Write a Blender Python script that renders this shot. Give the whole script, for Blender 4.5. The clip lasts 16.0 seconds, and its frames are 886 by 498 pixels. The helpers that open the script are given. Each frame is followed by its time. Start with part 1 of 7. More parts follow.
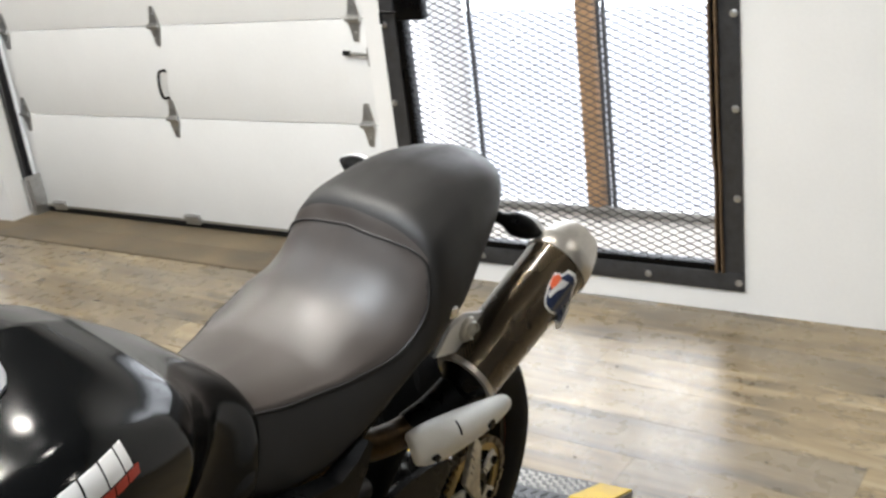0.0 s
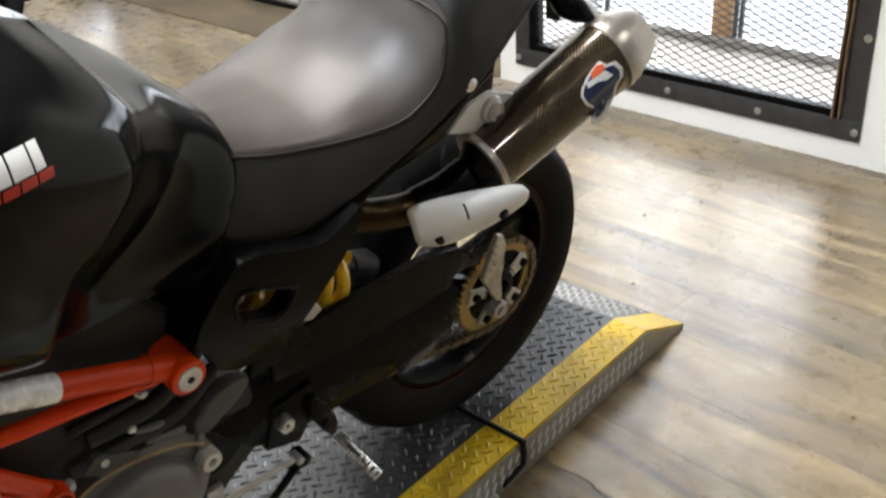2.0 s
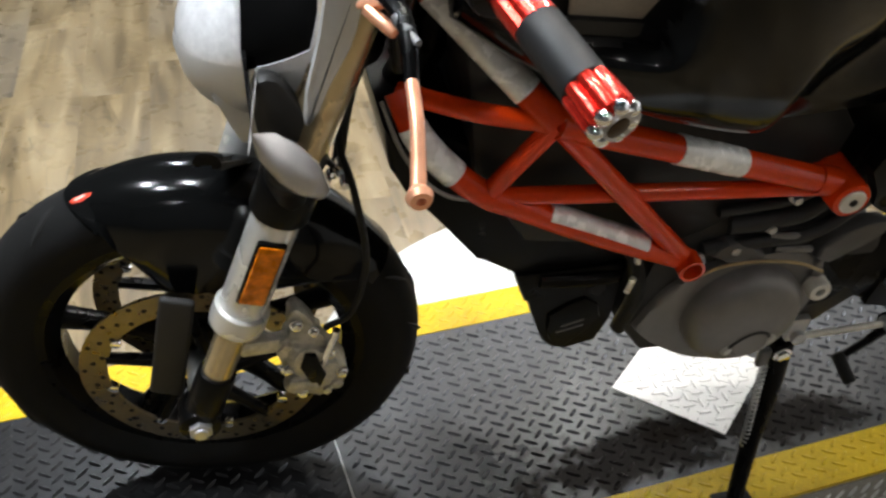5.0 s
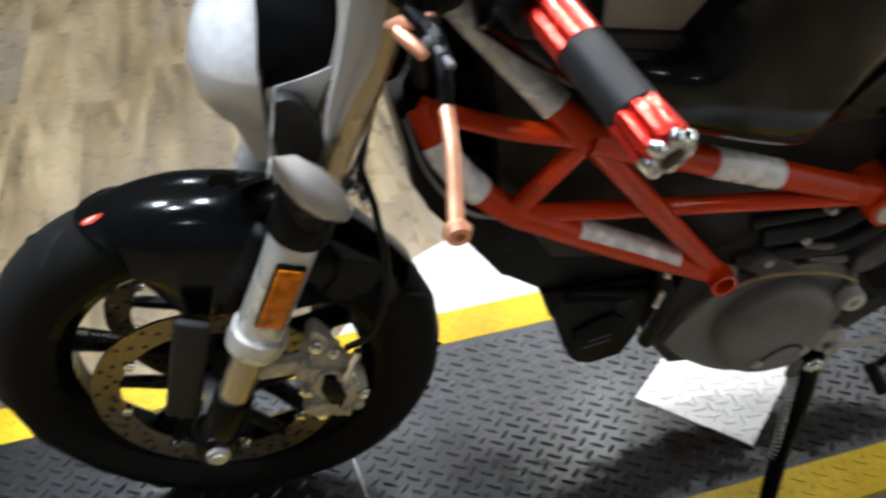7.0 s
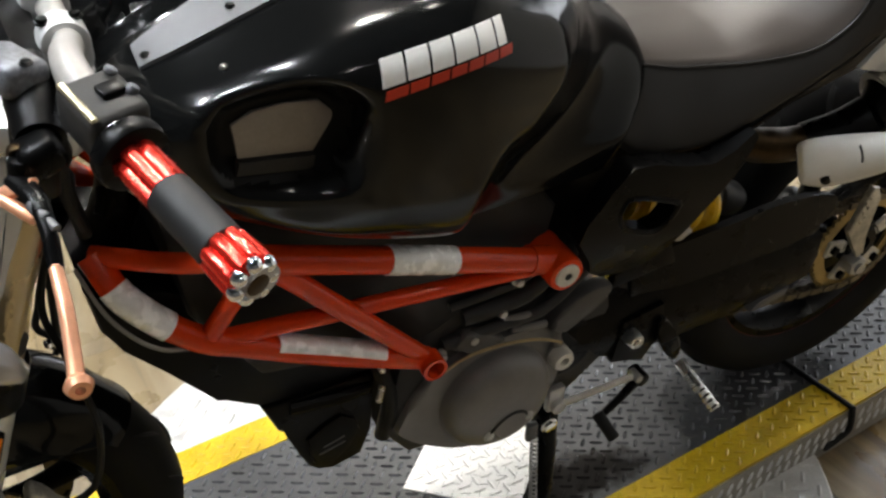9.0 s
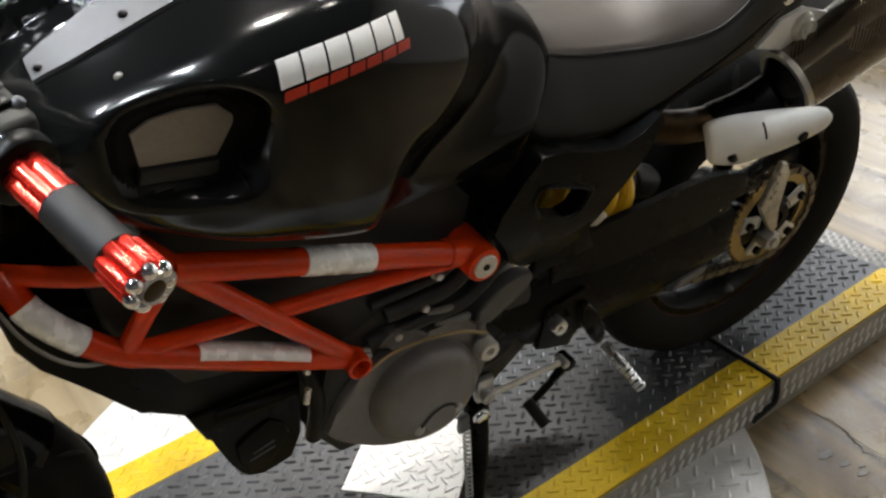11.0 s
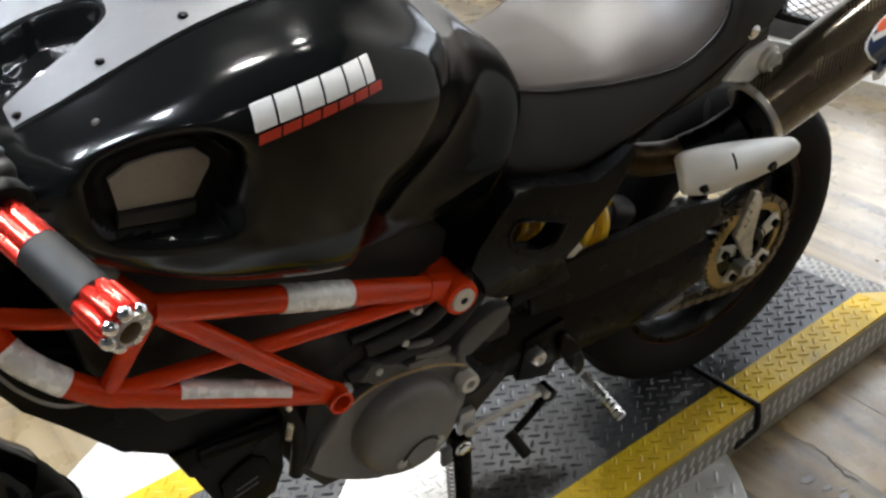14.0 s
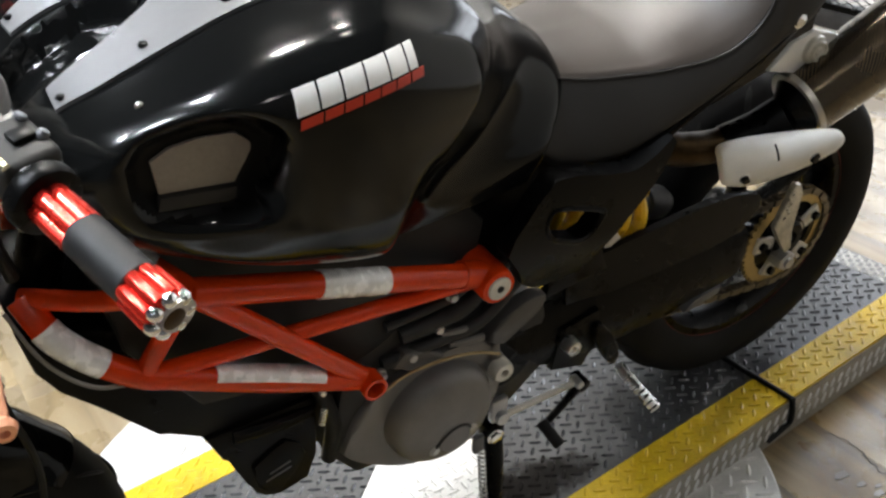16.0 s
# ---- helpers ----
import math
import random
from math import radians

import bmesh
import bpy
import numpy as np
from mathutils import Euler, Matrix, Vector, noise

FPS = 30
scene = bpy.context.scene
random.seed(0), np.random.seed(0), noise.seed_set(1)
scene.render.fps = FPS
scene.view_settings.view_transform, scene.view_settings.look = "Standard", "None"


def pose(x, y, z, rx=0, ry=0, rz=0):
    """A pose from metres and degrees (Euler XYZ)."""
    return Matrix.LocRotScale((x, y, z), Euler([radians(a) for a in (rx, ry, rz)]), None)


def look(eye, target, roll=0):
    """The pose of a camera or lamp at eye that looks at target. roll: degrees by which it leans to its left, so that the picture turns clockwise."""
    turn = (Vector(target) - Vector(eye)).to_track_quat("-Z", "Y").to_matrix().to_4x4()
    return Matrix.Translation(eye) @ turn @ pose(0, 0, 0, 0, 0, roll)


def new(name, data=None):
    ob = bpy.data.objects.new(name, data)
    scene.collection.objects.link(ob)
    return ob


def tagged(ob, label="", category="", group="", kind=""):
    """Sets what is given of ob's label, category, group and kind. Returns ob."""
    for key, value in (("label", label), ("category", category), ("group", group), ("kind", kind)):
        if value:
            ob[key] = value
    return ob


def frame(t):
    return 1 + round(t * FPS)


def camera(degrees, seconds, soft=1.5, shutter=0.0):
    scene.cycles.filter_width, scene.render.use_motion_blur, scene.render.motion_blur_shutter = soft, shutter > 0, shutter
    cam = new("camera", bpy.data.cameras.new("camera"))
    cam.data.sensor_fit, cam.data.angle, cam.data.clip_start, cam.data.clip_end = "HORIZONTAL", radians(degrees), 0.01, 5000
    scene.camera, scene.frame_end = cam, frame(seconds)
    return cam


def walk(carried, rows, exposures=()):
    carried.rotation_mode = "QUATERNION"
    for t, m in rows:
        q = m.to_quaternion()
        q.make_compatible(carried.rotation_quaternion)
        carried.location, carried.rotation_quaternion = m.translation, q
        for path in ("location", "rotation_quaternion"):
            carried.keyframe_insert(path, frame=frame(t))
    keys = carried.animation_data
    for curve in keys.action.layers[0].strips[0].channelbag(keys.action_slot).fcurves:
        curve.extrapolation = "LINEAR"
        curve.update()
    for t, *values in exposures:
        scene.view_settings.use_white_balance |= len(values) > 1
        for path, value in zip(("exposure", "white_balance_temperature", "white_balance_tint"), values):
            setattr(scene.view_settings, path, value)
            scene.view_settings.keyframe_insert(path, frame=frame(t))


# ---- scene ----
cam = camera(46.8, 16.0, soft=2.5, shutter=0.3)
PATH = [
    (0, (-0.57, -1.095, 1.47), (0.924, 0.045, 0.787), -7.2),
    (0.5, (-0.469, -1.124, 1.475), (0.917, 0.16, 0.816), -5.8),
    (1, (-0.395, -1.16, 1.446), (0.908, 0.178, 0.729), -4.4),
    (1.5, (-0.402, -1.17, 1.386), (0.85, 0.131, 0.525), -5.7),
    (2, (-0.419, -1.178, 1.345), (0.788, 0.093, 0.384), -3.3),
    (2.5, (-0.424, -1.174, 1.313), (0.727, 0.088, 0.274), -1.6),
    (3, (-0.47, -1.149, 1.293), (0.558, 0.187, 0.217), 0.5),
    (3.5, (-0.52, -1.13, 1.289), (0.357, 0.287, 0.184), 1.1),
    (4, (-0.576, -1.112, 1.281), (0.147, 0.379, 0.161), 2.7),
    (4.5, (-0.628, -1.121, 1.28), (-0.092, 0.435, 0.144), 1.4),
    (4.7, (-0.642, -1.114, 1.283), (-0.181, 0.455, 0.132), 1.4),
    (6.8, (-0.683, -1.048, 1.278), (-0.406, 0.543, 0.098), -0.4),
    (7, (-0.667, -1.046, 1.282), (-0.283, 0.526, 0.108), -0.2),
    (7.5, (-0.624, -1.065, 1.301), (-0.008, 0.48, 0.19), -1.8),
    (8, (-0.586, -1.097, 1.314), (0.167, 0.43, 0.266), -3.2),
    (8.5, (-0.565, -1.107, 1.315), (0.217, 0.413, 0.276), -3.5),
    (9, (-0.554, -1.117, 1.317), (0.206, 0.422, 0.291), -3.2),
    (9.2, (-0.543, -1.12, 1.312), (0.238, 0.387, 0.253), -3.6),
    (11.3, (-0.531, -1.146, 1.316), (0.337, 0.339, 0.294), -4.9),
    (11.5, (-0.528, -1.151, 1.319), (0.343, 0.335, 0.302), -5.2),
    (12, (-0.526, -1.153, 1.317), (0.368, 0.315, 0.295), -5.3),
    (12.5, (-0.521, -1.16, 1.322), (0.393, 0.315, 0.328), -5.5),
    (13, (-0.526, -1.159, 1.323), (0.389, 0.306, 0.315), -4.6),
    (13.5, (-0.527, -1.163, 1.315), (0.385, 0.293, 0.29), -4.6),
    (14, (-0.531, -1.16, 1.327), (0.369, 0.333, 0.346), -5.3),
    (14.5, (-0.532, -1.156, 1.337), (0.362, 0.355, 0.379), -4.8),
    (15, (-0.527, -1.151, 1.326), (0.355, 0.341, 0.328), -5.7),
    (15.5, (-0.527, -1.15, 1.321), (0.315, 0.344, 0.291), -6.4),
    (16, (-0.536, -1.146, 1.328), (0.309, 0.364, 0.324), -5.2),
]
# the camera adapts a little: seconds, stops, kelvin, tint
ADAPT = [(0, 0.14, 6200, 10), (1, 0.14, 6200, 10), (2, 0.29, 6200, 10), (3, 0.19, 6250, 10), (4.5, 0.13, 6250, 10), (7, 0.09, 5900, 10), (8, -0.01, 6300, 10), (9, -0.03, 6350, 10), (11.5, 0.01, 6350, 10), (13, 0.12, 6250, 10), (14, 0.19, 6100, 10), (16, 0.27, 6200, 10)]
walk(cam, [(t, look(eye, target, roll)) for t, eye, target, roll in PATH], ADAPT)

# ---- world, sun and lamps ----
sky_world = bpy.data.worlds.new("sky")
scene.world = sky_world
sky_world.use_nodes = True
wn = sky_world.node_tree
sky_node = wn.nodes.new("ShaderNodeTexSky")
sky_node.sky_type = "NISHITA"
sky_node.sun_disc = False
sky_node.sun_elevation = radians(35)
sky_node.sun_rotation = radians(60)
wn.links.new(sky_node.outputs[0], wn.nodes["Background"].inputs[0])
wn.nodes["Background"].inputs[1].default_value = 0.15

sun_data = bpy.data.lights.new("sun", "SUN")
sun_data.energy, sun_data.angle, sun_data.color = 1.2, radians(20), (1.0, 0.96, 0.9)
sun = new("sun", sun_data)
sun.matrix_world = look((6, 3, 6), (2.4, 0.6, 0.0))

LAMPS = [(0.2, 0.5, 50), (0.9, 0.92, 9), (0.84, 0.1, 5), (-0.8, -0.07, 29), (-1.42, -0.5, 34), (-1.66, 0.18, 46), (-0.9, 2.5, 42), (1.2, 2.6, 25), (0.9, 4.2, 32)]
# weaker unseen fill lamps, added over the south side to brighten the near flank
FILL_LAMPS = [(-1.7, -2.9, 4), (0.1, -3.0, 6), (1.7, -2.2, 8)]


def disc_light(name, place, target, size, power, colour, size_y=None):
    """A lamp of its own light behind a ceiling fitting or in a window opening."""
    data = bpy.data.lights.new(name, "AREA")
    data.shape = "RECTANGLE" if size_y else "DISK"
    data.size, data.energy, data.color = size, power, colour
    if size_y:
        data.size_y = size_y
    ob = new(name, data)
    ob.matrix_world = look(place, target)
    return ob


for lx, ly, watts in LAMPS + FILL_LAMPS:
    # cooler tubes towards the front of the machine, warmer ones over its tail
    tone = (0.94, 0.98, 1.0) if lx < -0.5 else (1.0, 0.94, 0.84)
    disc_light("lamp_light", (lx, ly, 2.96), (lx, ly, 0), 0.15, watts, tone)
# the sky's light in the two window openings
disc_light("window_light", (2.62, 0.66, 1.1), (-1, 0.5, 0.3), 1.2, 20, (0.93, 0.96, 1.0), 1.9)
disc_light("window_light", (2.55, 5.0, 1.1), (-1, 4.0, 0.3), 1.3, 17, (0.93, 0.96, 1.0), 1.9)

# ---- materials ----
def pbr(name, colour, rough=0.5, metal=0.0, var=0.12, scale=14.0, bump=0.0, bscale=160.0, coat=0.0, spec=0.5, dark=None, spread=0.08, rnd=0.0):
    """A surface with colour variation at two scales, uneven gloss and fine relief."""
    m = bpy.data.materials.new(name)
    m.use_nodes = True
    n, l = m.node_tree.nodes, m.node_tree.links
    b = n["Principled BSDF"]
    tc = n.new("ShaderNodeTexCoord")
    big = n.new("ShaderNodeTexNoise")
    big.inputs["Scale"].default_value, big.inputs["Detail"].default_value = scale, 6
    fine = n.new("ShaderNodeTexNoise")
    fine.inputs["Scale"].default_value, fine.inputs["Detail"].default_value = bscale, 4
    for t in (big, fine):
        l.new(tc.outputs["Object"], t.inputs["Vector"])
    blend = n.new("ShaderNodeMath")
    blend.operation = "MULTIPLY_ADD"
    blend.inputs[1].default_value = 0.35
    l.new(fine.outputs["Fac"], blend.inputs[0])
    half = n.new("ShaderNodeMath")
    half.operation = "MULTIPLY"
    half.inputs[1].default_value = 0.65
    l.new(big.outputs["Fac"], half.inputs[0])
    l.new(half.outputs[0], blend.inputs[2])
    ramp = n.new("ShaderNodeValToRGB")
    lo = dark or tuple(c * (1 - var) for c in colour)
    hi = tuple(min(1, c * (1 + var)) for c in colour)
    ramp.color_ramp.elements[0].position, ramp.color_ramp.elements[1].position = 0.32, 0.68
    ramp.color_ramp.elements[0].color, ramp.color_ramp.elements[1].color = (*lo, 1), (*hi, 1)
    l.new(blend.outputs[0], ramp.inputs["Fac"])
    out = ramp.outputs["Color"]
    if rnd:
        info = n.new("ShaderNodeObjectInfo")
        hsv = n.new("ShaderNodeHueSaturation")
        mr = n.new("ShaderNodeMapRange")
        mr.inputs["To Min"].default_value, mr.inputs["To Max"].default_value = 1 - rnd, 1 + rnd
        l.new(info.outputs["Random"], mr.inputs["Value"])
        l.new(mr.outputs[0], hsv.inputs["Value"])
        l.new(out, hsv.inputs["Color"])
        out = hsv.outputs["Color"]
    l.new(out, b.inputs["Base Color"])
    rr = n.new("ShaderNodeMapRange")
    rr.inputs["From Min"].default_value, rr.inputs["From Max"].default_value = 0.3, 0.7
    rr.inputs["To Min"].default_value, rr.inputs["To Max"].default_value = max(0.02, rough - spread), min(1, rough + spread)
    l.new(big.outputs["Fac"], rr.inputs["Value"])
    l.new(rr.outputs[0], b.inputs["Roughness"])
    b.inputs["Metallic"].default_value = metal
    b.inputs["Specular IOR Level"].default_value = spec
    if coat:
        b.inputs["Coat Weight"].default_value, b.inputs["Coat Roughness"].default_value = coat, 0.03
    if bump:
        bp = n.new("ShaderNodeBump")
        bp.inputs["Strength"].default_value, bp.inputs["Distance"].default_value = 0.6, bump
        l.new(fine.outputs["Fac"], bp.inputs["Height"])
        l.new(bp.outputs[0], b.inputs["Normal"])
    return m



def shade_stained(m, spots, colour):
    """Oily stains and painted-in shade with ragged edges: (x, y, half length, half width) on the deck."""
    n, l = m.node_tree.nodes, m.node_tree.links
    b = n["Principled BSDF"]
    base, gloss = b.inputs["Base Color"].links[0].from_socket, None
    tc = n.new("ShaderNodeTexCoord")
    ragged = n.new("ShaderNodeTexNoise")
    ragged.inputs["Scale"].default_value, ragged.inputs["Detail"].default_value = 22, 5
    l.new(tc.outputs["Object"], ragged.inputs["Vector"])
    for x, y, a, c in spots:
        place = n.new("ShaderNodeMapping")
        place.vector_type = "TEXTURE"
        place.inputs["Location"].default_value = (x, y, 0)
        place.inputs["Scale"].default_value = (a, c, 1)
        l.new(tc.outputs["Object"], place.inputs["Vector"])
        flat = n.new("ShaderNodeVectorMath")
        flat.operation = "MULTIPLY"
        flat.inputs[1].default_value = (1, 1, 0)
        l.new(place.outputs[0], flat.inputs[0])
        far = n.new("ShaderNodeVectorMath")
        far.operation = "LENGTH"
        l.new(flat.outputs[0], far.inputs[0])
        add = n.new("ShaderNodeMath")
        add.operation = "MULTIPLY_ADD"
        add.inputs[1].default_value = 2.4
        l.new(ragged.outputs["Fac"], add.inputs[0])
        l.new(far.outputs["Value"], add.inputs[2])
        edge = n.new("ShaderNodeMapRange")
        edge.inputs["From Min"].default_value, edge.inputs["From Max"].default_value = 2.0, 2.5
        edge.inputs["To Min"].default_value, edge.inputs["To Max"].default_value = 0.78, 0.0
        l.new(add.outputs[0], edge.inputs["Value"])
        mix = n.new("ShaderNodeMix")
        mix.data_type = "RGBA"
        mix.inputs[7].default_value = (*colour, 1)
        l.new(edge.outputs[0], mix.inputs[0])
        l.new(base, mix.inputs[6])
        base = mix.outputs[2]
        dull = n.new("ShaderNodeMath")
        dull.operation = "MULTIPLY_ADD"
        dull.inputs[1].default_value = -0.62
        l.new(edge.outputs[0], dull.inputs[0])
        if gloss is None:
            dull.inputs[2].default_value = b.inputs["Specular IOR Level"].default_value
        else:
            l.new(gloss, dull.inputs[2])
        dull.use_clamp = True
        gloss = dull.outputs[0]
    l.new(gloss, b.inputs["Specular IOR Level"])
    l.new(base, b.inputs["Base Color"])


def plank_material():
    """Grey-tan printed wood planks: long grain along each board, knots and tone changes from board to board."""
    m = pbr("vinyl_wood", (0.42, 0.35, 0.25), 0.30, var=0.2)
    n, l = m.node_tree.nodes, m.node_tree.links
    b = n["Principled BSDF"]
    tc = next(x for x in n if x.type == "TEX_COORD")
    info = n.new("ShaderNodeObjectInfo")
    add = n.new("ShaderNodeVectorMath")
    add.operation = "MULTIPLY_ADD"
    comb = n.new("ShaderNodeCombineXYZ")
    for k in range(3):
        l.new(info.outputs["Random"], comb.inputs[k])
    add.inputs[1].default_value = (37, 91, 11)
    l.new(comb.outputs[0], add.inputs[0])
    l.new(tc.outputs["Object"], add.inputs[2])
    sc = n.new("ShaderNodeVectorMath")
    sc.operation = "MULTIPLY"
    sc.inputs[1].default_value = (9, 1.1, 1)
    l.new(add.outputs[0], sc.inputs[0])
    g = n.new("ShaderNodeTexNoise")
    g.inputs["Scale"].default_value, g.inputs["Detail"].default_value, g.inputs["Distortion"].default_value = 1.4, 9, 1.3
    l.new(sc.outputs[0], g.inputs["Vector"])
    ramp = n.new("ShaderNodeValToRGB")
    e = ramp.color_ramp.elements
    e[0].position, e[0].color = 0.28, (0.078, 0.053, 0.021, 1)
    e[1].position, e[1].color = 0.72, (0.37, 0.28, 0.135, 1)
    mid = e.new(0.5)
    mid.color = (0.25, 0.172, 0.066, 1)
    l.new(g.outputs["Fac"], ramp.inputs["Fac"])
    hsv = n.new("ShaderNodeHueSaturation")
    mr = n.new("ShaderNodeMapRange")
    mr.inputs["To Min"].default_value, mr.inputs["To Max"].default_value = 0.86, 1.14
    l.new(info.outputs["Random"], mr.inputs["Value"])
    l.new(mr.outputs[0], hsv.inputs["Value"])
    l.new(ramp.outputs["Color"], hsv.inputs["Color"])
    # thin dark checks in the grain, in patches
    sc2 = n.new("ShaderNodeVectorMath")
    sc2.operation = "MULTIPLY"
    sc2.inputs[1].default_value = (2.2, 1.0, 1)
    l.new(add.outputs[0], sc2.inputs[0])
    crack = n.new("ShaderNodeTexNoise")
    crack.inputs["Scale"].default_value, crack.inputs["Detail"].default_value, crack.inputs["Distortion"].default_value = 2.6, 5, 1.2
    l.new(sc2.outputs[0], crack.inputs["Vector"])
    off = n.new("ShaderNodeMath")
    off.operation = "SUBTRACT"
    off.inputs[1].default_value = 0.5
    l.new(crack.outputs["Fac"], off.inputs[0])
    ab = n.new("ShaderNodeMath")
    ab.operation = "ABSOLUTE"
    l.new(off.outputs[0], ab.inputs[0])
    line = n.new("ShaderNodeMapRange")
    line.inputs["From Max"].default_value = 0.014
    line.inputs["To Min"].default_value, line.inputs["To Max"].default_value = 0.45, 1.0
    l.new(ab.outputs[0], line.inputs["Value"])
    patch = n.new("ShaderNodeTexNoise")
    patch.inputs["Scale"].default_value, patch.inputs["Detail"].default_value = 1.7, 3
    l.new(add.outputs[0], patch.inputs["Vector"])
    pm = n.new("ShaderNodeMapRange")
    pm.inputs["From Min"].default_value, pm.inputs["From Max"].default_value = 0.48, 0.62
    l.new(patch.outputs["Fac"], pm.inputs["Value"])
    mixl = n.new("ShaderNodeMix")
    mixl.data_type = "RGBA"
    mixl.blend_type = "MULTIPLY"
    l.new(pm.outputs[0], mixl.inputs[0])
    l.new(hsv.outputs["Color"], mixl.inputs[6])
    l.new(line.outputs[0], mixl.inputs[7])
    # patches worn to grey
    worn = n.new("ShaderNodeTexNoise")
    worn.inputs["Scale"].default_value, worn.inputs["Detail"].default_value, worn.inputs["Distortion"].default_value = 1.1, 6, 0.8
    sc3 = n.new("ShaderNodeVectorMath")
    sc3.operation = "MULTIPLY"
    sc3.inputs[1].default_value = (2.4, 0.8, 1)
    l.new(add.outputs[0], sc3.inputs[0])
    l.new(sc3.outputs[0], worn.inputs["Vector"])
    wm = n.new("ShaderNodeMapRange")
    wm.inputs["From Min"].default_value, wm.inputs["From Max"].default_value = 0.42, 0.66
    wm.inputs["To Max"].default_value = 0.45
    l.new(worn.outputs["Fac"], wm.inputs["Value"])
    mixw = n.new("ShaderNodeMix")
    mixw.data_type = "RGBA"
    l.new(wm.outputs[0], mixw.inputs[0])
    l.new(mixl.outputs[2], mixw.inputs[6])
    mixw.inputs[7].default_value = (0.17, 0.15, 0.125, 1)
    # broad tone drifts
    drift = n.new("ShaderNodeMapRange")
    drift.inputs["From Min"].default_value, drift.inputs["From Max"].default_value = 0.35, 0.65
    drift.inputs["To Min"].default_value, drift.inputs["To Max"].default_value = 0.74, 1.06
    l.new(patch.outputs["Fac"], drift.inputs["Value"])
    mixd = n.new("ShaderNodeMix")
    mixd.data_type = "RGBA"
    mixd.blend_type = "MULTIPLY"
    mixd.inputs[0].default_value = 1.0
    l.new(mixw.outputs[2], mixd.inputs[6])
    l.new(drift.outputs[0], mixd.inputs[7])
    grey = n.new("ShaderNodeHueSaturation")
    grey.inputs["Saturation"].default_value, grey.inputs["Value"].default_value = 0.80, 1.05
    l.new(mixd.outputs[2], grey.inputs["Color"])
    # brown arcs scuffed round the turntable where the end of the platform drags
    at = n.new("ShaderNodeNewGeometry")
    rel = n.new("ShaderNodeVectorMath")
    rel.operation = "SUBTRACT"
    rel.inputs[1].default_value = (0.05, 0.10, 0.0)
    l.new(at.outputs["Position"], rel.inputs[0])
    far = n.new("ShaderNodeVectorMath")
    far.operation = "LENGTH"
    l.new(rel.outputs[0], far.inputs[0])
    xyz = n.new("ShaderNodeSeparateXYZ")
    l.new(rel.outputs[0], xyz.inputs[0])
    turn = n.new("ShaderNodeMath")
    turn.operation = "ARCTAN2"
    l.new(xyz.outputs[1], turn.inputs[0])
    l.new(xyz.outputs[0], turn.inputs[1])
    polar = n.new("ShaderNodeCombineXYZ")
    wide = n.new("ShaderNodeMath")
    wide.operation = "MULTIPLY"
    wide.inputs[1].default_value = 11.0
    l.new(far.outputs["Value"], wide.inputs[0])
    l.new(wide.outputs[0], polar.inputs[0])
    l.new(turn.outputs[0], polar.inputs[1])
    arcs = n.new("ShaderNodeTexNoise")
    arcs.inputs["Scale"].default_value, arcs.inputs["Detail"].default_value, arcs.inputs["Distortion"].default_value = 1.5, 6, 0.7
    l.new(polar.outputs[0], arcs.inputs["Vector"])
    mark = n.new("ShaderNodeMapRange")
    mark.inputs["From Min"].default_value, mark.inputs["From Max"].default_value = 0.40, 0.62
    l.new(arcs.outputs["Fac"], mark.inputs["Value"])
    inner, outer, rear = n.new("ShaderNodeMapRange"), n.new("ShaderNodeMapRange"), n.new("ShaderNodeMapRange")
    for node, lo, hi, src in ((inner, 0.66, 0.74, far.outputs["Value"]), (outer, 1.45, 0.95, far.outputs["Value"]), (rear, 0.15, 0.5, xyz.outputs[0])):
        node.interpolation_type = "SMOOTHSTEP"
        node.inputs["From Min"].default_value, node.inputs["From Max"].default_value = min(lo, hi), max(lo, hi)
        node.inputs["To Min"].default_value, node.inputs["To Max"].default_value = (0, 1) if lo < hi else (1, 0)
        l.new(src, node.inputs["Value"])
    amount = mark.outputs[0]
    for node in (inner, outer, rear):
        times = n.new("ShaderNodeMath")
        times.operation = "MULTIPLY"
        l.new(amount, times.inputs[0])
        l.new(node.outputs[0], times.inputs[1])
        amount = times.outputs[0]
    most = n.new("ShaderNodeMath")
    most.operation = "MULTIPLY"
    most.inputs[1].default_value = 0.85
    l.new(amount, most.inputs[0])
    scuffed = n.new("ShaderNodeMix")
    scuffed.data_type = "RGBA"
    scuffed.blend_type = "MULTIPLY"
    scuffed.inputs[7].default_value = (0.72, 0.56, 0.30, 1)
    l.new(most.outputs[0], scuffed.inputs[0])
    l.new(grey.outputs["Color"], scuffed.inputs[6])
    l.new(scuffed.outputs[2], b.inputs["Base Color"])
    bp = n.new("ShaderNodeBump")
    bp.inputs["Strength"].default_value, bp.inputs["Distance"].default_value = 0.25, 0.002
    l.new(g.outputs["Fac"], bp.inputs["Height"])
    l.new(bp.outputs[0], b.inputs["Normal"])
    return m


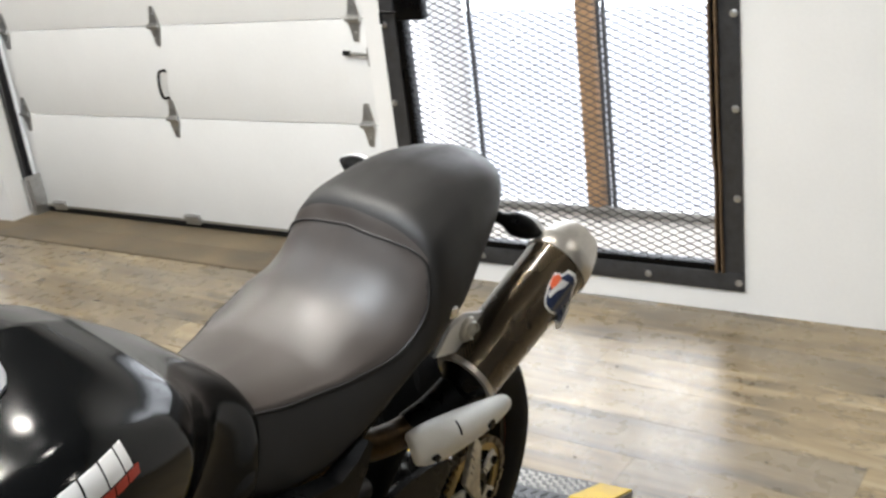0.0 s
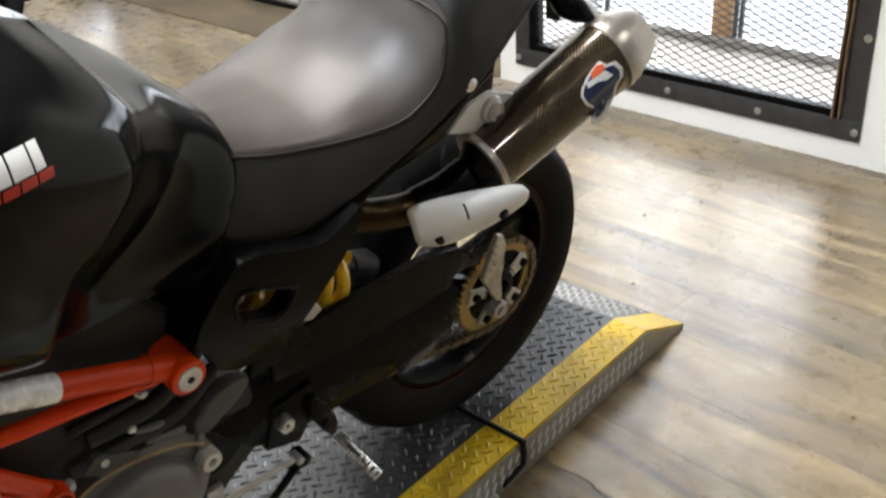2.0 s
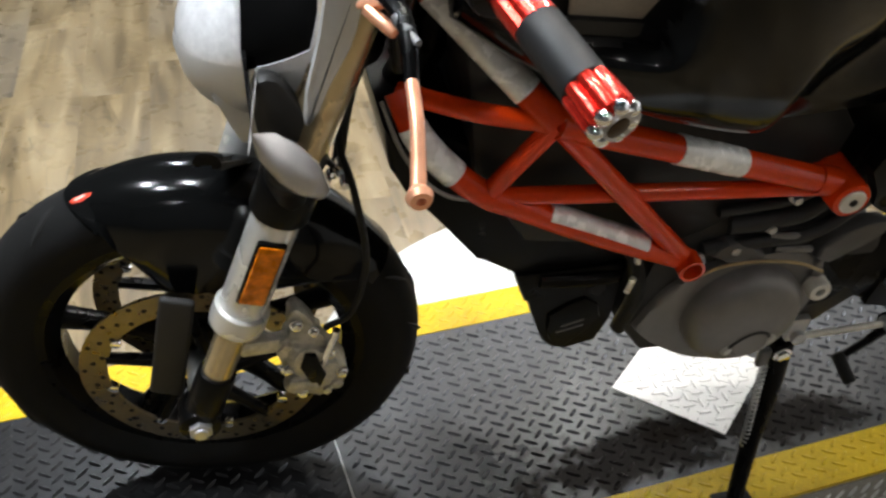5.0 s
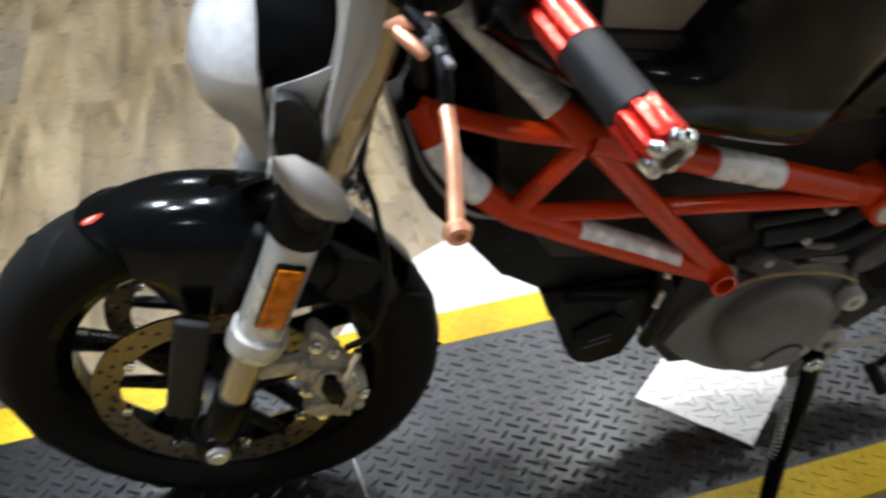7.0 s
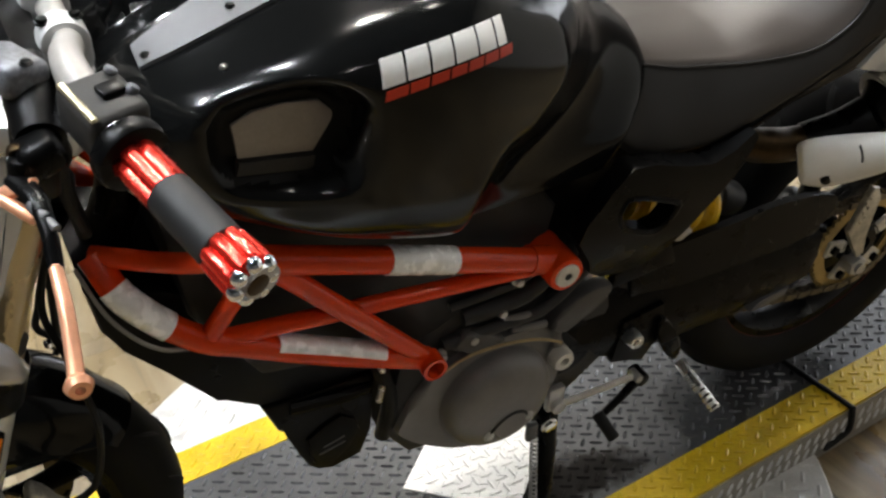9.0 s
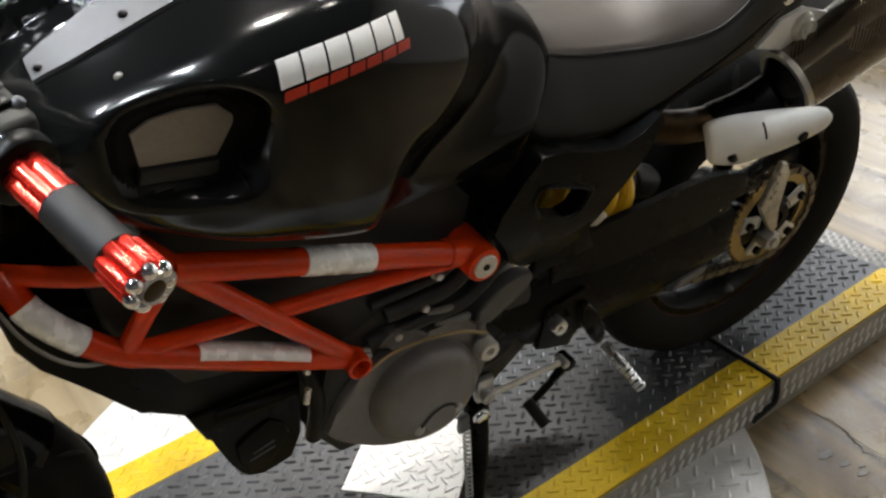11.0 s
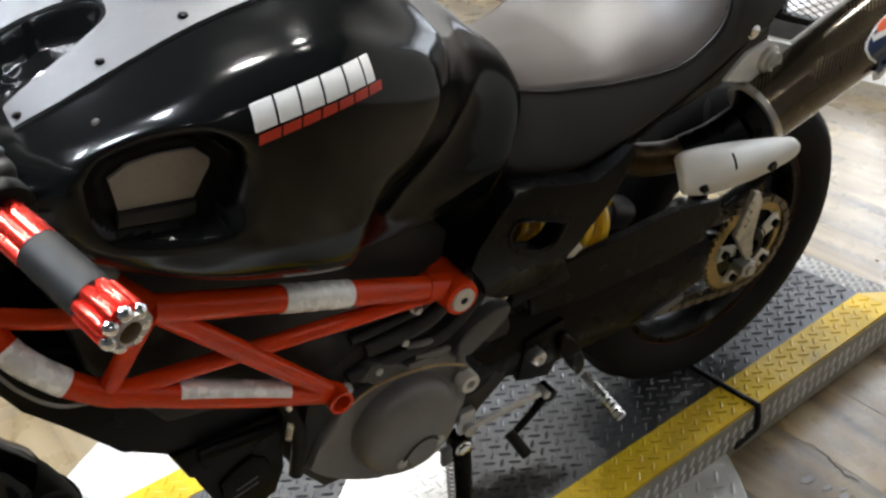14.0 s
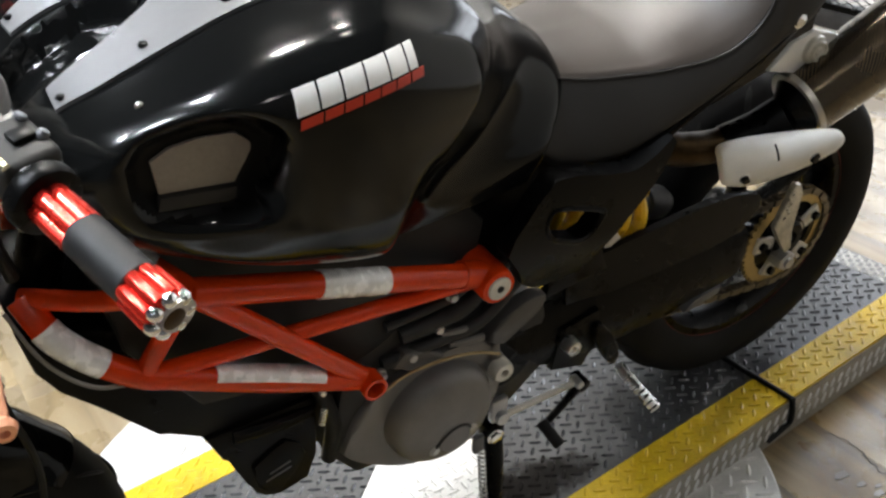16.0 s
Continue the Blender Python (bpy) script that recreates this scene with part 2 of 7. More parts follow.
def carbon_material():
    """Twill carbon fibre under clear lacquer."""
    m = pbr("carbon_fibre", (0.02, 0.018, 0.015), 0.28, var=0.1, coat=0.8)
    n, l = m.node_tree.nodes, m.node_tree.links
    b = n["Principled BSDF"]
    uv = n.new("ShaderNodeUVMap")
    sep = n.new("ShaderNodeSeparateXYZ")
    l.new(uv.outputs[0], sep.inputs[0])

    def math_node(op, a, c):
        q = n.new("ShaderNodeMath")
        q.operation = op
        for k, v in enumerate((a, c)):
            if isinstance(v, (int, float)):
                q.inputs[k].default_value = v
            else:
                l.new(v, q.inputs[k])
        return q.outputs[0]

    across = math_node("FLOOR", math_node("MULTIPLY", sep.outputs[0], 600.0), 0.0)
    along = math_node("FLOOR", math_node("MULTIPLY", sep.outputs[1], 600.0), 0.0)
    step = math_node("MODULO", math_node("ADD", math_node("ADD", across, along), 4000.0), 4.0)
    over = math_node("LESS_THAN", step, 1.5)
    mix = n.new("ShaderNodeMix")
    mix.data_type = "RGBA"
    mix.inputs[6].default_value = (0.006, 0.005, 0.004, 1)
    mix.inputs[7].default_value = (0.125, 0.09, 0.05, 1)
    l.new(over, mix.inputs[0])
    l.new(mix.outputs[2], b.inputs["Base Color"])
    b.inputs["Metallic"].default_value = 0.6
    return m


def glow_material(name, colour, strength):
    m = bpy.data.materials.new(name)
    m.use_nodes = True
    b = m.node_tree.nodes["Principled BSDF"]
    b.inputs["Base Color"].default_value = (*colour, 1)
    b.inputs["Emission Color"].default_value = (*colour, 1)
    b.inputs["Emission Strength"].default_value = strength
    return m


PLANK = plank_material()
PLANK.node_tree.nodes["Principled BSDF"].inputs["Specular IOR Level"].default_value = 0.7
CARBON = carbon_material()
WALL_PAINT = pbr("white_wall_paint", (0.85, 0.845, 0.83), 0.6, var=0.03, scale=3, bump=0.0006, bscale=90)
DARK_WALL = pbr("charcoal_wall_paint", (0.10, 0.10, 0.10), 0.7, var=0.05, scale=3)
CRACK = pbr("dark_floor_split", (0.03, 0.025, 0.018), 0.8, var=0.2)
GREY_CHIP = pbr("grey_floor_chip", (0.26, 0.25, 0.23), 0.6, var=0.15)
GRIP_RUBBER = pbr("grey_grip_rubber", (0.011, 0.011, 0.0115), 0.55, spec=0.3, var=0.2, scale=30, bump=0.0003, bscale=900)
RUST = pbr("brown_rusty_steel", (0.16, 0.105, 0.06), 0.6, metal=0.3, var=0.4, scale=50, bump=0.0005)
SLIDER = pbr("brownish_polished_slider", (0.48, 0.40, 0.26), 0.22, metal=0.8, var=0.08, scale=20, spread=0.03)
MOTTLED = pbr("mottled_blue_grey_casting", (0.13, 0.135, 0.15), 0.45, metal=0.3, var=0.7, scale=70, bump=0.0008, bscale=300)
BLACK_SATIN = pbr("satin_black_casting", (0.0026, 0.0026, 0.0027), 0.31, spec=0.11, var=0.25, scale=20, bump=0.0003, bscale=700)
BRASS_EDGE = pbr("brass_gasket", (0.42, 0.33, 0.18), 0.4, metal=0.7, var=0.15, scale=40)
ROUGH_CAST = pbr("dirty_cast_metal", (0.46, 0.44, 0.38), 0.40, metal=0.6, var=0.35, scale=60, bump=0.0012, bscale=220)
PALE_CAST = pbr("pale_cast_flange", (0.62, 0.60, 0.54), 0.45, metal=0.3, var=0.15, scale=60)
CEILING_PAINT = pbr("dark_ceiling_paint", (0.04, 0.04, 0.04), 0.8, var=0.03, scale=3)
DOOR_PAINT = pbr("white_door_paint", (0.83, 0.83, 0.82), 0.45, var=0.025, scale=4, bump=0.0003, bscale=60)
CONCRETE = pbr("concrete", (0.33, 0.30, 0.26), 0.7, var=0.2, scale=5, bump=0.001, bscale=70)
SNOW = pbr("pale_paving", (0.62, 0.63, 0.65), 0.7, var=0.08, scale=2)
DARK_STEEL = pbr("dark_painted_steel", (0.045, 0.045, 0.047), 0.45, metal=0.3, var=0.3, scale=30, bump=0.0004)
MESH_STEEL = pbr("expanded_steel", (0.11, 0.11, 0.11), 0.45, metal=0.5, var=0.2, scale=40)
GALV = pbr("galvanised_steel", (0.50, 0.50, 0.49), 0.38, metal=0.9, var=0.18, scale=40)
BRUSHED = pbr("brushed_aluminium", (0.72, 0.72, 0.72), 0.28, metal=1.0, var=0.08, scale=60)
CHROME = pbr("chrome", (0.85, 0.85, 0.85), 0.08, metal=1.0, var=0.03, scale=20, spread=0.04)
CASTING = pbr("cast_aluminium", (0.50, 0.50, 0.50), 0.42, metal=0.85, var=0.15, scale=60, bump=0.0004, bscale=500)
TREAD_ALU = pbr("aluminium_tread_plate", (0.62, 0.615, 0.60), 0.40, metal=0.4, var=0.14, scale=18, spread=0.12)
TREAD_BRIGHT = pbr("bright_tread_plate", (0.74, 0.74, 0.73), 0.42, metal=0.35, var=0.06, scale=18)
TREAD_DARK = pbr("grey_painted_tread_plate", (0.050, 0.051, 0.054), 0.36, metal=0.08, var=0.4, scale=4.5, spread=0.12)
TREAD_BLACK = pbr("black_front_tread_plate", (0.016, 0.016, 0.017), 0.36, metal=0.15, var=0.4, scale=5, spread=0.1)
TREAD_WORN = pbr("worn_tread_lugs", (0.062, 0.064, 0.070), 0.28, metal=0.25, var=0.35, scale=6)
TREAD_YELLOW = pbr("yellow_painted_tread", (0.60, 0.41, 0.008), 0.40, spec=0.3, var=0.22, scale=9, dark=(0.42, 0.27, 0.006))
RUBBER = pbr("black_rubber", (0.007, 0.007, 0.007), 0.55, spec=0.2, var=0.3, scale=25, bump=0.0004, bscale=700)
TYRE = pbr("tyre_rubber", (0.011, 0.011, 0.0112), 0.7, spec=0.09, var=0.3, scale=20, bump=0.0003, bscale=500)
BLACK_PAINT = pbr("gloss_black_paint", (0.0034, 0.0036, 0.0037), 0.13, var=0.1, spec=0.23, spread=0.015)
BLACK_PLASTIC = pbr("black_plastic", (0.0026, 0.0026, 0.0027), 0.34, spec=0.09, var=0.2, scale=30, bump=0.0003, bscale=900)
BLACK_METAL = pbr("black_coated_metal", (0.0022, 0.0022, 0.0023), 0.30, spec=0.10, var=0.25, scale=30)
ENGINE_GREY = pbr("grey_engine_paint", (0.165, 0.158, 0.152), 0.40, metal=0.25, var=0.14, scale=40, bump=0.0003, bscale=600)
ENGINE_MID = pbr("mid_grey_engine_casting", (0.075, 0.072, 0.070), 0.45, metal=0.2, var=0.2, scale=40, bump=0.0004, bscale=600)
ENGINE_DARK = pbr("dark_engine_casting", (0.022, 0.0215, 0.021), 0.5, spec=0.3, metal=0.1, var=0.25, scale=40, bump=0.0005, bscale=400)
FRAME_RED = pbr("red_frame_paint", (0.62, 0.042, 0.002), 0.17, var=0.12, scale=12, spec=0.36)
RED_ANODISED = pbr("red_anodised_aluminium", (0.70, 0.035, 0.02), 0.22, metal=0.75, var=0.08, scale=40)
COPPER_ANODISED = pbr("copper_toned_lever", (0.82, 0.40, 0.24), 0.34, metal=0.6, var=0.08, scale=40)
REFLECT_TAPE = pbr("silver_reflective_tape", (0.92, 0.91, 0.89), 0.26, metal=0.15, var=0.16, scale=55)
SEAT_VINYL = pbr("black_seat_vinyl", (0.037, 0.0285, 0.0232), 0.46, spec=0.55, var=0.25, scale=9, bump=0.00035, bscale=900, spread=0.16, coat=0.12)
SEAT_VINYL.node_tree.nodes["Principled BSDF"].inputs["Coat Roughness"].default_value = 0.48
SEAT_VINYL.node_tree.nodes["Principled BSDF"].inputs["Sheen Weight"].default_value = 0.08
SEAT_SIDE = pbr("matt_seat_side_vinyl", (0.016, 0.0148, 0.0138), 0.5, spec=0.35, var=0.12, scale=20, bump=0.00035, bscale=900)
TITANIUM = pbr("bare_titanium", (0.55, 0.52, 0.47), 0.36, metal=0.95, var=0.1, scale=50)
BRONZE_PIPE = pbr("heat_tinted_pipe", (0.042, 0.026, 0.011), 0.36, metal=0.9, var=0.35, scale=20)
SHIELD = pbr("pale_heat_shield", (0.70, 0.69, 0.66), 0.42, metal=0.1, var=0.07, scale=30, bump=0.0003, bscale=500)
SPRING_YELLOW = pbr("yellow_spring_enamel", (0.75, 0.45, 0.01), 0.3, var=0.08, scale=20, coat=0.4)
AMBER = pbr("amber_reflector", (0.62, 0.17, 0.001), 0.3, var=0.5, scale=60, spec=0.2)
GOLD = pbr("gold_anodised_sprocket", (0.38, 0.29, 0.12), 0.35, metal=0.9, var=0.15, scale=40)
CHAIN_STEEL = pbr("oiled_chain_steel", (0.16, 0.14, 0.11), 0.4, metal=0.9, var=0.3, scale=90)
DISC_STEEL = pbr("brake_disc_steel", (0.20, 0.165, 0.11), 0.32, metal=1.0, var=0.15, scale=70)
FORK_GOLD = pbr("gold_fork_tube", (0.52, 0.41, 0.24), 0.27, metal=0.7, var=0.05, scale=10, spread=0.02)
FORK_SILVER = pbr("silver_fork_leg", (0.66, 0.65, 0.62), 0.27, metal=0.55, var=0.04, scale=10, spread=0.02)
DULL_PLASTIC = pbr("dull_grey_plastic", (0.022, 0.021, 0.020), 0.5, spec=0.25, var=0.2, scale=30, bump=0.0003, bscale=900)
SILVER_PAINT = pbr("silver_paint", (0.56, 0.56, 0.56), 0.36, metal=0.3, var=0.04, scale=20)
GREY_TRIM = pbr("grey_painted_trim", (0.11, 0.11, 0.115), 0.46, metal=0.25, var=0.06, scale=60)
WHITE_MARK = pbr("white_decal", (0.80, 0.79, 0.76), 0.4, var=0.03)
RED_MARK = pbr("red_decal", (0.50, 0.035, 0.012), 0.4, var=0.05)
PINSTRIPE = pbr("dull_red_stripe", (0.16, 0.012, 0.006), 0.4, var=0.3, scale=30)
TREAD_SIDE = pbr("scuffed_side_plate", (0.30, 0.28, 0.24), 0.45, metal=0.35, var=0.3, scale=14, spread=0.12)
ORANGE_MARK = pbr("orange_decal", (0.75, 0.14, 0.05), 0.4, var=0.05)
NAVY_MARK = pbr("navy_decal", (0.015, 0.03, 0.085), 0.4, var=0.05)
SMOKED = pbr("tinted_lens", (0.36, 0.335, 0.32), 0.12, var=0.1, coat=1.0)
INTAKE_MESH = pbr("brown_grey_intake_screen", (0.25, 0.215, 0.18), 0.45, var=0.12, scale=200, bump=0.0005, bscale=1200)
LAMP_GLASS = pbr("clear_lamp_glass", (0.88, 0.88, 0.90), 0.06, metal=0.2, var=0.2, scale=45, coat=1.0)
WOOD_POST = pbr("raw_timber", (0.45, 0.27, 0.14), 0.65, var=0.25, scale=12)
CURTAIN = pbr("white_curtain", (0.8, 0.82, 0.86), 0.8, var=0.05, scale=5)
GREY_BIN = pbr("grey_plastic", (0.24, 0.25, 0.26), 0.5, var=0.12, scale=8)
NAVY_CLOTH = pbr("navy_cloth", (0.013, 0.015, 0.03), 0.8, var=0.25, scale=14)
BLUE_CORD = pbr("blue_cord", (0.02, 0.06, 0.55), 0.6, var=0.1)
LAMP_GLOW = glow_material("lamp_glow", (1.0, 0.93, 0.82), 30.0)

# ---- mesh tools ----
def finish(bm, sharp=35):
    bmesh.ops.recalc_face_normals(bm, faces=bm.faces)
    me = bpy.data.meshes.new("mesh")
    bm.to_mesh(me)
    bm.free()
    me.shade_smooth()
    me.set_sharp_from_angle(angle=radians(sharp))
    return me


def part(name, bm, material, parent, label="", sharp=35, kind=""):
    """Links a bmesh as one mesh object under a thing or a part."""
    me = bm if isinstance(bm, bpy.types.Mesh) else finish(bm, sharp)
    if material and not me.materials:
        me.materials.append(material)
    ob = new(name, me)
    ob.parent = parent
    return tagged(ob, label=label, kind=kind)


def thing(name, m, label, category, group="", kind=""):
    ob = new(name)
    ob.matrix_world = m
    ob.empty_display_size = 0.05
    return tagged(ob, label=label, category=category, group=group, kind=kind)


def solid(name, bm, material, m, label, category, group="", kind="", sharp=35):
    """A top-level thing made of one mesh."""
    me = finish(bm, sharp)
    me.materials.append(material)
    ob = new(name, me)
    ob.matrix_world = m
    return tagged(ob, label=label, category=category, group=group, kind=kind)


def join(*bms):
    out = bms[0]
    for b in bms[1:]:
        me = bpy.data.meshes.new("tmp")
        b.to_mesh(me)
        b.free()
        out.from_mesh(me)
        bpy.data.meshes.remove(me)
    return out


def moved(bm, m):
    bm.transform(m)
    return bm


def box(x0, x1, y0, y1, z0, z1, bevel=0.0, seg=2):
    bm = bmesh.new()
    bmesh.ops.create_cube(bm, size=1)
    bm.transform(Matrix.Translation(((x0 + x1) / 2, (y0 + y1) / 2, (z0 + z1) / 2)) @ Matrix.Diagonal((x1 - x0, y1 - y0, z1 - z0, 1)))
    if bevel:
        bmesh.ops.bevel(bm, geom=bm.edges[:], offset=bevel, segments=seg, affect="EDGES", profile=0.5)
    return bm


def cyl(a, b, r, r2=None, seg=20, bevel=0.0):
    """A round bar from a to b."""
    a, b = Vector(a), Vector(b)
    bm = bmesh.new()
    bmesh.ops.create_cone(bm, cap_ends=True, segments=seg, radius1=r, radius2=r if r2 is None else r2, depth=(b - a).length)
    if bevel:
        rim = [e for e in bm.edges if abs(abs((e.verts[0].co.z + e.verts[1].co.z) / 2) - (b - a).length / 2) < 1e-5]
        bmesh.ops.bevel(bm, geom=rim, offset=bevel, segments=2, affect="EDGES", profile=0.5)
    bm.transform(Matrix.Translation((a + b) / 2) @ (b - a).to_track_quat("Z", "Y").to_matrix().to_4x4())
    return bm


def spline(points, n):
    """Catmull-Rom through the points (any dimension), n samples in all."""
    p = np.array(points, float)
    if len(p) == 2:
        return [p[0] + (p[1] - p[0]) * k / (n - 1) for k in range(n)]
    p = np.vstack([2 * p[0] - p[1], p, 2 * p[-1] - p[-2]])
    out = []
    m = len(p) - 3
    for k in range(n):
        s = k / (n - 1) * m
        i = min(int(s), m - 1)
        t = s - i
        a, b, c, d = p[i : i + 4]
        out.append(0.5 * (2 * b + (c - a) * t + (2 * a - 5 * b + 4 * c - d) * t * t + (3 * b - a - 3 * c + d) * t**3))
    return out


def grid(rings, closed=True, caps=True):
    """Skin over rings of equal length."""
    bm = bmesh.new()
    vs = [[bm.verts.new(tuple(p)) for p in ring] for ring in rings]
    m = len(vs[0])
    for a, b in zip(vs, vs[1:]):
        for k in range(m if closed else m - 1):
            q = (k + 1) % m
            bm.faces.new((a[k], a[q], b[q], b[k]))
    if caps and closed:
        bm.faces.new(vs[0])
        bm.faces.new(vs[-1][::-1])
    return bm


def tube(points, r, seg=14, n=None, flat=1.0):
    """A bent round bar through the points; r: one radius or one for each point."""
    pts = [Vector(p) for p in points]
    n = n or (2 if len(pts) == 2 else 6 * len(pts))
    radii = [x[0] for x in spline([[q] for q in (r if isinstance(r, (list, tuple)) else [r] * len(pts))], n)]
    path = [Vector(p) for p in spline([tuple(p) for p in pts], n)]
    rings, up = [], None
    for k, p in enumerate(path):
        d = (path[min(k + 1, n - 1)] - path[max(k - 1, 0)]).normalized()
        if up is None:
            up = d.cross(Vector((0, 0, 1)) if abs(d.z) < 0.9 else Vector((0, 1, 0))).normalized()
        up = (up - d * up.dot(d)).normalized()
        side = d.cross(up)
        rings.append([p + float(radii[k]) * (up * math.cos(a) + side * flat * math.sin(a)) for a in (2 * math.pi * j / seg for j in range(seg))])
    return grid(rings)


def lathe(profile, seg=48, axis="y", centre=(0, 0, 0), closed=False):
    """Turns (radius, along) about an axis through centre; closed: the profile is a loop."""
    prof = list(profile) + ([profile[0]] if closed else [])
    rings = []
    for r, h in prof:
        ring = []
        for j in range(seg):
            a = 2 * math.pi * j / seg
            p = (r * math.cos(a), h, r * math.sin(a)) if axis == "y" else (r * math.cos(a), r * math.sin(a), h)
            ring.append(Vector(p) + Vector(centre))
        rings.append(ring)
    return grid(rings, caps=not closed)


def prism(outline, v0, v1, bevel=0.0, smooth=0, axis="y"):
    """A plate: an outline of (u, w) between v0 and v1."""
    o = [tuple(p) for p in outline]
    if smooth:
        o = [tuple(p) for p in spline(o + [o[0]], len(o) * smooth + 1)[:-1]]
    bm = bmesh.new()
    put = (lambda u, w, v: (u, v, w)) if axis == "y" else (lambda u, w, v: (u, w, v))
    a = [bm.verts.new(put(u, w, v0)) for u, w in o]
    b = [bm.verts.new(put(u, w, v1)) for u, w in o]
    bm.faces.new(a)
    bm.faces.new(b[::-1])
    for k in range(len(o)):
        q = (k + 1) % len(o)
        bm.faces.new((a[k], b[k], b[q], a[q]))
    if bevel:
        rim = [e for e in bm.edges if abs(put(0, 0, 1)[1] * (e.verts[0].co.y - e.verts[1].co.y) + put(0, 0, 1)[2] * (e.verts[0].co.z - e.verts[1].co.z)) < 1e-7]
        bmesh.ops.bevel(bm, geom=rim, offset=bevel, segments=2, affect="EDGES", profile=0.5)
    return bm


def bolt(centre, r=0.008, h=0.006, axis=(0, -1, 0), hexed=True):
    c, d = Vector(centre), Vector(axis).normalized()
    return join(cyl(c, c + d * h * 0.4, r * 1.35, seg=16, bevel=0.0006), cyl(c + d * h * 0.3, c + d * h, r, seg=6 if hexed else 16, bevel=0.0008))


def lugs(points, length=0.0255, width=0.0068, height=0.0034):
    """Raised lens-shaped lugs of a tread plate at (x, y, angle) on z = 0."""
    verts, faces = [], []
    shape = [(-0.5, 0, 0), (-0.2, -0.5, 0), (0.2, -0.5, 0), (0.5, 0, 0), (0.2, 0.5, 0), (-0.2, 0.5, 0), (-0.3, 0, 1), (0.3, 0, 1)]
    tris = [(0, 1, 6), (1, 2, 7, 6), (2, 3, 7), (3, 4, 7), (4, 5, 6, 7), (5, 0, 6)]
    for x, y, a in points:
        c, s, k = math.cos(a), math.sin(a), len(verts)
        for px, py, pz in shape:
            px, py = px * length, py * width
            verts.append((x + px * c - py * s, y + px * s + py * c, pz * height))
        faces += [tuple(k + i for i in f) for f in tris]
    me = bpy.data.meshes.new("lugs")
    me.from_pydata(verts, [], faces)
    return me


def lug_field(x0, x1, y0, y1, a=0.0368, b=0.0275, lean=-37, rise=41, keep=lambda x, y: True):
    """Places of the lugs of a tread plate: two crossed sets, each pointing at the middle of the other."""
    out = []
    for i in range(int(x0 / a) - 1, int(x1 / a) + 2):
        for j in range(int(y0 / b) - 1, int(y1 / b) + 2):
            for x, y, ang in ((i * a, j * b, lean), ((i + 0.5) * a, (j + 0.5) * b, rise)):
                if x0 < x < x1 and y0 < y < y1 and keep(x, y):
                    out.append((x, y, radians(ang)))
    return out

# ---- the room ----
WALL = pose(2.45, 0, 0, 0, 0, 2.4)  # frame of the wall with the windows: x outwards, y along it

slab = solid("floor", box(-4.3, 2.9, -4.2, 7.2, -0.12, -0.004), CONCRETE, pose(0, 0, 0), "wood-look plank floor of the showroom with dull reflections", "floor", kind="structure")


def wall_with_openings(name, y0, y1, z1, openings, x0=0.0, x1=0.2):
    """A wall along y with rectangular openings (ya, yb, za, zb)."""
    bms = []
    last = y0
    for ya, yb, za, zb in openings:
        bms.append(box(x0, x1, last, ya, 0, z1))
        if za > 0:
            bms.append(box(x0, x1, ya, yb, 0, za))
        bms.append(box(x0, x1, ya, yb, zb, z1))
        last = yb
    bms.append(box(x0, x1, last, y1, 0, z1))
    return solid(name, join(*bms), WALL_PAINT, WALL, "white painted wall with barred windows and a garage door", "wall", kind="structure")


wall_with_openings("wall_east", -4.2, 7.2, 3.0, [(0.03, 1.28, 0.12, 2.0), (1.40, 3.945, 0.0, 2.35), (4.24, 5.5, 0.12, 2.0)], 0.0, 0.5)
solid("wall_north", box(-4.3, 2.3, 7.0, 7.2, 0, 3.0), DARK_WALL, pose(0, 0, 0), "plain charcoal painted wall", "wall", kind="structure")
solid("wall_south", box(-4.3, 2.75, -3.8, -3.6, 0, 3.0), DARK_WALL, pose(0, 0, 0), "plain charcoal painted wall", "wall", kind="structure")
solid("wall_west", box(-4.5, -4.3, -4.2, 7.2, 0, 3.0), DARK_WALL, pose(0, 0, 0), "plain charcoal painted wall", "wall", kind="structure")
solid("ceiling", box(-4.5, 3.0, -4.2, 7.2, 3.0, 3.1), CEILING_PAINT, pose(0, 0, 0), "plain dark painted ceiling", "ceiling", kind="structure")
solid("ground", box(2.95, 40, -25, 30, -0.12, 0.02), SNOW, pose(0, 0, 0), "pale paved ground outside the windows", "ground", kind="structure")

BACKDROP = glow_material("overcast_daylight", (0.98, 0.99, 1.0), 4.3)
solid("backdrop", box(9.0, 9.1, -18, 24, 0.02, 9), BACKDROP, pose(0, 0, 0), "bright overcast daylight beyond the windows", "backdrop", kind="structure")

# the added fill lamps get the same fittings as the others
for lx, ly, watts in LAMPS + FILL_LAMPS:
    lamp = thing("ceiling_lamp", pose(lx, ly, 2.9995), "round recessed ceiling lamp with a white rim, the south ones added as fill", "lamp", group="ceiling lamps")
    part("rim", lathe([(0.085, -0.001), (0.11, -0.001), (0.108, -0.012), (0.09, -0.014)], 32, "z", closed=True), WALL_PAINT, lamp)
    part("diffuser", lathe([(0.001, -0.004), (0.084, -0.004), (0.084, -0.002), (0.001, -0.002)], 32, "z"), LAMP_GLOW, lamp, "lit lamp glass")


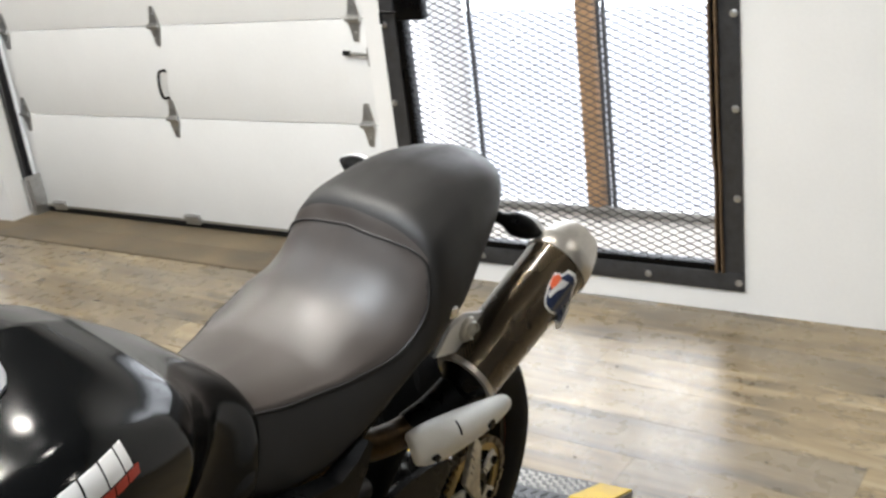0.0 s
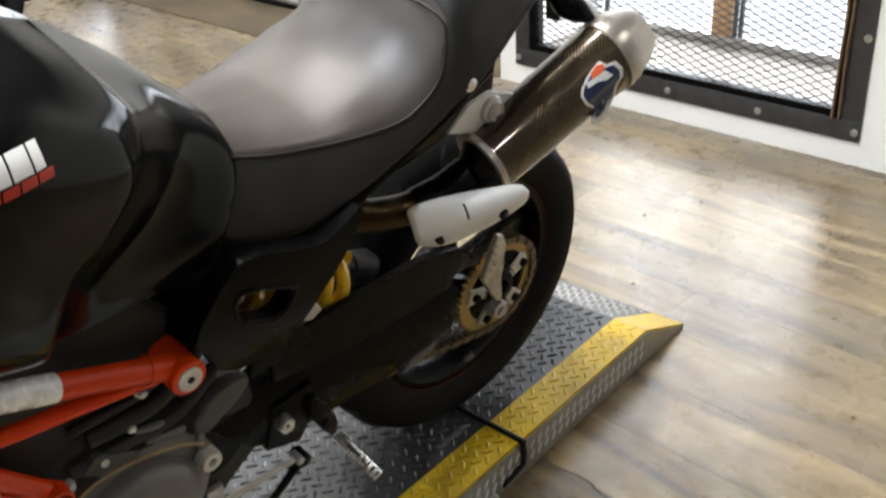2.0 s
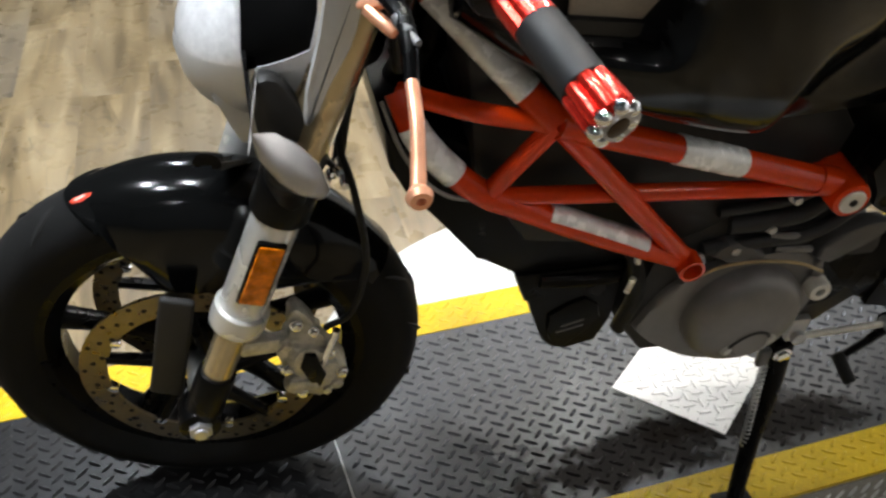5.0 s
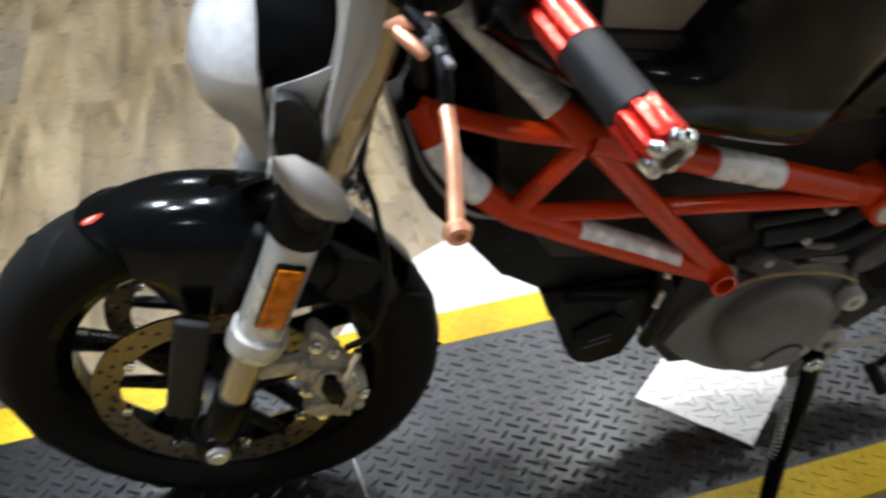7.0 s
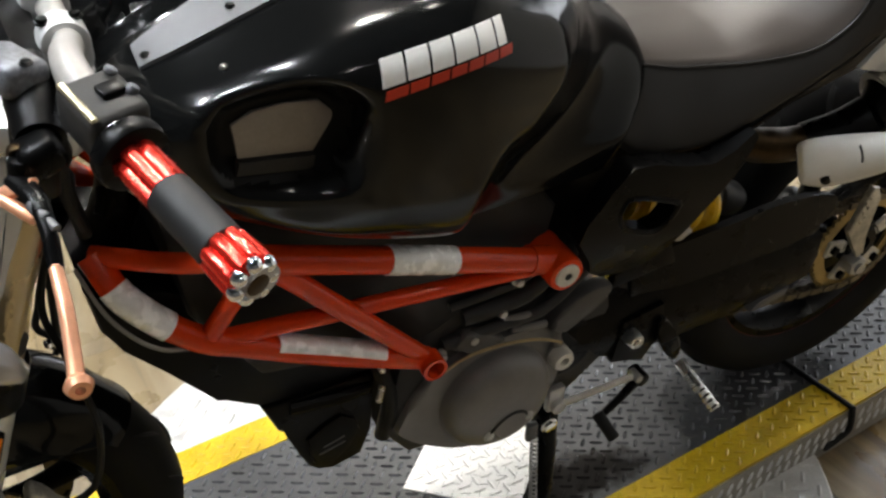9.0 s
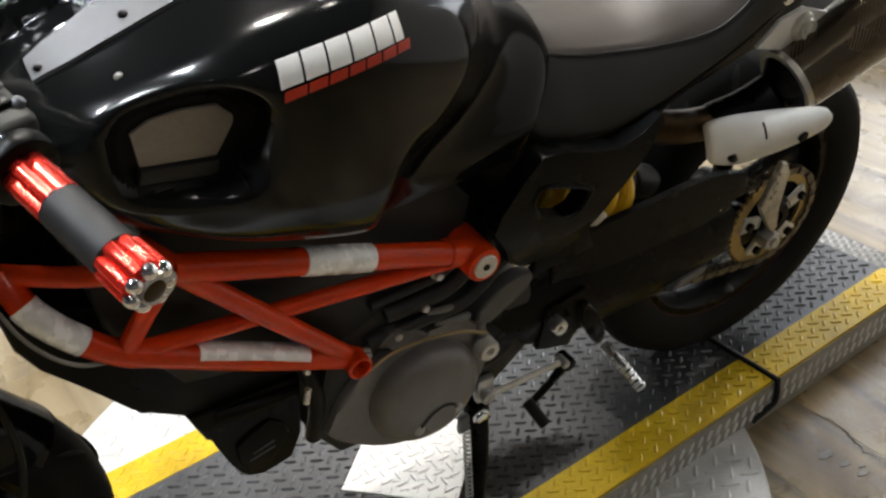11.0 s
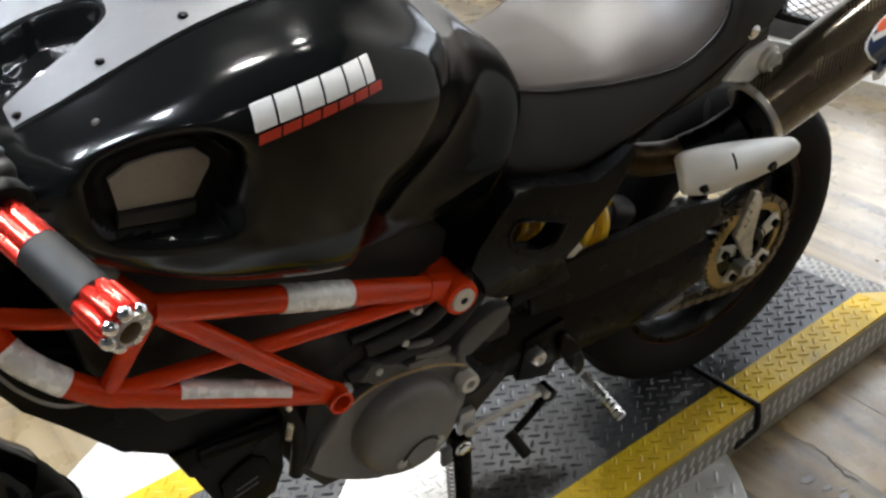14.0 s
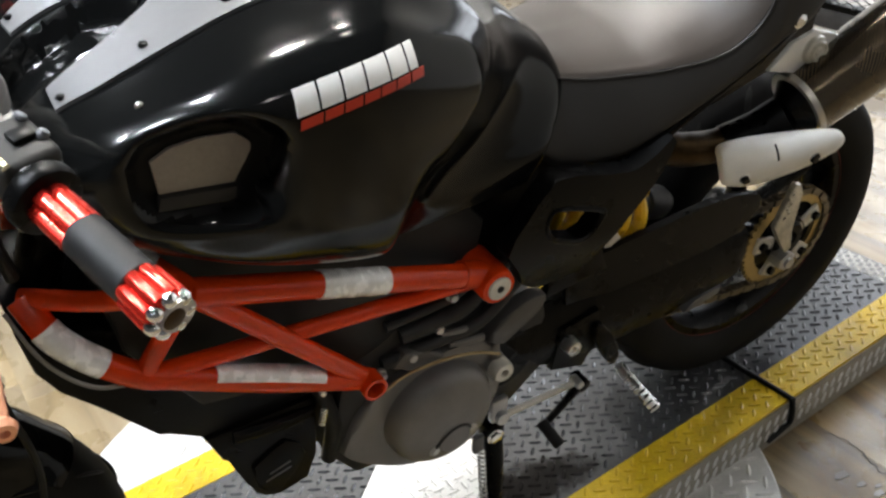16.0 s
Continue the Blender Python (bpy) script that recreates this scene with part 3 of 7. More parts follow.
# ---- garage door ----
def garage_door():
    door = thing("door_1", WALL @ pose(0.19, 0, 0), "white sectional garage door with steel hinges, closed", "garage door", kind="structure")
    rows = [0.03, 0.545, 0.978, 1.41, 1.84, 2.3]
    for z0, z1 in zip(rows, rows[1:]):
        part("door_panel", box(0, 0.045, 1.452, 3.925, z0 + 0.002, z1 - 0.002, 0.003), DOOR_PAINT, door)
    part("bottom_seal", box(-0.004, 0.05, 1.44, 3.94, 0.002, 0.03, 0.004), RUBBER, door, "black rubber bottom seal")
    part("bottom_rail", box(-0.006, -0.001, 1.46, 3.91, 0.03, 0.042), GALV, door, "thin galvanised bottom rail")

    def hinge(y, z, parent, half=False):
        # a tapered leaf above and below a rolled knuckle
        lo, hi = (-0.004, 0.03) if half else (-0.03, 0.03)
        leaf = join(
            prism([(y - 0.03, z - 0.012), (y - 0.012, z - 0.09), (y + 0.012, z - 0.09), (y + 0.03, z - 0.012)], -0.006, -0.001),
            prism([(y - 0.03, z + 0.012), (y - 0.012, z + 0.09), (y + 0.012, z + 0.09), (y + 0.03, z + 0.012)], -0.006, -0.001),
            box(y - 0.032, y + 0.032, -0.012, -0.001, z - 0.016, z + 0.016, 0.003),
            cyl((y - 0.036, -0.014, z), (y + 0.036, -0.014, z), 0.009, seg=12),
            bolt((y, -0.006, z + 0.055), 0.006, 0.006),
            bolt((y, -0.006, z - 0.055), 0.006, 0.006),
        )
        leaf.transform(Matrix(((0, 1, 0, 0), (1, 0, 0, 0), (0, 0, 1, 0), (0, 0, 0, 1))))
        part("hinge", leaf, GALV, parent)

    for z in (0.545, 0.978, 1.41, 1.84):
        for y in (1.592, 2.74, 3.866):
            hinge(y, z, door)
    part("pull_handle", tube([(-0.003, 2.735, 0.775), (-0.035, 2.74, 0.77), (-0.045, 2.745, 0.71), (-0.035, 2.745, 0.655), (-0.003, 2.745, 0.645)], 0.007, 10), BLACK_METAL, door, "black bent pull handle")
    latch = part("slide_latch", join(box(-0.03, -0.001, 1.455, 1.535, 0.79, 0.87, 0.006), cyl((-0.02, 1.515, 0.835), (-0.02, 1.635, 0.845), 0.007, seg=12), box(-0.034, -0.001, 1.455, 1.505, 0.87, 0.89, 0.003)), GALV, door, "spring slide latch")
    part("latch_knob", cyl((-0.02, 1.620, 0.843), (-0.02, 1.655, 0.846), 0.011, seg=12, bevel=0.002), RUBBER, latch)
    for y in (3.76, 2.745):
        part("bottom_bracket", join(box(-0.02, -0.001, y - 0.045, y + 0.045, 0.02, 0.07, 0.004), cyl((-0.018, y - 0.05, 0.06), (-0.018, y + 0.05, 0.06), 0.008, seg=12)), GALV, door)
    track = part("door_track", join(box(-0.075, -0.07, 3.91, 3.943, 0.1, 2.3), box(-0.075, -0.03, 3.938, 3.943, 0.1, 2.3), box(-0.035, -0.03, 3.91, 3.943, 0.1, 2.3)), DARK_STEEL, door, "dark steel roller track")
    part("track_bracket", join(box(-0.10, -0.002, 3.885, 3.89, 0.0, 0.22), box(-0.085, -0.08, 3.87, 3.944, 0.02, 0.2, 0.002), bolt((-0.09, 3.885, 0.15), 0.008, 0.008), bolt((-0.05, 3.885, 0.05), 0.008, 0.008)), GALV, track)


garage_door()
BROWN_MAT = pbr("brown_mat", (0.15, 0.115, 0.07), 0.6, var=0.55, scale=4, bump=0.001, bscale=300, spread=0.15)
mat = thing("doormat", WALL, "flat worn brown floor mat along the garage door", "mat")
part("mat_surface", box(-0.185, -0.006, 1.615, 4.035, 0.0, 0.005, 0.002), BROWN_MAT, mat)
part("border", join(box(-0.195, -0.1852, 1.605, 4.045, 0, 0.0035, 0.001), box(-0.185, -0.006, 1.605, 1.6148, 0, 0.0035, 0.001), box(-0.185, -0.006, 4.0352, 4.045, 0, 0.0035, 0.001)), pbr("dark_mat_edge", (0.10, 0.075, 0.045), 0.65, var=0.3), mat, "darker rubber border")
part("threshold_strip", box(-0.004, 0.182, 1.42, 3.93, 0.0, 0.004, 0.001), BROWN_MAT, mat, "worn brown strip in the doorway")


# ---- barred windows ----
def barred_window(name, y0, y1, z0, z1, label, post=0.58):
    win = thing(name, WALL, label, "window", kind="structure")
    w = 0.064
    x0, x1 = -0.012, -0.001

    def angle_bar(a0, a1, b0, b1):
        return box(x0, x1, a0, a1, b0, b1, 0.002)

    for bars, nm in (
        ((y0, y1, z0, z0 + w), "window_sill_bar"),
        ((y0, y1, z1 - w, z1), "window_head_bar"),
        ((y0, y0 + w, z0 + w + 0.001, z1 - w - 0.001), "window_side_bar"),
        ((y1 - w, y1, z0 + w + 0.001, z1 - w - 0.001), "window_side_bar"),
    ):
        part(nm, angle_bar(*bars), DARK_STEEL, win, "dark steel angle bar")
    # inner return of the angle frame and the hinged inner frame
    part("inner_frame", join(box(-0.006, 0.04, y0 + w, y0 + w + 0.03, z0 + w, z1 - w, 0.002), box(-0.006, 0.04, y1 - w - 0.03, y1 - w, z0 + w, z1 - w, 0.002), box(-0.006, 0.04, y0 + w, y1 - w, z0 + w - 0.004, z0 + w + 0.022, 0.002), box(-0.006, 0.04, y0 + w, y1 - w, z1 - w - 0.03, z1 - w, 0.002)), BLACK_METAL, win, "rusty black inner frame")
    b = []
    for k in range(5):
        z = z0 + 0.03 + (z1 - z0 - 0.06) * k / 6.5
        for y in (y0 + 0.016, y1 - 0.016):
            part("bolt_head", moved(bolt((0, 0, 0), 0.009, 0.008, (-1, 0, 0), False), Matrix.Translation((x0, y, z))), GALV, win)
    for k in range(1, 4):
        part("bolt_head", moved(bolt((0, 0, 0), 0.009, 0.008, (-1, 0, 0), False), Matrix.Translation((x0, y0 + (y1 - y0) * k / 4, z0 + 0.03))), GALV, win)
    # expanded steel lattice: strands that lean one way and the other
    ya, yb, za, zb = y0 + w + 0.012, y1 - w - 0.012, z0 + w + 0.008, z1 - w - 0.01
    dy, dz, t = 0.055, 0.01225, 0.0031
    verts, faces = [], []
    rows, cols = int((zb - za) / dz), int((yb - ya) / dy)

    def strand(p, q):
        k = len(verts)
        d = Vector((q[0] - p[0], q[1] - p[1])).normalized()
        nx, nz = -d.y * t / 2, d.x * t / 2
        for yy, zz in ((p[0] + nx, p[1] + nz), (p[0] - nx, p[1] - nz), (q[0] - nx, q[1] - nz), (q[0] + nx, q[1] + nz)):
            verts.append((0.008, yy, zz))
            verts.append((0.0115, yy, zz))
        faces.extend([(k, k + 2, k + 4, k + 6), (k + 1, k + 7, k + 5, k + 3), (k, k + 1, k + 3, k + 2), (k + 4, k + 5, k + 7, k + 6)])

    for i in range(rows):
        for j in range(cols):
            y, z = ya + j * dy, za + i * dz
            s = dy / 2 if i % 2 else 0
            strand((y + s, z), (y + s + dy / 2, z + dz))
            strand((y + s + dy, z), (y + s + dy / 2, z + dz))
    me = bpy.data.meshes.new("lattice")
    me.from_pydata(verts, [], faces)
    part("expanded_metal_mesh", me, MESH_STEEL, win, "expanded steel security mesh", kind="stuff")
    # outer window: deep sill, timber and metal mullions
    part("window_sill", box(0.02, 0.5, y0 + 0.036, y1 - 0.036, 0.12, 0.128), CONCRETE, win, "deep pale concrete sill")
    part("outer_rail", box(0.47, 0.515, y0 + 0.03, y1 - 0.03, 0.129, 0.16, 0.003), GALV, win, "grey metal bottom rail")
    part("timber_mullion", box(0.46, 0.54, post, post + 0.065, 0.161, 2.0, 0.003), WOOD_POST, win, "raw timber mullion")
    for y in (post - 0.045, post - 0.022, y1 - 0.075):
        part("metal_mullion", box(0.48, 0.5, y, y + 0.012, 0.161, 2.0, 0.001), DARK_STEEL, win)
    return win


w1 = barred_window("window_1", -0.005, 1.315, 0.08, 2.03, "window behind a dark steel frame with expanded metal mesh", post=0.70)
part("latch_box", join(box(-0.05, -0.013, 1.10, 1.215, 1.0, 1.12, 0.004), cyl((-0.04, 1.215, 1.03), (-0.04, 1.29, 1.03), 0.006, seg=10), cyl((-0.04, 1.29, 1.03), (-0.04, 1.29, 0.99), 0.006, seg=10)), BLACK_METAL, w1, "black latch box with a bent bolt")
part("lock_box", box(-0.03, -0.013, 1.10, 1.16, 0.28, 0.43, 0.006), BLACK_METAL, w1, "small black lock box")
for k, dy_ in enumerate((0.0, 0.02)):
    part("rusty_strap", tube([(-0.016 - 0.003 * k, 0.062 + dy_, 0.145), (-0.018, 0.064 + dy_ - 0.004 * k, 0.35), (-0.016, 0.062 + dy_ * 0.8, 0.47), (-0.018, 0.066 + dy_, 0.7), (-0.017, 0.064 + dy_, 1.9)], 0.0085, 8, 30, 0.6), RUST, w1, "brown rusty strap beside the mesh")
barred_window("window_2", 4.2, 5.54, 0.08, 2.03, "window in a dark steel frame beside a white curtain", post=4.85)

# ---- planks of the floor ----
plank_mesh = finish(box(-0.08995, 0.08995, -0.6098, 0.6098, -0.0035, 0.0, 0.0003, 1))
plank_mesh.materials.append(PLANK)
rng = random.Random(5)
count = 0
rest_verts, rest_faces = [], []
for i in range(15, -24, -1):
    shift = rng.random() * 1.22
    for j in range(-4, 7):
        x, y = i * 0.18 - 0.02, j * 1.22 + shift
        if x > 2.62 - 0.04 * y or (x > 2.53 - 0.042 * y and not (1.9 < y < 3.6)):
            continue
        if i > -19 and -3 <= j < 6 and -2.98 <= y <= 6.38 and count < 300:
            ob = new("plank", plank_mesh)
            ob.parent = slab
            ob.location = (x, y, 0)
            count += 1
            continue
        y0, y1 = max(y - 0.6098, -3.6), min(y + 0.6098, 7.0)
        if y1 - y0 > 0.02 and x - 0.09 > -4.3:
            k = len(rest_verts)
            rest_verts += [(x + a, b, c) for c in (-0.0035, 0.0) for a, b in ((-0.0898, y0), (0.0898, y0), (0.0898, y1), (-0.0898, y1))]
            rest_faces += [(k + 4, k + 5, k + 6, k + 7), (k, k + 1, k + 5, k + 4), (k + 1, k + 2, k + 6, k + 5), (k + 2, k + 3, k + 7, k + 6), (k + 3, k, k + 4, k + 7)]
rest = bpy.data.meshes.new("plank_rest")
rest.from_pydata(rest_verts, [], rest_faces)
part("plank_rest", rest, PLANK, slab, "more planks out to the walls", kind="stuff")
# a split in the vinyl with a lifted edge and loose chips beside the platform
rng = random.Random(11)
crack_pts = []
for (x0, y0), (x1, y1) in zip(((0.779, -0.194), (0.797, -0.24), (0.789, -0.289), (0.775, -0.329)), ((0.797, -0.24), (0.789, -0.289), (0.775, -0.329), (0.780, -0.366))):
    for k in range(5):
        crack_pts.append((x0 + (x1 - x0) * k / 5 + rng.uniform(-0.0035, 0.0035), y0 + (y1 - y0) * k / 5))
part("floor_crack", tube([(x, y, 0.0003) for x, y in crack_pts], [0.0004 + 0.0016 * math.sin(math.pi * k / (len(crack_pts) - 1)) * rng.uniform(0.5, 1.2) for k in range(len(crack_pts))], 5, len(crack_pts), 0.6), CRACK, slab, "dark split in the floor covering")
for x, y, r in ((0.713, -0.294, 0.016), (0.722, -0.33, 0.010), (0.728, -0.362, 0.012), (0.742, -0.350, 0.007)):
    part("floor_chip", prism([(x - r, y), (x - 0.3 * r, y + 0.5 * r), (x + r, y + 0.3 * r), (x + 0.7 * r, y - 0.6 * r), (x - 0.5 * r, y - 0.5 * r)], 0.0003, 0.0015, axis="z"), GREY_CHIP, slab)
for x, y, r in ((1.78, 0.30, 0.004), (1.95, 0.22, 0.0035), (2.2, 0.02, 0.003), (1.45, 0.10, 0.004), (1.30, -0.55, 0.004), (1.62, -0.35, 0.0035)):
    part("floor_speck", cyl((x, y, 0.0002), (x, y, 0.0018), r, seg=7), CRACK, slab)

# ---- turntable and platform under the motorcycle ----
H = 0.083
turntable = thing("turntable", pose(0.05, 0.10, 0), "round turntable of bright aluminium tread plate on the floor", "turntable")
part("disc", lathe([(0.001, 0.001), (0.645, 0.001), (0.65, 0.006), (0.65, 0.014), (0.646, 0.018), (0.001, 0.018)], 96, "z"), TREAD_ALU, turntable)
P = 0.0268
pts = lug_field(-0.65, 0.65, -0.65, 0.65, 0.046, 0.040, -30, 48, lambda x, y: math.hypot(x, y) < 0.63)
part("tread_pattern", lugs(pts, 0.038, 0.0085, 0.0034), TREAD_ALU, turntable, kind="stuff").location = (0, 0, 0.018)
for a in (-21, -160, 100, 200):
    part("bolt_head", bolt((0.615 * math.cos(radians(a)), 0.615 * math.sin(radians(a)), 0.018), 0.011, 0.006, (0, 0, 1), False), GALV, turntable)

platform = thing("platform", pose(-0.026, 0.084, 0.019, 0, 0, 4.9), "low grey tread plate platform with worn yellow edge stripes", "platform")
h = H - 0.019
XS = -0.516  # joint between the front plate and the rest of the deck
X0, X1, X2, HW = -1.11, 1.193, 1.37, 0.305
# brownish oil plus the motorcycle's shade, both put into the deck colour
OIL_AND_SHADE = [(-0.088, -0.157, 0.17, 0.055), (0.213, -0.163, 0.11, 0.05), (0.02, -0.12, 0.06, 0.03)]
shade_stained(TREAD_DARK, OIL_AND_SHADE, (0.014, 0.011, 0.008))
shade_stained(TREAD_WORN, OIL_AND_SHADE, (0.020, 0.016, 0.012))
part("deck", join(box(XS, X1, -HW + 0.083, HW - 0.083, h - 0.005, h), box(X0 + 0.002, X1, -HW + 0.004, HW - 0.004, 0.002, h - 0.006)), TREAD_DARK, platform, "worn dark grey painted tread plate")
part("front_plate", box(X0 + 0.002, XS - 0.003, -HW + 0.083, HW - 0.083, h - 0.005, h), TREAD_BLACK, platform, "blackened front tread plate")
part("seam_strip", box(XS - 0.0026, XS - 0.0004, -HW + 0.083, HW - 0.083, h - 0.004, h + 0.0012), TREAD_ALU, platform, "bright edge of the plate joint")
part("ramp", prism([(X1 + 0.001, h), (X2, -0.012), (X2, -0.017), (X1 + 0.001, -0.017)], -HW + 0.083, HW - 0.083), TREAD_DARK, platform, "lighter worn grey ramp plate")
for s in (-1, 1):
    a, b = sorted((s * HW, s * (HW - 0.082)))
    part("yellow_stripe", join(box(X0, X1, a, b, h - 0.005, h + 0.001), prism([(X1 + 0.0005, h + 0.001), (X2, -0.011), (X2, -0.016), (X1 + 0.0005, -0.016)], a, b)), TREAD_YELLOW, platform, "yellow painted tread stripe with scuffs")
    part("side_plate", prism([(X0, -0.017), (X0, h - 0.0055), (X1, h - 0.0055), (X2, -0.0165)], s * (HW + 0.003), s * (HW - 0.001)), TREAD_SIDE, platform, "scuffed bare aluminium side plate")
part("end_plate", box(X0 - 0.004, X0 - 0.0005, -HW, HW, -0.017, h), TREAD_ALU, platform)

dark = lug_field(XS + 0.012, X1 - 0.01, -HW + 0.09, HW - 0.09)
yellow = lug_field(X0 + 0.015, X1 - 0.01, -HW + 0.012, HW - 0.012, keep=lambda x, y: abs(y) > HW - 0.074)
part("tread_pattern", lugs(dark), TREAD_WORN, platform, "lugs of the tread plate worn pale", kind="stuff").location = (0, 0, h)
part("front_tread_pattern", lugs(lug_field(X0 + 0.015, XS - 0.012, -HW + 0.09, HW - 0.09)), TREAD_BLACK, platform, kind="stuff").location = (0, 0, h)
part("yellow_tread_pattern", lugs(yellow, height=0.002), TREAD_YELLOW, platform, kind="stuff").location = (0, 0, h + 0.001)
for s in (-1, 1):
    sp = [((i + 0.5) * P * 0.9, 0.012 + 0.024 * j, radians(60)) for i in range(int(X0 / P / 0.9) + 1, int(X1 / P / 0.9)) for j in range(2)]
    o = part("side_tread_pattern", lugs(sp), TREAD_BRIGHT, platform, kind="stuff")
    o.matrix_local = pose(0, s * (HW + 0.003), 0, 90 * -s if s > 0 else 90, 0, 0)
slope = math.degrees(math.atan2(h + 0.012, X2 - X1))
rp = lug_field(0.012, 0.175, -HW + 0.09, HW - 0.09)
o = part("ramp_tread_pattern", lugs(rp), TREAD_ALU, platform, kind="stuff")
o.matrix_local = pose(X1, 0, h, 0, slope, 0)

# bare square inspection plate let into the deck
square = thing("inspection_plate", platform.matrix_world @ pose(0.10, -0.022, h + 0.0005, 0, 0, 39), "bare bright aluminium tread plate square on the deck", "metal plate")
part("plate", box(-0.103, 0.103, -0.1, 0.1, 0, 0.0025, 0.0008, 1), TREAD_BRIGHT, square)
part("tread_pattern", lugs(lug_field(-0.092, 0.092, -0.09, 0.09, lean=-45, rise=45), height=0.0018), TREAD_BRIGHT, square, kind="stuff").location = (0, 0, 0.0025)

# black tie strap over the edge of the platform
solid("tie_strap", tube([(0.715, 0.10, 0.086), (0.718, -0.04, 0.086), (0.722, -0.155, 0.0865), (0.722, -0.166, 0.082), (0.722, -0.167, 0.04), (0.70, -0.167, 0.028), (0.66, -0.17, 0.022)], 0.0055, 8, 40), RUBBER, pose(0, 0, 0), "thin black strap over the platform edge", "strap")

# ---- the motorcycle ----
from mathutils.bvhtree import BVHTree

BIKE = pose(0, 0.03, 0.084, 10, 0, 0)  # leans to its left on the side stand
bike = thing("motorcycle", BIKE, "black naked motorcycle with a red trellis frame on its side stand", "motorcycle")


def mirrored(bm):
    """The same shape on the other flank."""
    out = bm.copy()
    out.transform(Matrix.Diagonal((1, -1, 1, 1)))
    bmesh.ops.reverse_faces(out, faces=out.faces)
    return out


def rings_of(sections, n, m):
    """Sections (u, shear, half profile of (v, w) from top to bottom) as full smooth rings."""
    flat = [[u, k] + [c for p in prof for c in p] for u, k, prof in sections]
    rings = []
    for row in spline(flat, n):
        u, k = row[0], row[1]
        prof = spline([(row[i], row[i + 1]) for i in range(2, len(row), 2)], m)
        ring = [(u + k * (w - 0.89), -v, w) for v, w in prof] + [(u + k * (w - 0.89), v, w) for v, w in prof[::-1] if v > 0.002]
        rings.append(ring)
    return rings


def side_hit(tree, u, w, lift=0.0015, start=-0.6):
    hit = tree.ray_cast(Vector((u, start, w)), Vector((0, 1, 0)))
    return Vector((u, hit[0].y - lift, w)) if hit[0] else Vector((u, -0.2, w))


def decal(tree, outline, lift=0.0015, cuts=2, thick=0.0012, along=None, plane=0.0):
    """A thin skin over a curved flank, with an outline in (u, w)."""
    bm = bmesh.new()
    f = bm.faces.new([bm.verts.new((u, 0, w)) for u, w in outline])
    bmesh.ops.triangulate(bm, faces=[f])
    for _ in range(cuts):
        bmesh.ops.subdivide_edges(bm, edges=bm.edges[:], cuts=1, use_grid_fill=True)
    bmesh.ops.triangulate(bm, faces=bm.faces[:])
    inward = Vector(along).normalized() if along else Vector((0, 1, 0))
    for v in bm.verts:
        if along:
            p = Vector((v.co.x, plane, v.co.z))
            hit = tree.ray_cast(p - inward * 0.3, inward)
            v.co = hit[0] - inward * lift if hit[0] else p
        else:
            v.co = side_hit(tree, v.co.x, v.co.z, lift)
    out = bmesh.ops.extrude_face_region(bm, geom=bm.faces[:])
    for g in out["geom"]:
        if isinstance(g, bmesh.types.BMVert):
            g.co += inward * thick
    return bm


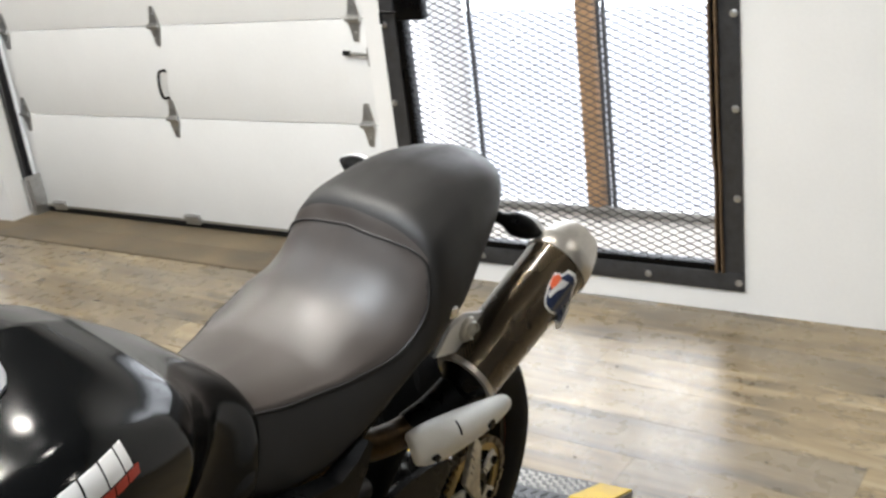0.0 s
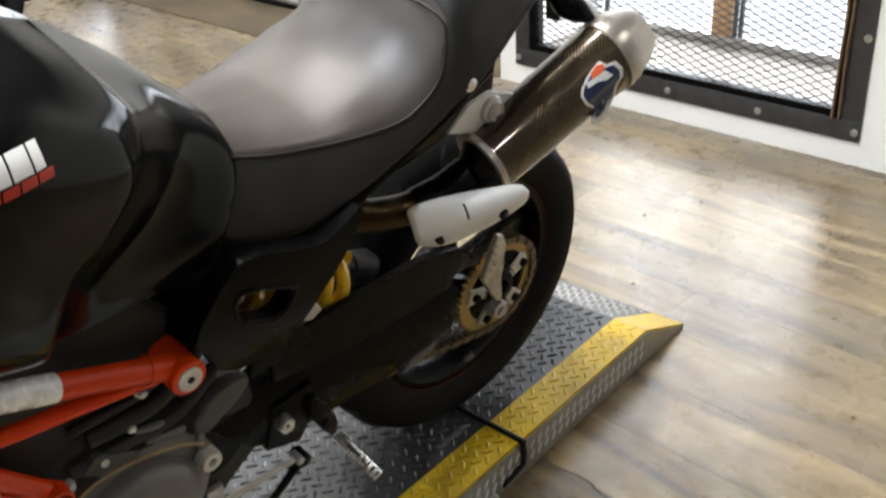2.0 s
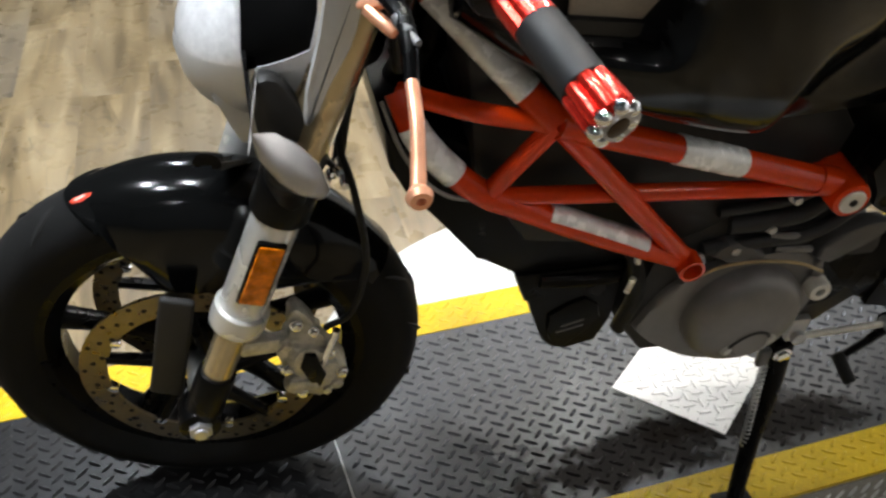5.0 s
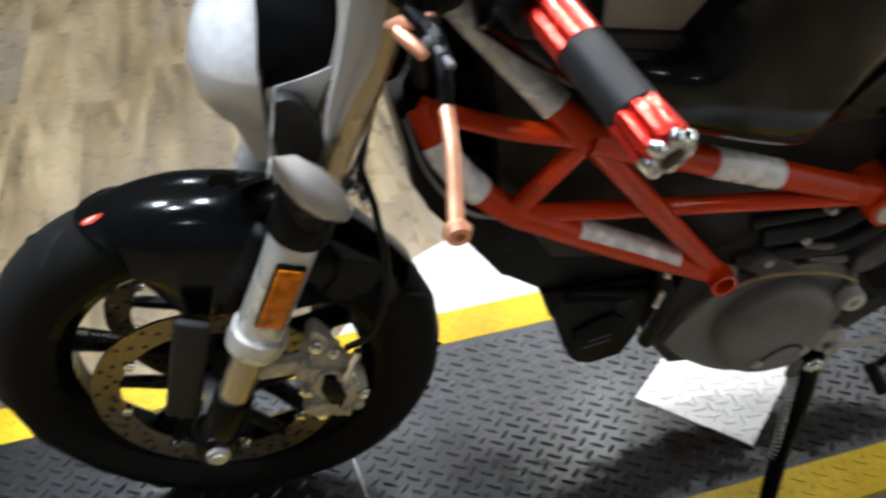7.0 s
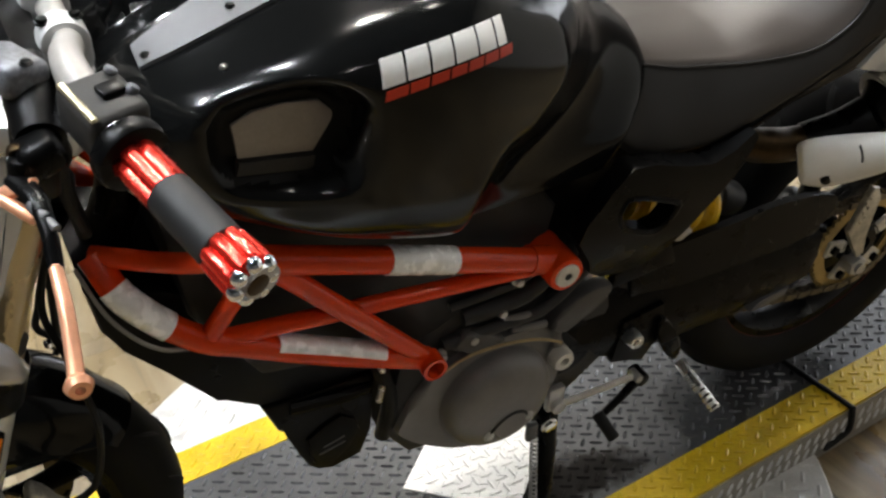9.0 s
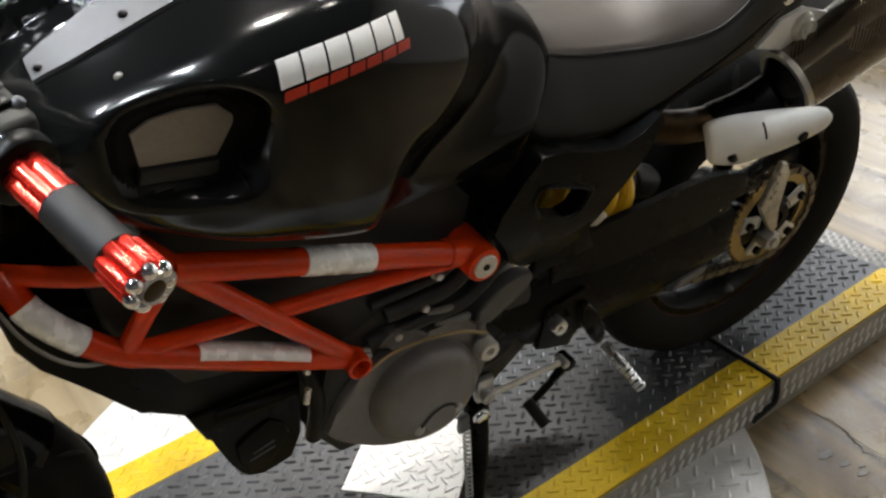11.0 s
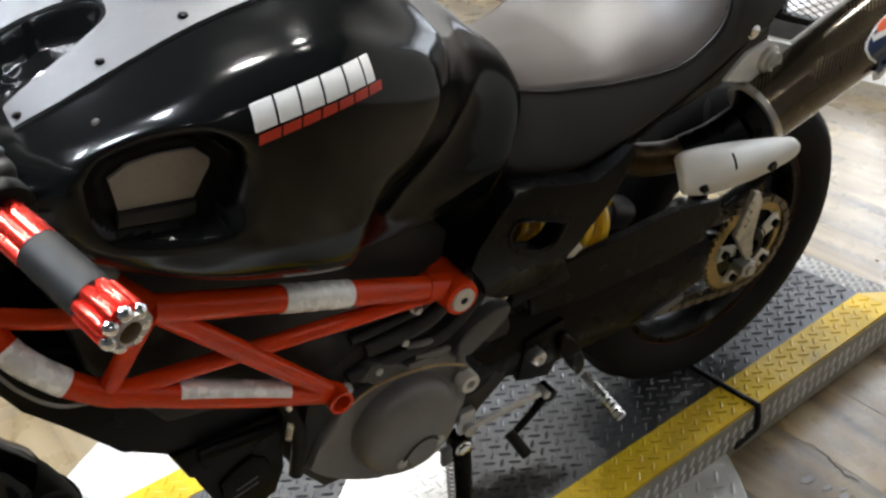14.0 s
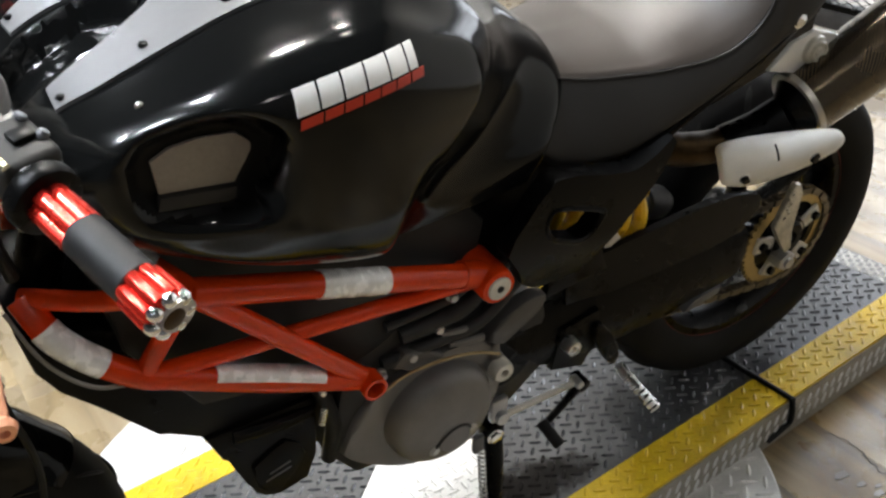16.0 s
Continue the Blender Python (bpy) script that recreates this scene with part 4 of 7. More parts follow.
# -- fuel tank
# half sections from the ridge down to the underside: (u, v, w); or one u and (v, w)
TANK = [
    (-0.435, [(0, 0.932), (0.05, 0.932), (0.095, 0.929), (0.125, 0.924), (0.142, 0.908), (0.142, 0.885), (0.125, 0.862), (0.10, 0.848), (0.06, 0.842)]),
    (-0.38, [(0, 0.966), (0.07, 0.965), (0.125, 0.963), (0.170, 0.957), (0.198, 0.940), (0.203, 0.895), (0.188, 0.856), (0.16, 0.830), (0.11, 0.818)]),
    (-0.30, [(0, 0.996), (0.09, 0.994), (0.155, 0.991), (0.200, 0.983), (0.224, 0.962), (0.228, 0.90), (0.211, 0.845), (0.192, 0.80), (0.14, 0.778)]),
    (-0.22, [(0, 1.016), (0.10, 1.013), (0.165, 1.008), (0.205, 0.999), (0.232, 0.97), (0.239, 0.90), (0.231, 0.825), (0.200, 0.770), (0.15, 0.744)]),
    (-0.13, [(0, 1.022), (0.10, 1.017), (0.165, 1.010), (0.20, 0.999), (0.228, 0.965), (0.234, 0.895), (0.226, 0.81), (0.198, 0.745), (0.15, 0.718)]),
    (None, [(-0.06, 0, 1.02), (-0.055, 0.10, 1.006), (-0.05, 0.155, 0.986), (-0.03, 0.185, 0.957), (-0.025, 0.200, 0.912), (-0.058, 0.209, 0.866), (-0.092, 0.207, 0.825), (-0.120, 0.192, 0.768), (-0.135, 0.16, 0.728)]),
    (None, [(-0.01, 0, 1.004), (-0.005, 0.09, 0.990), (0.012, 0.142, 0.960), (0.012, 0.168, 0.930), (0.0, 0.182, 0.897), (-0.038, 0.194, 0.858), (-0.078, 0.195, 0.82), (-0.108, 0.186, 0.770), (-0.123, 0.158, 0.729)]),
    (None, [(0.01, 0, 0.995), (0.016, 0.085, 0.978), (0.038, 0.126, 0.940), (0.036, 0.146, 0.910), (0.022, 0.156, 0.880), (-0.016, 0.168, 0.845), (-0.060, 0.171, 0.81), (-0.090, 0.168, 0.763), (-0.108, 0.15, 0.725)]),
    (None, [(0.08, 0, 0.944), (0.085, 0.05, 0.932), (0.095, 0.082, 0.900), (0.098, 0.098, 0.872), (0.088, 0.110, 0.845), (0.052, 0.124, 0.81), (0.0, 0.138, 0.775), (-0.035, 0.144, 0.74), (-0.065, 0.14, 0.71)]),
    (None, [(0.150, 0, 0.880), (0.153, 0.040, 0.874), (0.161, 0.062, 0.860), (0.169, 0.080, 0.838), (0.173, 0.092, 0.814), (0.160, 0.107, 0.79), (0.143, 0.119, 0.768), (0.122, 0.131, 0.743), (0.10, 0.130, 0.71)]),
    (None, [(0.160, 0, 0.868), (0.163, 0.032, 0.862), (0.169, 0.052, 0.850), (0.175, 0.068, 0.830), (0.178, 0.078, 0.808), (0.166, 0.092, 0.786), (0.149, 0.104, 0.764), (0.128, 0.114, 0.741), (0.105, 0.115, 0.71)]),
    (None, [(0.150, 0, 0.835), (0.150, 0.03, 0.828), (0.152, 0.045, 0.815), (0.154, 0.050, 0.80), (0.154, 0.055, 0.785), (0.144, 0.07, 0.765), (0.13, 0.08, 0.75), (0.11, 0.09, 0.73), (0.10, 0.09, 0.70)]),
]


def tank_rings(n=230, m=120):
    flat = [[c for p in prof for c in ((u, *p) if u is not None else p)] for u, prof in TANK]
    rings = []
    for row in spline(flat, n):
        prof = spline([tuple(row[i : i + 3]) for i in range(0, len(row), 3)], m)
        rings.append([(u, -v, w) for u, v, w in prof] + [(u, v, w) for u, v, w in prof[::-1] if v > 0.002])
    k = min(len(r) for r in rings)
    return [r[:k] for r in rings]


INTAKE = [(-0.386, 0.935), (-0.364, 0.962), (-0.310, 0.972), (-0.268, 0.966), (-0.242, 0.940), (-0.244, 0.900), (-0.262, 0.862), (-0.310, 0.855), (-0.362, 0.868), (-0.384, 0.898)]


def depth_in(o, u, w):
    """How far (u, w) lies inside the outline o; negative outside."""
    best, inside = 1.0, False
    for (a, b), (c, d) in zip(o, o[1:] + o[:1]):
        t = max(0.0, min(1.0, ((u - a) * (c - a) + (w - b) * (d - b)) / ((c - a) ** 2 + (d - b) ** 2)))
        best = min(best, math.hypot(u - a - t * (c - a), w - b - t * (d - b)))
        if (b > w) != (d > w) and u < a + (c - a) * (w - b) / (d - b):
            inside = not inside
    return best if inside else -best


def recessed(rings, o, floor, edge):
    """Presses the near flank in to the depth floor within the outline, with rounded shoulders."""
    out = []
    for ring in rings:
        new_ring = []
        for u, v, w in ring:
            if v < floor and -0.42 < u < -0.2 and w > 0.8:
                f = max(0.0, min(1.0, (depth_in(o, u, w) + edge * 0.3) / edge))
                v += (floor - v) * f * f * (3 - 2 * f)
            # the slot between the arms of the top trim
            if u < -0.285 and w > 0.9:
                f = max(0.0, min(1.0, (0.050 * math.sqrt(min(1.0, (-0.285 - u) / 0.05)) - abs(v)) / 0.012))
                w -= 0.03 * f * f * (3 - 2 * f)
            new_ring.append((u, v, w))
        out.append(new_ring)
    return out


tank_bm = grid(recessed(tank_rings(), [tuple(p) for p in spline(INTAKE + INTAKE[:1], 41)[:-1]], -0.183, 0.036))
tank_tree = BVHTree.FromBMesh(tank_bm)
tank = part("fuel_tank", tank_bm, BLACK_PAINT, bike, "gloss black fuel tank with a grey top trim", sharp=60)
# the intake recess is matt inside
tank.data.materials.append(BLACK_PLASTIC)
for face in tank.data.polygons:
    u, v, w = face.center
    if (v < -0.1 and w > 0.8 and depth_in(INTAKE, u, w) > 0.008):
        face.material_index = 1

# lettering as plain slanted blocks: six white above, seven red below
def blocks(widths, u0, w0, u1, w1, up, slant, material, name, label):
    total, at_ = sum(widths) + 0.14 * (len(widths) - 1), 0.0
    for k, wd in enumerate(widths):
        a, b = at_ / total, (at_ + wd) / total
        at_ += wd + 0.14
        p = lambda s, t: (u0 + (u1 - u0) * s + slant * t, w0 + (w1 - w0) * s + up * t)
        part(name, decal(tank_tree, [p(a, 0), p(b, 0), p(b, 1), p(a, 1)], along=(0, 0.9, -0.42), plane=-0.228), material, tank, label if k == 0 else "")


blocks((1.0, 1.0, 1.0, 1.1, 0.95, 0.5), -0.232, 0.959, -0.100, 0.973, 0.028, 0.001, WHITE_MARK, "white_mark", "white block lettering mark")
blocks((1.3, 1.1, 1.1, 1.0, 1.0, 1.0, 1.0), -0.231, 0.946, -0.095, 0.962, 0.010, 0.002, RED_MARK, "red_mark", "thin red block lettering mark")

part("intake_screen", prism([(-0.353, 0.930), (-0.334, 0.939), (-0.307, 0.940), (-0.273, 0.936), (-0.257, 0.918), (-0.280, 0.884), (-0.350, 0.895)], -0.1868, -0.180, 0.001), INTAKE_MESH, tank, "brown-grey mesh intake screen")
part("intake_lip", prism([(-0.351, 0.894), (-0.279, 0.8825), (-0.282, 0.867), (-0.355, 0.880)], -0.192, -0.180, 0.002), DULL_PLASTIC, tank, "black lip under the intake screen")
part("tank_screw", bolt(side_hit(tank_tree, -0.347, 0.974), 0.003, 0.003, (0, -1, 0), False), GALV, tank)


def top_hit(u, v, lift=0.002):
    hit = tank_tree.ray_cast(Vector((u, v, 1.4)), Vector((0, 0, -1)))
    return Vector((u, v, (hit[0].z if hit[0] else 0.98) + lift))


def top_skin(outline, lift=0.004, cuts=3, thick=0.006, hole=None):
    bm = bmesh.new()
    f = bm.faces.new([bm.verts.new((u, v, 0)) for u, v in outline])
    bmesh.ops.triangulate(bm, faces=[f])
    for _ in range(cuts):
        bmesh.ops.subdivide_edges(bm, edges=bm.edges[:], cuts=1, use_grid_fill=True)
    bmesh.ops.triangulate(bm, faces=bm.faces[:])
    for v in bm.verts:
        v.co = top_hit(v.co.x, v.co.y, lift)
    out = bmesh.ops.extrude_face_region(bm, geom=bm.faces[:])
    for g in out["geom"]:
        if isinstance(g, bmesh.types.BMVert):
            g.co.z -= thick
    return bm


def rounded_outline(o, s):
    """The trim's outline with its outer edge and slot drawn as smooth curves."""
    outer = [tuple(p) for p in spline(o[:6], 20)]
    inner = [tuple(p) for p in spline([(-0.278, 0.0), (-0.281, s * 0.018), (-0.292, s * 0.034), (-0.33, s * 0.050), (-0.36, s * 0.058), (-0.402, s * 0.063)], 18)]
    return outer + inner


# grey trim: two arms that join round the filler cap, with a dark slot between
for s in (-1, 1):
    part("top_trim", top_skin(rounded_outline([(-0.404, s * 0.100), (-0.368, s * 0.113), (-0.30, s * 0.116), (-0.20, s * 0.108), (-0.13, s * 0.085), (-0.10, 0)], s)), GREY_TRIM, tank, "grey painted top trim")
    for u, v in ((-0.396, 0.092), (-0.316, 0.096), (-0.232, 0.092), (-0.15, 0.072)):
        part("trim_screw", bolt(top_hit(u, s * v, 0.004), 0.004, 0.003, (0, 0, 1), False), BLACK_METAL, tank)
cap = part("filler_cap", moved(lathe([(0.001, 0), (0.058, 0), (0.058, 0.010), (0.052, 0.014), (0.034, 0.014), (0.032, 0.011), (0.001, 0.011)], 48, "z"), Matrix.Translation(top_hit(-0.195, 0, 0.002))), SILVER_PAINT, tank, "silver screw-down filler cap")
part("cap_mark", moved(prism([(-0.012, -0.01), (0.012, -0.01), (0, 0.014)], 0.0112, 0.0122, axis="z"), Matrix.Translation(top_hit(-0.195, 0, 0.002))), BLACK_METAL, cap)

# -- seat and tail
SEAT = [
    (0.185, 0.70, [(0, 0.836), (0.045, 0.831), (0.060, 0.822), (0.066, 0.810), (0.085, 0.780), (0.100, 0.750), (0.098, 0.740)]),
    (0.225, 0.70, [(0, 0.832), (0.05, 0.828), (0.077, 0.821), (0.085, 0.812), (0.103, 0.782), (0.121, 0.752), (0.119, 0.742)]),
    (0.268, 0.60, [(0, 0.826), (0.055, 0.822), (0.088, 0.815), (0.098, 0.806), (0.116, 0.765), (0.130, 0.725), (0.126, 0.711)]),
    (0.302, 0.30, [(0, 0.826), (0.06, 0.822), (0.10, 0.812), (0.112, 0.803), (0.130, 0.758), (0.140, 0.715), (0.135, 0.702)]),
    (0.33, 0.15, [(0, 0.832), (0.07, 0.827), (0.11, 0.815), (0.124, 0.803), (0.140, 0.766), (0.148, 0.732), (0.142, 0.720)]),
    (0.39, 0, [(0, 0.862), (0.075, 0.855), (0.124, 0.835), (0.144, 0.812), (0.155, 0.788), (0.158, 0.770), (0.150, 0.759)]),
    (0.43, 0, [(0, 0.905), (0.08, 0.893), (0.130, 0.866), (0.154, 0.838), (0.163, 0.815), (0.165, 0.796), (0.156, 0.784)]),
    (0.455, 0, [(0, 0.952), (0.08, 0.938), (0.132, 0.912), (0.158, 0.878), (0.168, 0.838), (0.168, 0.812), (0.158, 0.799)]),
    (0.475, 0, [(0, 0.985), (0.08, 0.980), (0.132, 0.962), (0.157, 0.930), (0.170, 0.875), (0.172, 0.832), (0.160, 0.814)]),
    (0.52, 0, [(0, 1.0), (0.08, 0.995), (0.128, 0.978), (0.152, 0.948), (0.170, 0.890), (0.174, 0.855), (0.162, 0.838)]),
    (0.60, 0, [(0, 1.012), (0.075, 1.006), (0.116, 0.988), (0.138, 0.960), (0.150, 0.918), (0.152, 0.890), (0.140, 0.874)]),
    (0.68, 0, [(0, 1.008), (0.065, 1.0), (0.100, 0.985), (0.118, 0.962), (0.126, 0.935), (0.125, 0.915), (0.112, 0.902)]),
    (0.74, 0, [(0, 0.992), (0.05, 0.985), (0.080, 0.970), (0.093, 0.951), (0.096, 0.930), (0.090, 0.917), (0.080, 0.908)]),
    (0.785, 0, [(0, 0.965), (0.03, 0.960), (0.052, 0.950), (0.060, 0.938), (0.057, 0.925), (0.050, 0.917), (0.040, 0.910)]),
    (0.802, 0, [(0, 0.945), (0.015, 0.943), (0.026, 0.939), (0.030, 0.934), (0.027, 0.928), (0.022, 0.924), (0.015, 0.921)]),
]


def pillion_shift(ring):
    """The near flank stands as it is; the far one comes in on the raised rear part."""
    out = []
    for u, v, w in ring:
        f = max(0.0, min(1.0, (u - 0.40) / 0.075))
        wide = max(0.0, 1 - abs(u - 0.33) / 0.13)
        out.append((u, v - 0.05 * f * max(0.0, v + 0.05) / 0.17 + 0.018 * wide * max(0.0, v) / 0.14, w))
    return out


seat_bm = grid([pillion_shift(r) for r in rings_of(SEAT, 100, 40)])
seat_tree = BVHTree.FromBMesh(seat_bm)
seat = part("seat", seat_bm, SEAT_VINYL, bike, "stepped black vinyl seat with grained cover", sharp=60)
seat.data.materials.append(SEAT_SIDE)
SEAM_LINE = [(0.10, 0.815), (0.176, 0.813), (0.22, 0.806), (0.274, 0.803), (0.317, 0.803), (0.39, 0.812), (0.43, 0.838), (0.452, 0.872), (0.465, 0.93)]
for poly in seat.data.polygons:
    c = poly.center
    line = next((w0 + (w1 - w0) * (c.x - u0) / (u1 - u0) for (u0, w0), (u1, w1) in zip(SEAM_LINE, SEAM_LINE[1:]) if u0 <= c.x < u1), 2.0)
    if c.z < line:
        poly.material_index = 1


def seat_outer(u, v, w):
    """The seat's skin seen from a line along its middle, towards (v, w)."""
    o = Vector((u, 0, 0.80))
    d = (Vector((u, v, w)) - o).normalized()
    hit = seat_tree.ray_cast(o + d * 0.4, -d)
    return (hit[0] + d * 0.0014) if hit[0] else Vector((u, v, w))


seam = [(0.178, -0.085, 0.813), (0.22, -0.098, 0.806), (0.274, -0.112, 0.803), (0.317, -0.124, 0.803), (0.39, -0.144, 0.812), (0.43, -0.154, 0.838), (0.452, -0.158, 0.872), (0.462, -0.156, 0.918), (0.463, -0.144, 0.948), (0.459, -0.10, 0.966), (0.456, -0.05, 0.972), (0.455, 0, 0.974)]
seam += [(u, -v, w) for u, v, w in seam[-2::-1]]
part("seat_seam", tube([seat_outer(*p) for p in [tuple(q) for q in spline(seam, 60)]], 0.0020, 8, 120), SEAT_SIDE, seat, "raised stitched seam")
part("seat_bolt", join(bolt((0.494, -0.1715, 0.848), 0.0085, 0.005, (0, -1, 0.1), False)), CHROME, seat, "bright round bolt")

for s in (-1, 1):
    root = Vector((0.69, s * 0.10, 0.915))
    tip = Vector((0.762, -0.160, 0.866)) if s < 0 else Vector((0.712, 0.211, 0.921))
    way = (tip - root).normalized()
    sig = part("turn_signal", tube([root, root.lerp(tip, 0.3), root.lerp(tip, 0.5), root.lerp(tip, 0.75), tip], [0.009, 0.010, 0.019, 0.018, 0.006], 16, 26), BLACK_PLASTIC, bike, "black stalk turn signal")
    part("lens", tube([root.lerp(tip, 0.45) + Vector((0.014, 0, 0.004)), root.lerp(tip, 0.7) + Vector((0.016, 0, 0.004)), tip + Vector((0.010, 0, 0.002))], [0.010, 0.013, 0.005], 14, 18), LAMP_GLASS, sig, "clear lens")

# -- trellis frame
A, C, D, E = (0.044, -0.145, 0.602), (-0.335, -0.165, 0.757), (-0.392, -0.140, 0.649), (-0.128, -0.136, 0.500)
G, F = (-0.458, -0.065, 0.872), (-0.479, -0.088, 0.757)
frame_red = part("trellis_frame", tube([(-0.455, 0, 0.70), (-0.43, 0, 0.76), (-0.39, 0, 0.90)], 0.026, 20, 3), BLACK_METAL, bike, "red tubular steel trellis frame")
TUBES = [
    ([A, C], 0.0158),
    ([C, G], 0.0158),
    ([C, (-0.41, -0.135, 0.758), F], 0.0108),
    ([F, (-0.463, -0.118, 0.720), (-0.427, -0.133, 0.678), D, (-0.36, -0.14, 0.630), (-0.25, -0.14, 0.565), E], 0.0150),
    ([D, C], 0.0110),
    ([C, E], 0.0125),
    ([(-0.38, -0.14, 0.645), (0.026, -0.145, 0.600)], 0.0105),
]
for pts_, r in TUBES:
    t_bm = tube(pts_, r, 18, 18 if len(pts_) > 2 else 2)
    m_bm = mirrored(t_bm)
    part("frame_tube", t_bm, FRAME_RED, frame_red)
    part("frame_tube", m_bm, FRAME_RED, frame_red)


def sleeve(p, q, r, name="reflective_tape"):
    part(name, cyl(p, q, r, seg=24), REFLECT_TAPE, frame_red, "silver reflective tape round a frame tube")


def on(p, q, s):
    return tuple(Vector(p).lerp(Vector(q), s))


sleeve(on(A, C, 0.40), on(A, C, 0.625), 0.0168)
sleeve(on(D, E, 0.27), on(D, E, 0.76), 0.0157)
low_tube = [Vector(p) for p in spline([F, (-0.463, -0.118, 0.720), (-0.427, -0.133, 0.678), D, (-0.36, -0.14, 0.630), (-0.25, -0.14, 0.565), E], 120)]
low_tape = [p for p in low_tube if 0.676 < p.z < 0.730]
part("reflective_tape", tube(low_tape, 0.0160, 24, len(low_tape)), REFLECT_TAPE, frame_red, "silver reflective tape round a frame tube")
sleeve(on(C, G, 0.22), on(C, G, 0.90), 0.0166)
lug = part("frame_lug", join(cyl((0.044, -0.172, 0.598), (0.044, -0.105, 0.598), 0.0245, seg=32, bevel=0.004), tube([(0.002, -0.146, 0.619), (0.010, -0.146, 0.616), (0.044, -0.146, 0.602)], [0.0185, 0.0175, 0.019], 18)), FRAME_RED, frame_red)
part("lug_bolt", lathe([(0.001, -0.1745), (0.006, -0.1745), (0.007, -0.1752), (0.0155, -0.1748), (0.0168, -0.1735), (0.0168, -0.171), (0.001, -0.171)], 32, "y", (0.044, 0, 0.598)), PALE_CAST, lug, "large bright bolt head")
part("hex_socket", cyl((0.044, -0.1756, 0.598), (0.044, -0.1740, 0.598), 0.0052, seg=6), RUBBER, lug)
part("tube_end", join(lathe([(0.0125, -0.012), (0.0165, -0.012), (0.0165, 0.012), (0.0125, 0.012)], 24, "y", (-0.127, -0.148, 0.499), closed=True)), FRAME_RED, frame_red)

# -- engine
engine = part("engine", join(
    prism([(-0.18, 0.36), (-0.14, 0.30), (0.02, 0.285), (0.12, 0.30), (0.19, 0.36), (0.17, 0.47), (0.08, 0.54), (-0.04, 0.56), (-0.15, 0.50)], -0.118, 0.118, 0.012),
    prism([(-0.40, 0.66), (-0.33, 0.54), (-0.14, 0.50), (0.04, 0.55), (0.06, 0.66), (0.0, 0.74), (-0.3, 0.80), (-0.42, 0.82)], -0.115, 0.115, 0.01)), ENGINE_DARK, bike, "dark grey air-cooled engine with a round cover")
cover = part("alternator_cover", join(
    lathe([(0.001, -0.170), (0.030, -0.1695), (0.050, -0.167), (0.066, -0.162), (0.075, -0.155), (0.080, -0.146), (0.082, -0.136), (0.082, -0.10), (0.001, -0.10)], 64, "y", (-0.020, 0, 0.379)),
    prism([(-0.165, 0.365), (-0.13, 0.43), (-0.06, 0.472), (0.04, 0.475), (0.082, 0.44), (0.09, 0.39), (0.065, 0.32), (0.01, 0.278), (-0.06, 0.285), (-0.125, 0.325)], -0.130, -0.09, 0.010, 4)), ENGINE_GREY, engine, "grey painted round engine cover")
part("inspection_cap", lathe([(0.001, -0.171), (0.024, -0.171), (0.028, -0.168), (0.028, -0.160), (0.001, -0.16)], 32, "y", (-0.014, 0, 0.352)), ENGINE_GREY, cover)
for u, w in ((0.015, 0.354), (-0.046, 0.342)):
    part("cover_bolt", bolt((u, -0.1685, w), 0.0062, 0.004, (0, -1, 0)), GALV, cover)
part("cover_rim", tube([(-0.105, -0.143, 0.470), (-0.083, -0.145, 0.483), (-0.054, -0.145, 0.486), (-0.011, -0.146, 0.483), (0.034, -0.146, 0.470), (0.071, -0.146, 0.449)], 0.0022, 8, 30), BRASS_EDGE, engine, "brass-toned gasket edge")
part("cover_slot", tube([(0.013, -0.168, 0.357), (0.004, -0.169, 0.368), (-0.012, -0.170, 0.373), (-0.030, -0.170, 0.365), (-0.044, -0.168, 0.346)], 0.0032, 6, 24), ENGINE_DARK, cover)
part("boss_arm", join(cyl((0.077, -0.140, 0.414), (0.08, -0.09, 0.414), 0.016, seg=24, bevel=0.003), tube([(0.078, -0.13, 0.42), (0.074, -0.13, 0.445), (0.078, -0.13, 0.462)], [0.010, 0.007, 0.005], 10)), ENGINE_GREY, engine)
part("boss_ring", lathe([(0.007, -0.153), (0.0145, -0.153), (0.0165, -0.148), (0.0165, -0.135), (0.007, -0.135)], 28, "y", (0.077, 0, 0.414), closed=True), PALE_CAST, engine, "bright ring boss")
part("side_casting", prism([(0.057, 0.469), (0.076, 0.499), (0.112, 0.517), (0.143, 0.518), (0.151, 0.504), (0.119, 0.478), (0.083, 0.454)], -0.140, -0.115, 0.006, 2), ENGINE_MID, engine, "grey slanted side casting")
part("side_casting", prism([(-0.091, 0.494), (-0.071, 0.513), (-0.039, 0.502), (-0.010, 0.478), (-0.048, 0.474)], -0.138, -0.115, 0.006, 2), ENGINE_MID, engine)
for q0, q1 in (((-0.014, 0.515), (0.038, 0.504)), ((-0.001, 0.490), (0.053, 0.478))):
    part("casting_rib", tube([(q0[0], -0.130, q0[1]), ((q0[0] + q1[0]) / 2, -0.134, (q0[1] + q1[1]) / 2 + 0.002), (q1[0], -0.130, q1[1])], 0.005, 8, 10), ENGINE_GREY, engine)
for pts_, r, mt in (
    ([(-0.07, -0.12, 0.53), (-0.02, -0.125, 0.535), (0.03, -0.125, 0.545), (0.09, -0.125, 0.60)], 0.012, ENGINE_DARK),
    ([(-0.10, -0.125, 0.50), (-0.02, -0.13, 0.505), (0.05, -0.13, 0.51), (0.12, -0.125, 0.56)], 0.009, ENGINE_DARK),
    ([(-0.09, -0.12, 0.555), (0.0, -0.12, 0.56), (0.04, -0.12, 0.575)], 0.007, ENGINE_DARK),
):
    part("engine_pipe", tube(pts_, r, 12), mt, engine)
